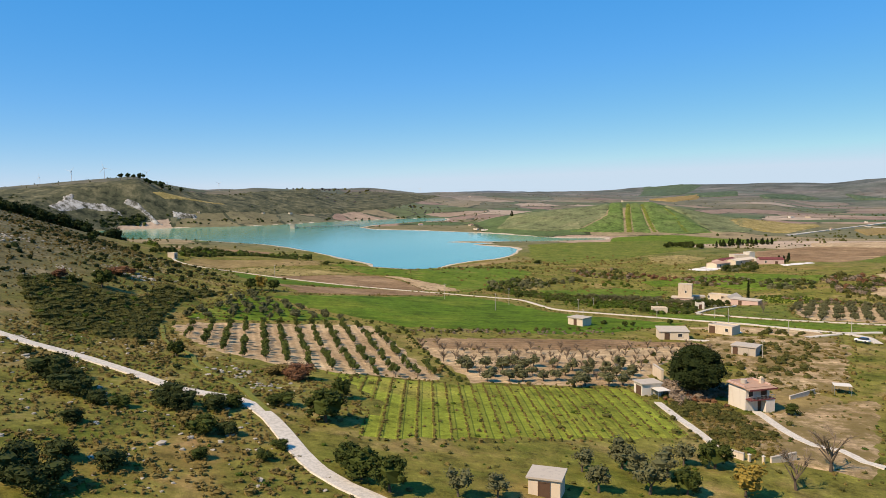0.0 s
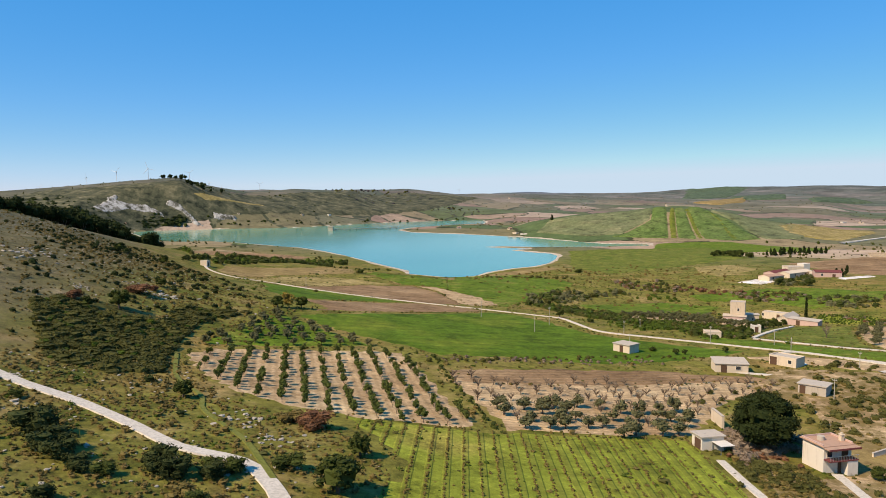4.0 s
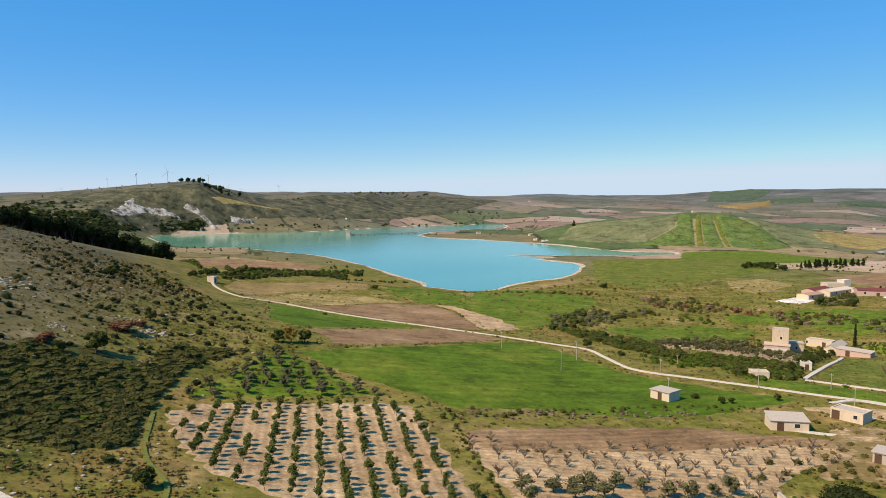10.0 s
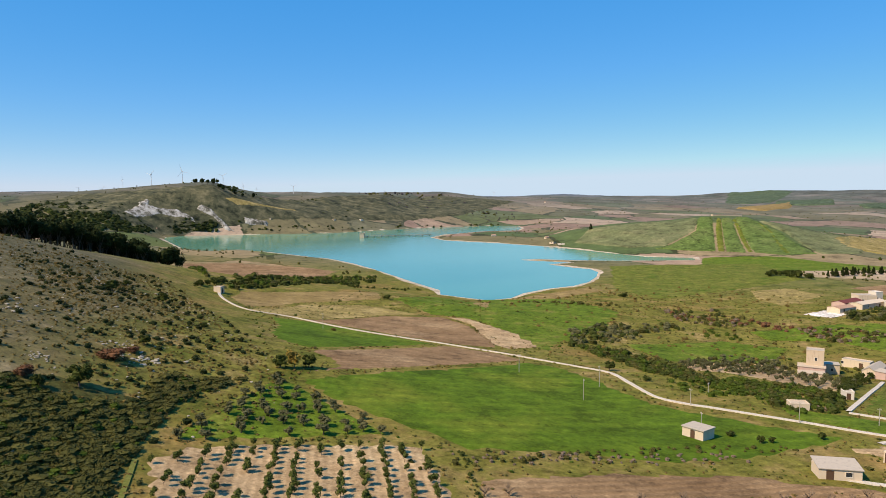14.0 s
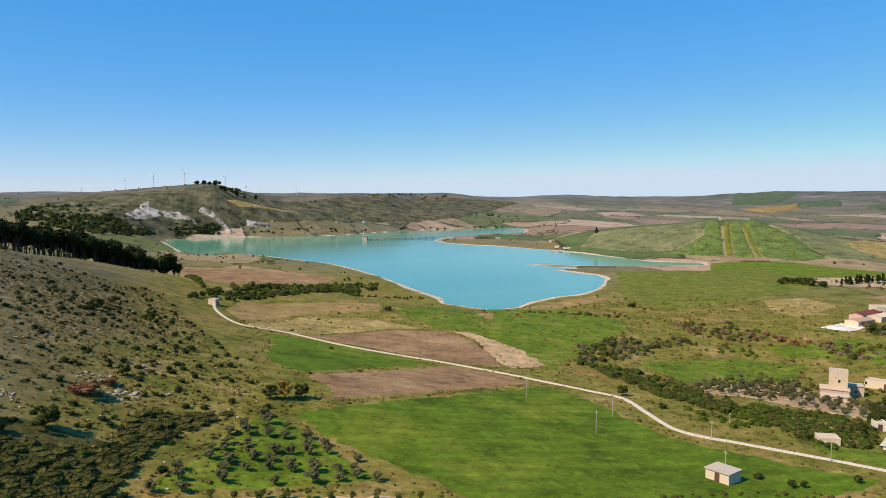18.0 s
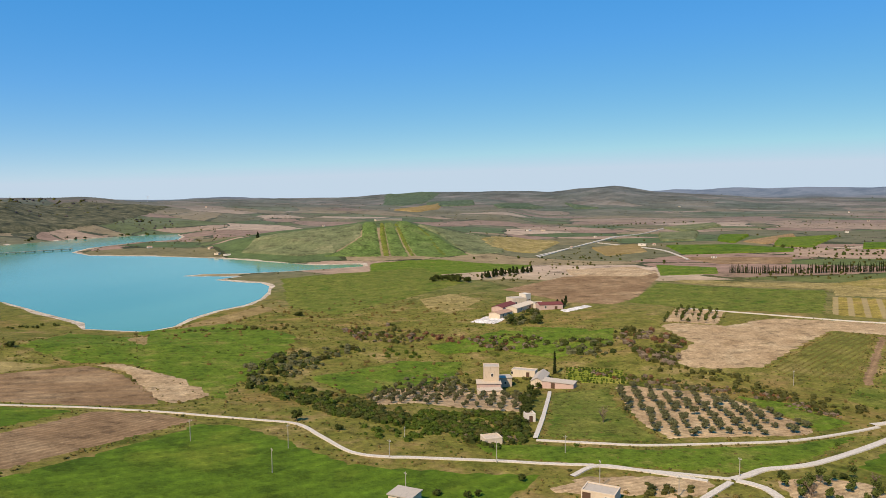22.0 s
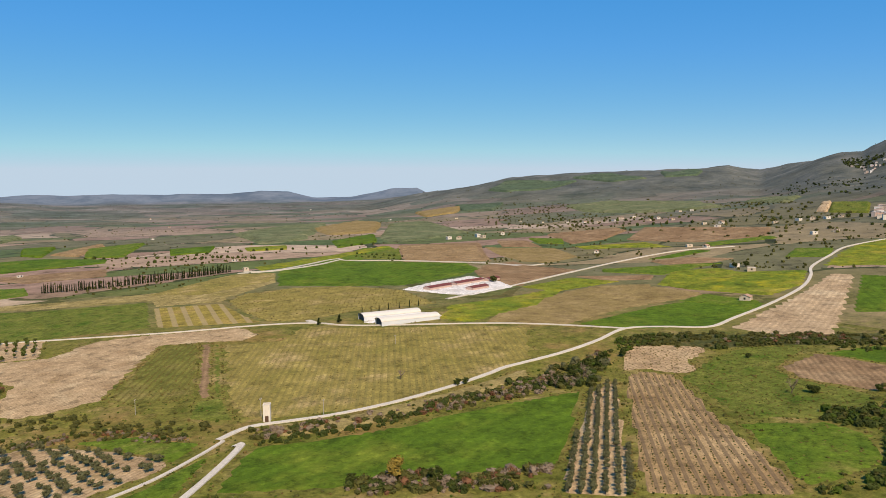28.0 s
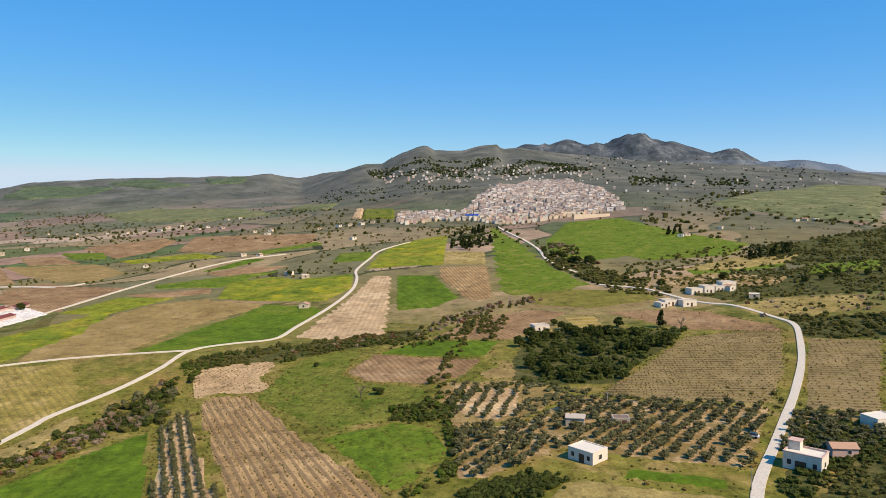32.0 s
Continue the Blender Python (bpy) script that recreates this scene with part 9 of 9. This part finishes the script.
building("farmhouse", "stone building far off among the fields", 76, 1198, 34, 9.4, 9, 3.2, "gable", STONE, TILE, [(f, 0, 1.1, 1.2, 1.3, "dark") for f in (0, 3)], group="buildings on the plain")
building("farmhouse", "white building far off among the fields", 723, 1172, -19, 6.2, 6.2, 3.2, "flat", WHITE, WHITEROOF, [(f, 0, 1.1, 1.2, 1.3, "dark") for f in (0, 3)], group="buildings on the plain")
building("farmhouse", "cream building far off among the fields", 1745, 2180, 18, 7.8, 7.8, 4.0, "flat", CREAM, ROOFGREY, [(f, 0, 1.4, 1.2, 1.3, "dark") for f in (0, 3)], group="buildings on the plain")
building("farmhouse", "pale building far off among the fields", 1888, 1615, -35, 6.2, 6.2, 4.0, "gable", WHITE, TILE, [(f, 0, 1.4, 1.2, 1.3, "dark") for f in (0, 3)], group="buildings on the plain")
building("farmhouse", "white building far off among the fields", -295, 1598, -45, 10.9, 9, 4.0, "flat", WHITE, ROOFGREY, [(f, 0, 1.4, 1.2, 1.3, "dark") for f in (0, 3)], group="buildings on the plain")
building("farmhouse", "stone building far off among the fields", -340, 1534, -24, 7.0, 7.0, 4.0, "flat", STONE, ROOFGREY, [(f, 0, 1.4, 1.2, 1.3, "dark") for f in (0, 3)], group="buildings on the plain")
building("farmhouse", "white building far off among the fields", -8, 1299, 13, 10.9, 9, 3.2, "gable", WHITE, TILE, [(f, 0, 1.1, 1.2, 1.3, "dark") for f in (0, 3)], group="buildings on the plain")
building("farmhouse", "cream building far off among the fields", 80, 1128, -40, 10.9, 9, 3.2, "flat", CREAM, WHITEROOF, [(f, 0, 1.1, 1.2, 1.3, "dark") for f in (0, 3)], group="buildings on the plain")
building("farmhouse", "pale building far off among the fields", 91, 1109, -3, 15.6, 9, 2.6, "flat", WHITE, ROOFGREY, [(f, 0, 0.9, 1.2, 1.3, "dark") for f in (0, 3)], group="buildings on the plain")
building("farmhouse", "stone building far off among the fields", -591, 1264, 34, 6.2, 6.2, 4.0, "gable", STONE, TILE, [(f, 0, 1.4, 1.2, 1.3, "dark") for f in (0, 3)], group="buildings on the plain")
building("farmhouse", "white building far off among the fields", -493, 1429, -19, 6.2, 6.2, 3.2, "flat", WHITE, WHITEROOF, [(f, 0, 1.1, 1.2, 1.3, "dark") for f in (0, 3)], group="buildings on the plain")
building("farmhouse", "cream building far off among the fields", -263, 1693, 18, 6.2, 6.2, 3.2, "flat", CREAM, ROOFGREY, [(f, 0, 1.1, 1.2, 1.3, "dark") for f in (0, 3)], group="buildings on the plain")
building("farmhouse", "pale building far off among the fields", -392, 1518, -35, 6.2, 6.2, 3.2, "gable", WHITE, TILE, [(f, 0, 1.1, 1.2, 1.3, "dark") for f in (0, 3)], group="buildings on the plain")
building("farmhouse", "stone building far off among the fields", -441, 1427, 2, 6.2, 6.2, 4.0, "flat", STONE, WHITEROOF, [(f, 0, 1.4, 1.2, 1.3, "dark") for f in (0, 3)], group="buildings on the plain")
building("farmhouse", "white building far off among the fields", -617, 1254, 39, 7.8, 7.8, 4.8, "flat", WHITE, ROOFGREY, [(f, 0, 1.7, 1.2, 1.3, "dark") for f in (0, 3)], group="buildings on the plain")
building("farmhouse", "cream building far off among the fields", 150, 2429, -14, 7.8, 7.8, 4.0, "gable", CREAM, TILE, [(f, 0, 1.4, 1.2, 1.3, "dark") for f in (0, 3)], group="buildings on the plain")
building("farmhouse", "white building far off among the fields", 665, -358, -45, 10.9, 9, 4.8, "flat", WHITE, ROOFGREY, [(f, 0, 1.7, 1.2, 1.3, "dark") for f in (0, 3)], group="buildings on the plain")
building("farmhouse", "cream building far off among the fields", 669, -368, -8, 9.4, 9, 4.8, "gable", CREAM, TILE, [(f, 0, 1.7, 1.2, 1.3, "dark") for f in (0, 3)], group="buildings on the plain")
building("farmhouse", "pale building far off among the fields", 704, -439, 29, 7.0, 7.0, 4.0, "flat", WHITE, WHITEROOF, [(f, 0, 1.4, 1.2, 1.3, "dark") for f in (0, 3)], group="buildings on the plain")
building("farmhouse", "stone building far off among the fields", 682, -463, -24, 7.0, 7.0, 4.0, "flat", STONE, ROOFGREY, [(f, 0, 1.4, 1.2, 1.3, "dark") for f in (0, 3)], group="buildings on the plain")
building("farmhouse", "white building far off among the fields", 409.4, -208.4, 13, 5.5, 5.5, 3.2, "gable", WHITE, TILE, [(f, 0, 1.1, 1.2, 1.3, "dark") for f in (0, 3)], group="buildings on the plain")
building("farmhouse", "cream building far off among the fields", 382.7, -205.0, -40, 6.2, 6.2, 2.8, "flat", CREAM, WHITEROOF, [(f, 0, 1.0, 1.2, 1.3, "dark") for f in (0, 3)], group="buildings on the plain")
building("farmhouse", "pale building far off among the fields", 715, -556, -3, 7.8, 7.8, 4.0, "flat", WHITE, ROOFGREY, [(f, 0, 1.4, 1.2, 1.3, "dark") for f in (0, 3)], group="buildings on the plain")
building("farmhouse", "stone building far off among the fields", 714, -568, 34, 9.4, 9, 4.0, "gable", STONE, TILE, [(f, 0, 1.4, 1.2, 1.3, "dark") for f in (0, 3)], group="buildings on the plain")
building("farmhouse", "white building far off among the fields", 707, -578, -19, 9.4, 9, 4.0, "flat", WHITE, WHITEROOF, [(f, 0, 1.4, 1.2, 1.3, "dark") for f in (0, 3)], group="buildings on the plain")
building("farmhouse", "cream building far off among the fields", 1074, 48, 18, 7.8, 7.8, 4.0, "flat", CREAM, ROOFGREY, [(f, 0, 1.4, 1.2, 1.3, "dark") for f in (0, 3)], group="buildings on the plain")
building("farmhouse", "pale building far off among the fields", 1067, 26, -35, 9.4, 9, 4.8, "gable", WHITE, TILE, [(f, 0, 1.7, 1.2, 1.3, "dark") for f in (0, 3)], group="buildings on the plain")
building("farmhouse", "stone building far off among the fields", 1028, -36, 2, 10.9, 9, 4.0, "flat", STONE, WHITEROOF, [(f, 0, 1.4, 1.2, 1.3, "dark") for f in (0, 3)], group="buildings on the plain")
building("farmhouse", "white building far off among the fields", 1039, -65, 39, 9.4, 9, 4.8, "flat", WHITE, ROOFGREY, [(f, 0, 1.7, 1.2, 1.3, "dark") for f in (0, 3)], group="buildings on the plain")
building("farmhouse", "cream building far off among the fields", 1037, -81, -14, 10.9, 9, 4.8, "gable", CREAM, TILE, [(f, 0, 1.7, 1.2, 1.3, "dark") for f in (0, 3)], group="buildings on the plain")
building("farmhouse", "pale building far off among the fields", 1036, -97, 23, 10.9, 9, 4.8, "flat", WHITE, WHITEROOF, [(f, 0, 1.7, 1.2, 1.3, "dark") for f in (0, 3)], group="buildings on the plain")
building("farmhouse", "stone building far off among the fields", 1044, -115, -30, 9.4, 9, 4.8, "flat", STONE, ROOFGREY, [(f, 0, 1.7, 1.2, 1.3, "dark") for f in (0, 3)], group="buildings on the plain")
building("farmhouse", "white building far off among the fields", 1405, 277, 7, 7.8, 7.8, 4.0, "gable", WHITE, TILE, [(f, 0, 1.4, 1.2, 1.3, "dark") for f in (0, 3)], group="buildings on the plain")
building("farmhouse", "cream building far off among the fields", 1480, 383, 44, 6.2, 6.2, 3.2, "flat", CREAM, WHITEROOF, [(f, 0, 1.1, 1.2, 1.3, "dark") for f in (0, 3)], group="buildings on the plain")
building("farmhouse", "pale building far off among the fields", 918, -481, -9, 7.0, 7.0, 4.0, "flat", WHITE, ROOFGREY, [(f, 0, 1.4, 1.2, 1.3, "dark") for f in (0, 3)], group="buildings on the plain")
building("farmhouse", "stone building far off among the fields", 1770, -1230, 28, 15.6, 9, 4.8, "gable", STONE, TILE, [(f, 0, 1.7, 1.2, 1.3, "dark") for f in (0, 3)], group="buildings on the plain")
building("farmhouse", "white building far off among the fields", 1796, -1289, -25, 15.6, 9, 4.8, "flat", WHITE, WHITEROOF, [(f, 0, 1.7, 1.2, 1.3, "dark") for f in (0, 3)], group="buildings on the plain")
TOWN = [(1040.2, -147.7), (1111.6, -176.8), (1092.7, -214.9), (1054.7, -252.2), (1163.2, -320.7), (1244.0, -376.4), (1630.0, -621.2), (1614.9, -734.6), (1249.8, -600.7), (1061.4, -524.7), (932.7, -458.0), (907.0, -350.2), (888.4, -291.3), (891.2, -252.6), (977.5, -245.9), (1002.8, -204.2), (987.1, -150.1)]
UPLAND = [(1210, -211), (1637, -551), (1835, -834), (3450, -2083), (1992, -1531), (1471, -1446), (1199, -1259), (754, -741), (932, -648), (998, -514), (1642, -734), (1255, -372), (1158, -216)]
building("retaining_wall", "long pale stone retaining wall below the town", 922, -370, -92, 37, 2, 5, "slab", CREAM, STONE, (), 1, 0.05, 4, category="wall")
building("retaining_wall", "long pale stone retaining wall below the town", 884, -378, -88, 55, 2, 5, "slab", CREAM, STONE, (), 1, 0.05, 4, category="wall")
building("sports_hall", "hall with a blue and white vaulted roof at the town edge", 1002, -251, -122, 20, 11, 4, "gable", WHITE, BLUE, (), 2.5)
balcony_house(61.4, 134.3, 15)


def awning(x, y, angle, wide, deep, tall):
    """A white sheet awning on four thin posts."""
    root = tagged(new("awning"), "white sheet awning on thin posts beside the hut", "awning")
    root.matrix_world = pose(x, y, ground_z(x, y), 0, 0, angle)
    bm = bmesh.new()
    box(bm, -wide / 2 - 0.1, -deep / 2 - 0.1, tall, wide / 2 + 0.1, deep / 2 + 0.1, tall + 0.08)
    part("sheet", bm, WHITEROOF, root)
    for u in (-wide / 2, wide / 2):
        for v in (-deep / 2, deep / 2):
            bm = bmesh.new()
            limb(bm, (u, v, -0.2), (u, v, tall), 0.05, 0.05, 6)
            part("post", bm, STEEL, root)


def gate_post(x, y, tall):
    root = tagged(new("gate_post"), "pale square plastered gate post by the lane", "post", group="gate posts")
    root.matrix_world = pose(x, y, ground_z(x, y), 0, 0, 25)
    bm = bmesh.new()
    box(bm, -0.16, -0.16, -0.3, 0.16, 0.16, tall)
    part("shaft", bm, CREAM, root)
    bm = bmesh.new()
    box(bm, -0.21, -0.21, tall, 0.21, 0.21, tall + 0.08)
    part("cap", bm, WHITE, root)


awning(45.3, 136.9, -77, 2.6, 2.4, 1.7)
awning(86.3, 146.0, -20, 3.2, 2.4, 1.9)
for x, y in ((46.3, 100.6), (48.2, 100.2)):
    gate_post(x, y, 1.0)
building("garden_wall", "low pale plastered garden wall beside the lane", 44.2, 102.6, -52, 4.6, 0.3, 0.8, "slab", CREAM, ROOFGREY, (), 1, 0.02, category="wall")
building("garden_wall", "low pale plastered garden wall beside the lane", 51.8, 101.6, 22, 5.0, 0.3, 0.9, "slab", CREAM, ROOFGREY, (), 1, 0.02, category="wall")
building("garden_wall", "low pale wall behind the house garden", 76.5, 143.2, 32, 9.0, 0.3, 0.8, "slab", CREAM, ROOFGREY, (), 1, 0.02, category="wall")

# ---- poles, turbines and small things ----
pole(-71.7, 344.8, 6.6)
pole(7.6, 287.1, 6.1)
pole(31.6, 272.8, 6.6)
pole(54.6, 256.4, 4.9)
pole(78.9, 243.5, 5.7)
pole(51.6, 234.6, 4.1)
pole(63.0, 269.0, 4.1)
pole(98.9, 243.5, 4.9)
pole(127.8, 212.3, 4.9)
pole(106.3, 207.9, 4.9)
pole(224.7, 233.2, 6.6)
pole(230.7, 212.6, 5.7)
pole(217.8, 279.1, 5.7)
pole(339.1, 227.2, 4.9)
pole(24.6, 253.9, 6.1)
pole(93.2, 219.1, 6.6)
pole(84.6, 177.9, 4.9)
pole(234.8, -15.5, 4.1)
pole(158.9, -8.5, 5.7)
turbine(-1089, 2089, 65, 34, 12, 117)
turbine(-888, 1855, 65, 42, 17, 47)
turbine(-820, 1887, 70, 46, 19, 102)
turbine(-727, 1926, 69, 37, 14, 53)
turbine(-813, 2321, 54, 33, 12, 90)
turbine(-692, 2465, 45, 39, 15, 58)
turbine(-968, 2902, 48, 30, 10, 113)
turbine(-500, 3224, 37, 34, 12, 100)
turbine(-22, 3263, 33, 34, 12, 53)
turbine(-1476, 2675, 57, 27, 9, 85)
turbine(-1550, 2631, 46, 33, 12, 40)
car(188.5, -34.3, 40)
car(121.5, 196.5, 120)
jetty((-234, 1288), (-121, 1359))

# ---- the town on its slope ----
def packed_material(name, shades):
    """One shade for each house of a packed row."""
    n = Nodes(name, 0.92)
    geo = n.add("NewGeometry")
    col = n.ramp(geo.outputs["Random Per Island"], [(k / len(shades), c) for k, c in enumerate(shades)], False)
    return n.done(n.mix(n.ramp(n.noise(2.5, 4, 0.7), [(0.5, 0.0), (0.75, 0.5)]), col, (0.3, 0.25, 0.21)))


TOWNWALL = packed_material("town plaster", [(0.74, 0.64, 0.53), (0.56, 0.46, 0.37), (0.66, 0.6, 0.54), (0.46, 0.37, 0.3), (0.78, 0.72, 0.64), (0.58, 0.43, 0.35), (0.42, 0.35, 0.3)])
TOWNROOF = packed_material("town tiles", [(0.36, 0.26, 0.2), (0.3, 0.25, 0.21), (0.42, 0.34, 0.27), (0.24, 0.19, 0.16), (0.5, 0.45, 0.4)])
town_walls = [WHITE, CREAM, WHITE, STONE, PINK, CREAM]
town_rooves = [DARKROOF, TILE, ROOFGREY, DARKROOF]
spots = grid_in(TOWN, -20, 6.6, 8.4, 0.4, 1.5, 0.2)
spots.sort(key=lambda p: math.hypot(p[0] - PIVOT[0], p[1] - PIVOT[1]))
TOWN_KINDS = []
for k in range(9):
    w, d, h = dice.uniform(4.0, 6.2), dice.uniform(4.0, 5.6), dice.choice([3.6, 4.4, 5.0, 6.0])
    TOWN_KINDS.append(building("town_house", ["cream three-storey town house with small windows", "pale stone town house with a tiled roof", "white town house with a flat roof"][k % 3], spots[k][0], spots[k][1], dice.choice([-20, 70]), w, d, h,
                               ["gable", "flat", "gable"][k % 3], town_walls[k % 6], town_rooves[k % 4],
                               [(f, s, h * 0.45, 0.8, 1.3, "dark") for f, s in ((0, -1.1), (0, 1.1))], 0.9, 0.2, 6.0, group="houses of the town"))
for i, (x, y) in enumerate(spots[9:165]):
    copy_thing(dice.choice(TOWN_KINDS), pose(x, y, ground_z(x, y), 0, 0, dice.choice([-20, 70, -5, 85]) + dice.uniform(-6, 6)))


def far_houses(places, walls_label, roofs_label, size=1.0):
    """The houses past those that can be told apart, walls and roofs in one mesh each."""
    walls, wall_faces, rooves, roof_faces = [], [], [], []
    for x, y in places:
        w, d, h, a = dice.uniform(4.4, 7.2) * size, dice.uniform(4.2, 6.4) * size, dice.uniform(3.2, 6.5) * size, radians(dice.choice([-20, 70]) + dice.uniform(-12, 12))
        m = Matrix.Translation((x, y, ground_z(x, y))) @ Matrix.Rotation(a, 4, "Z")
        n = len(walls)
        walls += [m @ Vector(p) for p in ((-w / 2, -d / 2, -6), (w / 2, -d / 2, -6), (w / 2, d / 2, -6), (-w / 2, d / 2, -6), (-w / 2, -d / 2, h), (w / 2, -d / 2, h), (w / 2, d / 2, h), (-w / 2, d / 2, h))]
        wall_faces += [tuple(n + k for k in f) for f in ((4, 5, 6, 7), (0, 1, 5, 4), (1, 2, 6, 5), (2, 3, 7, 6), (3, 0, 4, 7))]
        n = len(rooves)
        a1, b1, r = w / 2 + 0.2, d / 2 + 0.2, dice.choice([0.25, 0.9, 1.1])
        rooves += [m @ Vector(p) for p in ((-a1, -b1, h), (a1, -b1, h), (a1, b1, h), (-a1, b1, h), (-a1, 0, h + r), (a1, 0, h + r))]
        roof_faces += [tuple(n + k for k in f) for f in ((0, 1, 5, 4), (2, 3, 4, 5), (1, 2, 5), (3, 0, 4))]
    for name, pts, faces, mat, label in (("town_walls", walls, wall_faces, TOWNWALL, walls_label), ("town_roofs", rooves, roof_faces, TOWNROOF, roofs_label)):
        me = bpy.data.meshes.new(name)
        me.from_pydata(pts, [], faces)
        me.materials.append(mat)
        tagged(new(name, me), label, "houses", kind="stuff")


if len(spots) > 165:
    far_houses(spots[165:], "packed cream walls of the upper town", "packed tiled roofs of the upper town")
far_houses(scatter_in([(2132, -358), (1961, -481), (1968, -722), (1846, -911), (1697, -860), (1693, -604), (1710, -404), (2017, -333)], 170), "pale walls of houses among the woods", "roofs of houses among the woods", 0.8)
far_houses(scatter_in(UPLAND, 130), "pale walls of scattered upland houses", "roofs of scattered upland houses", 0.7)

clump_mesh("town_trees", [(x, y, dice.uniform(2.0, 4.5)) for x, y in scatter_in(TOWN, 260)], GREEN, 5, 0, 0.3, 1.1, "dark trees between the houses of the town", "trees")

# ---- distant growth ----
rs = np.random.RandomState(11)
places = []
for k in range(15000):
    head, far = math.radians(rs.uniform(-42, 146)), 620 * math.exp(rs.uniform(0, 1.75))
    x, y = PIVOT[0] + far * math.sin(head), PIVOT[1] + far * math.cos(head)
    cell = math.sin(x / 130 + 2 * math.sin(y / 170)) * math.sin(y / 110 + 1.5 * math.sin(x / 140))
    if cell > 0.25 or rs.rand() < 0.12:
        places.append((x, y, rs.uniform(1.2, 3.4)))
px = np.array([p[0] for p in places])
py = np.array([p[1] for p in places])
dry = (ring_distance(px, py, LAKE) > 12) & (ring_distance(px, py, TOWN) > 6) & (np.hypot(px - 330, py - 1080) > 250)
for name, kind, angle, ring in FIELDS:
    if kind not in ("scrubland", "underbrush"):
        dry &= ring_distance(px, py, ring) > 2.0
clump_mesh("distant_trees", [p for p, ok in zip(places, dry) if ok], MAQUIS, 4, 0, 0.3, 1.0, "scattered distant trees on the plain and hills", "trees")

# ---- weeds and low growth along the edges of the plots ----
places = []
for name, kind, angle, ring in FIELDS:
    cx, cy = sum(p[0] for p in ring) / len(ring), sum(p[1] for p in ring) / len(ring)
    if math.hypot(cx - PIVOT[0], cy - PIVOT[1]) > 430 or kind in ("scrubland", "underbrush"):
        continue
    for (ax, ay), (bx, by) in zip(ring, ring[1:] + ring[:1]):
        n = int(math.hypot(bx - ax, by - ay) / 1.5)
        for k in range(n):
            if dice.random() < 0.5 + 0.4 * math.sin(k * 0.35 + ax):
                places.append((ax + (bx - ax) * k / n + dice.gauss(0, 0.5), ay + (by - ay) * k / n + dice.gauss(0, 0.5), dice.uniform(0.25, 0.8) * (2 if dice.random() < 0.06 else 1)))
clump_mesh("field_margin", places[0::2], SCRUB, 5, 8, 0.26, 0.8, "dry weeds along the edges of the plots", "weeds")
clump_mesh("field_margin", places[1::2], MAQUIS, 5, 8, 0.26, 0.8, "green weeds along the edges of the plots", "weeds")
TUFT_RING = [(-60, 60), (-90, 130), (-60, 180), (-60, 240), (-120, 380), (-80, 500), (20, 560), (120, 620), (240, 600), (230, 330), (300, 160), (360, 120), (370, 0), (300, -20), (240, 0), (190, 60), (110, 110), (60, 60)]
CLEAR = ("wheat", "soil", "beige", "stubble", "vinesoil", "vinedry", "vinebrown", "gravel")
spots = np.array(scatter_in(TUFT_RING, 15000, 0.0))
free = np.ones(len(spots), bool)
for name, kind, angle, ring in FIELDS:
    if kind in CLEAR:
        free &= ring_distance(spots[:, 0], spots[:, 1], ring) > 0.5
spots = spots[free]
for k, material, label in ((0, MAQUIS, "olive-green grass tufts and low bushes"), (1, SCRUB, "dry grass tufts and thistles"), (2, BRIGHT, "fresh green tufts of grass")):
    clump_mesh("grass_tufts", [(x, y, dice.uniform(0.3, 0.9) * (2.2 if dice.random() < 0.05 else 1.0)) for x, y in spots[k::3].tolist()], material, 5, 6, 0.3, 0.6, label, "grass")
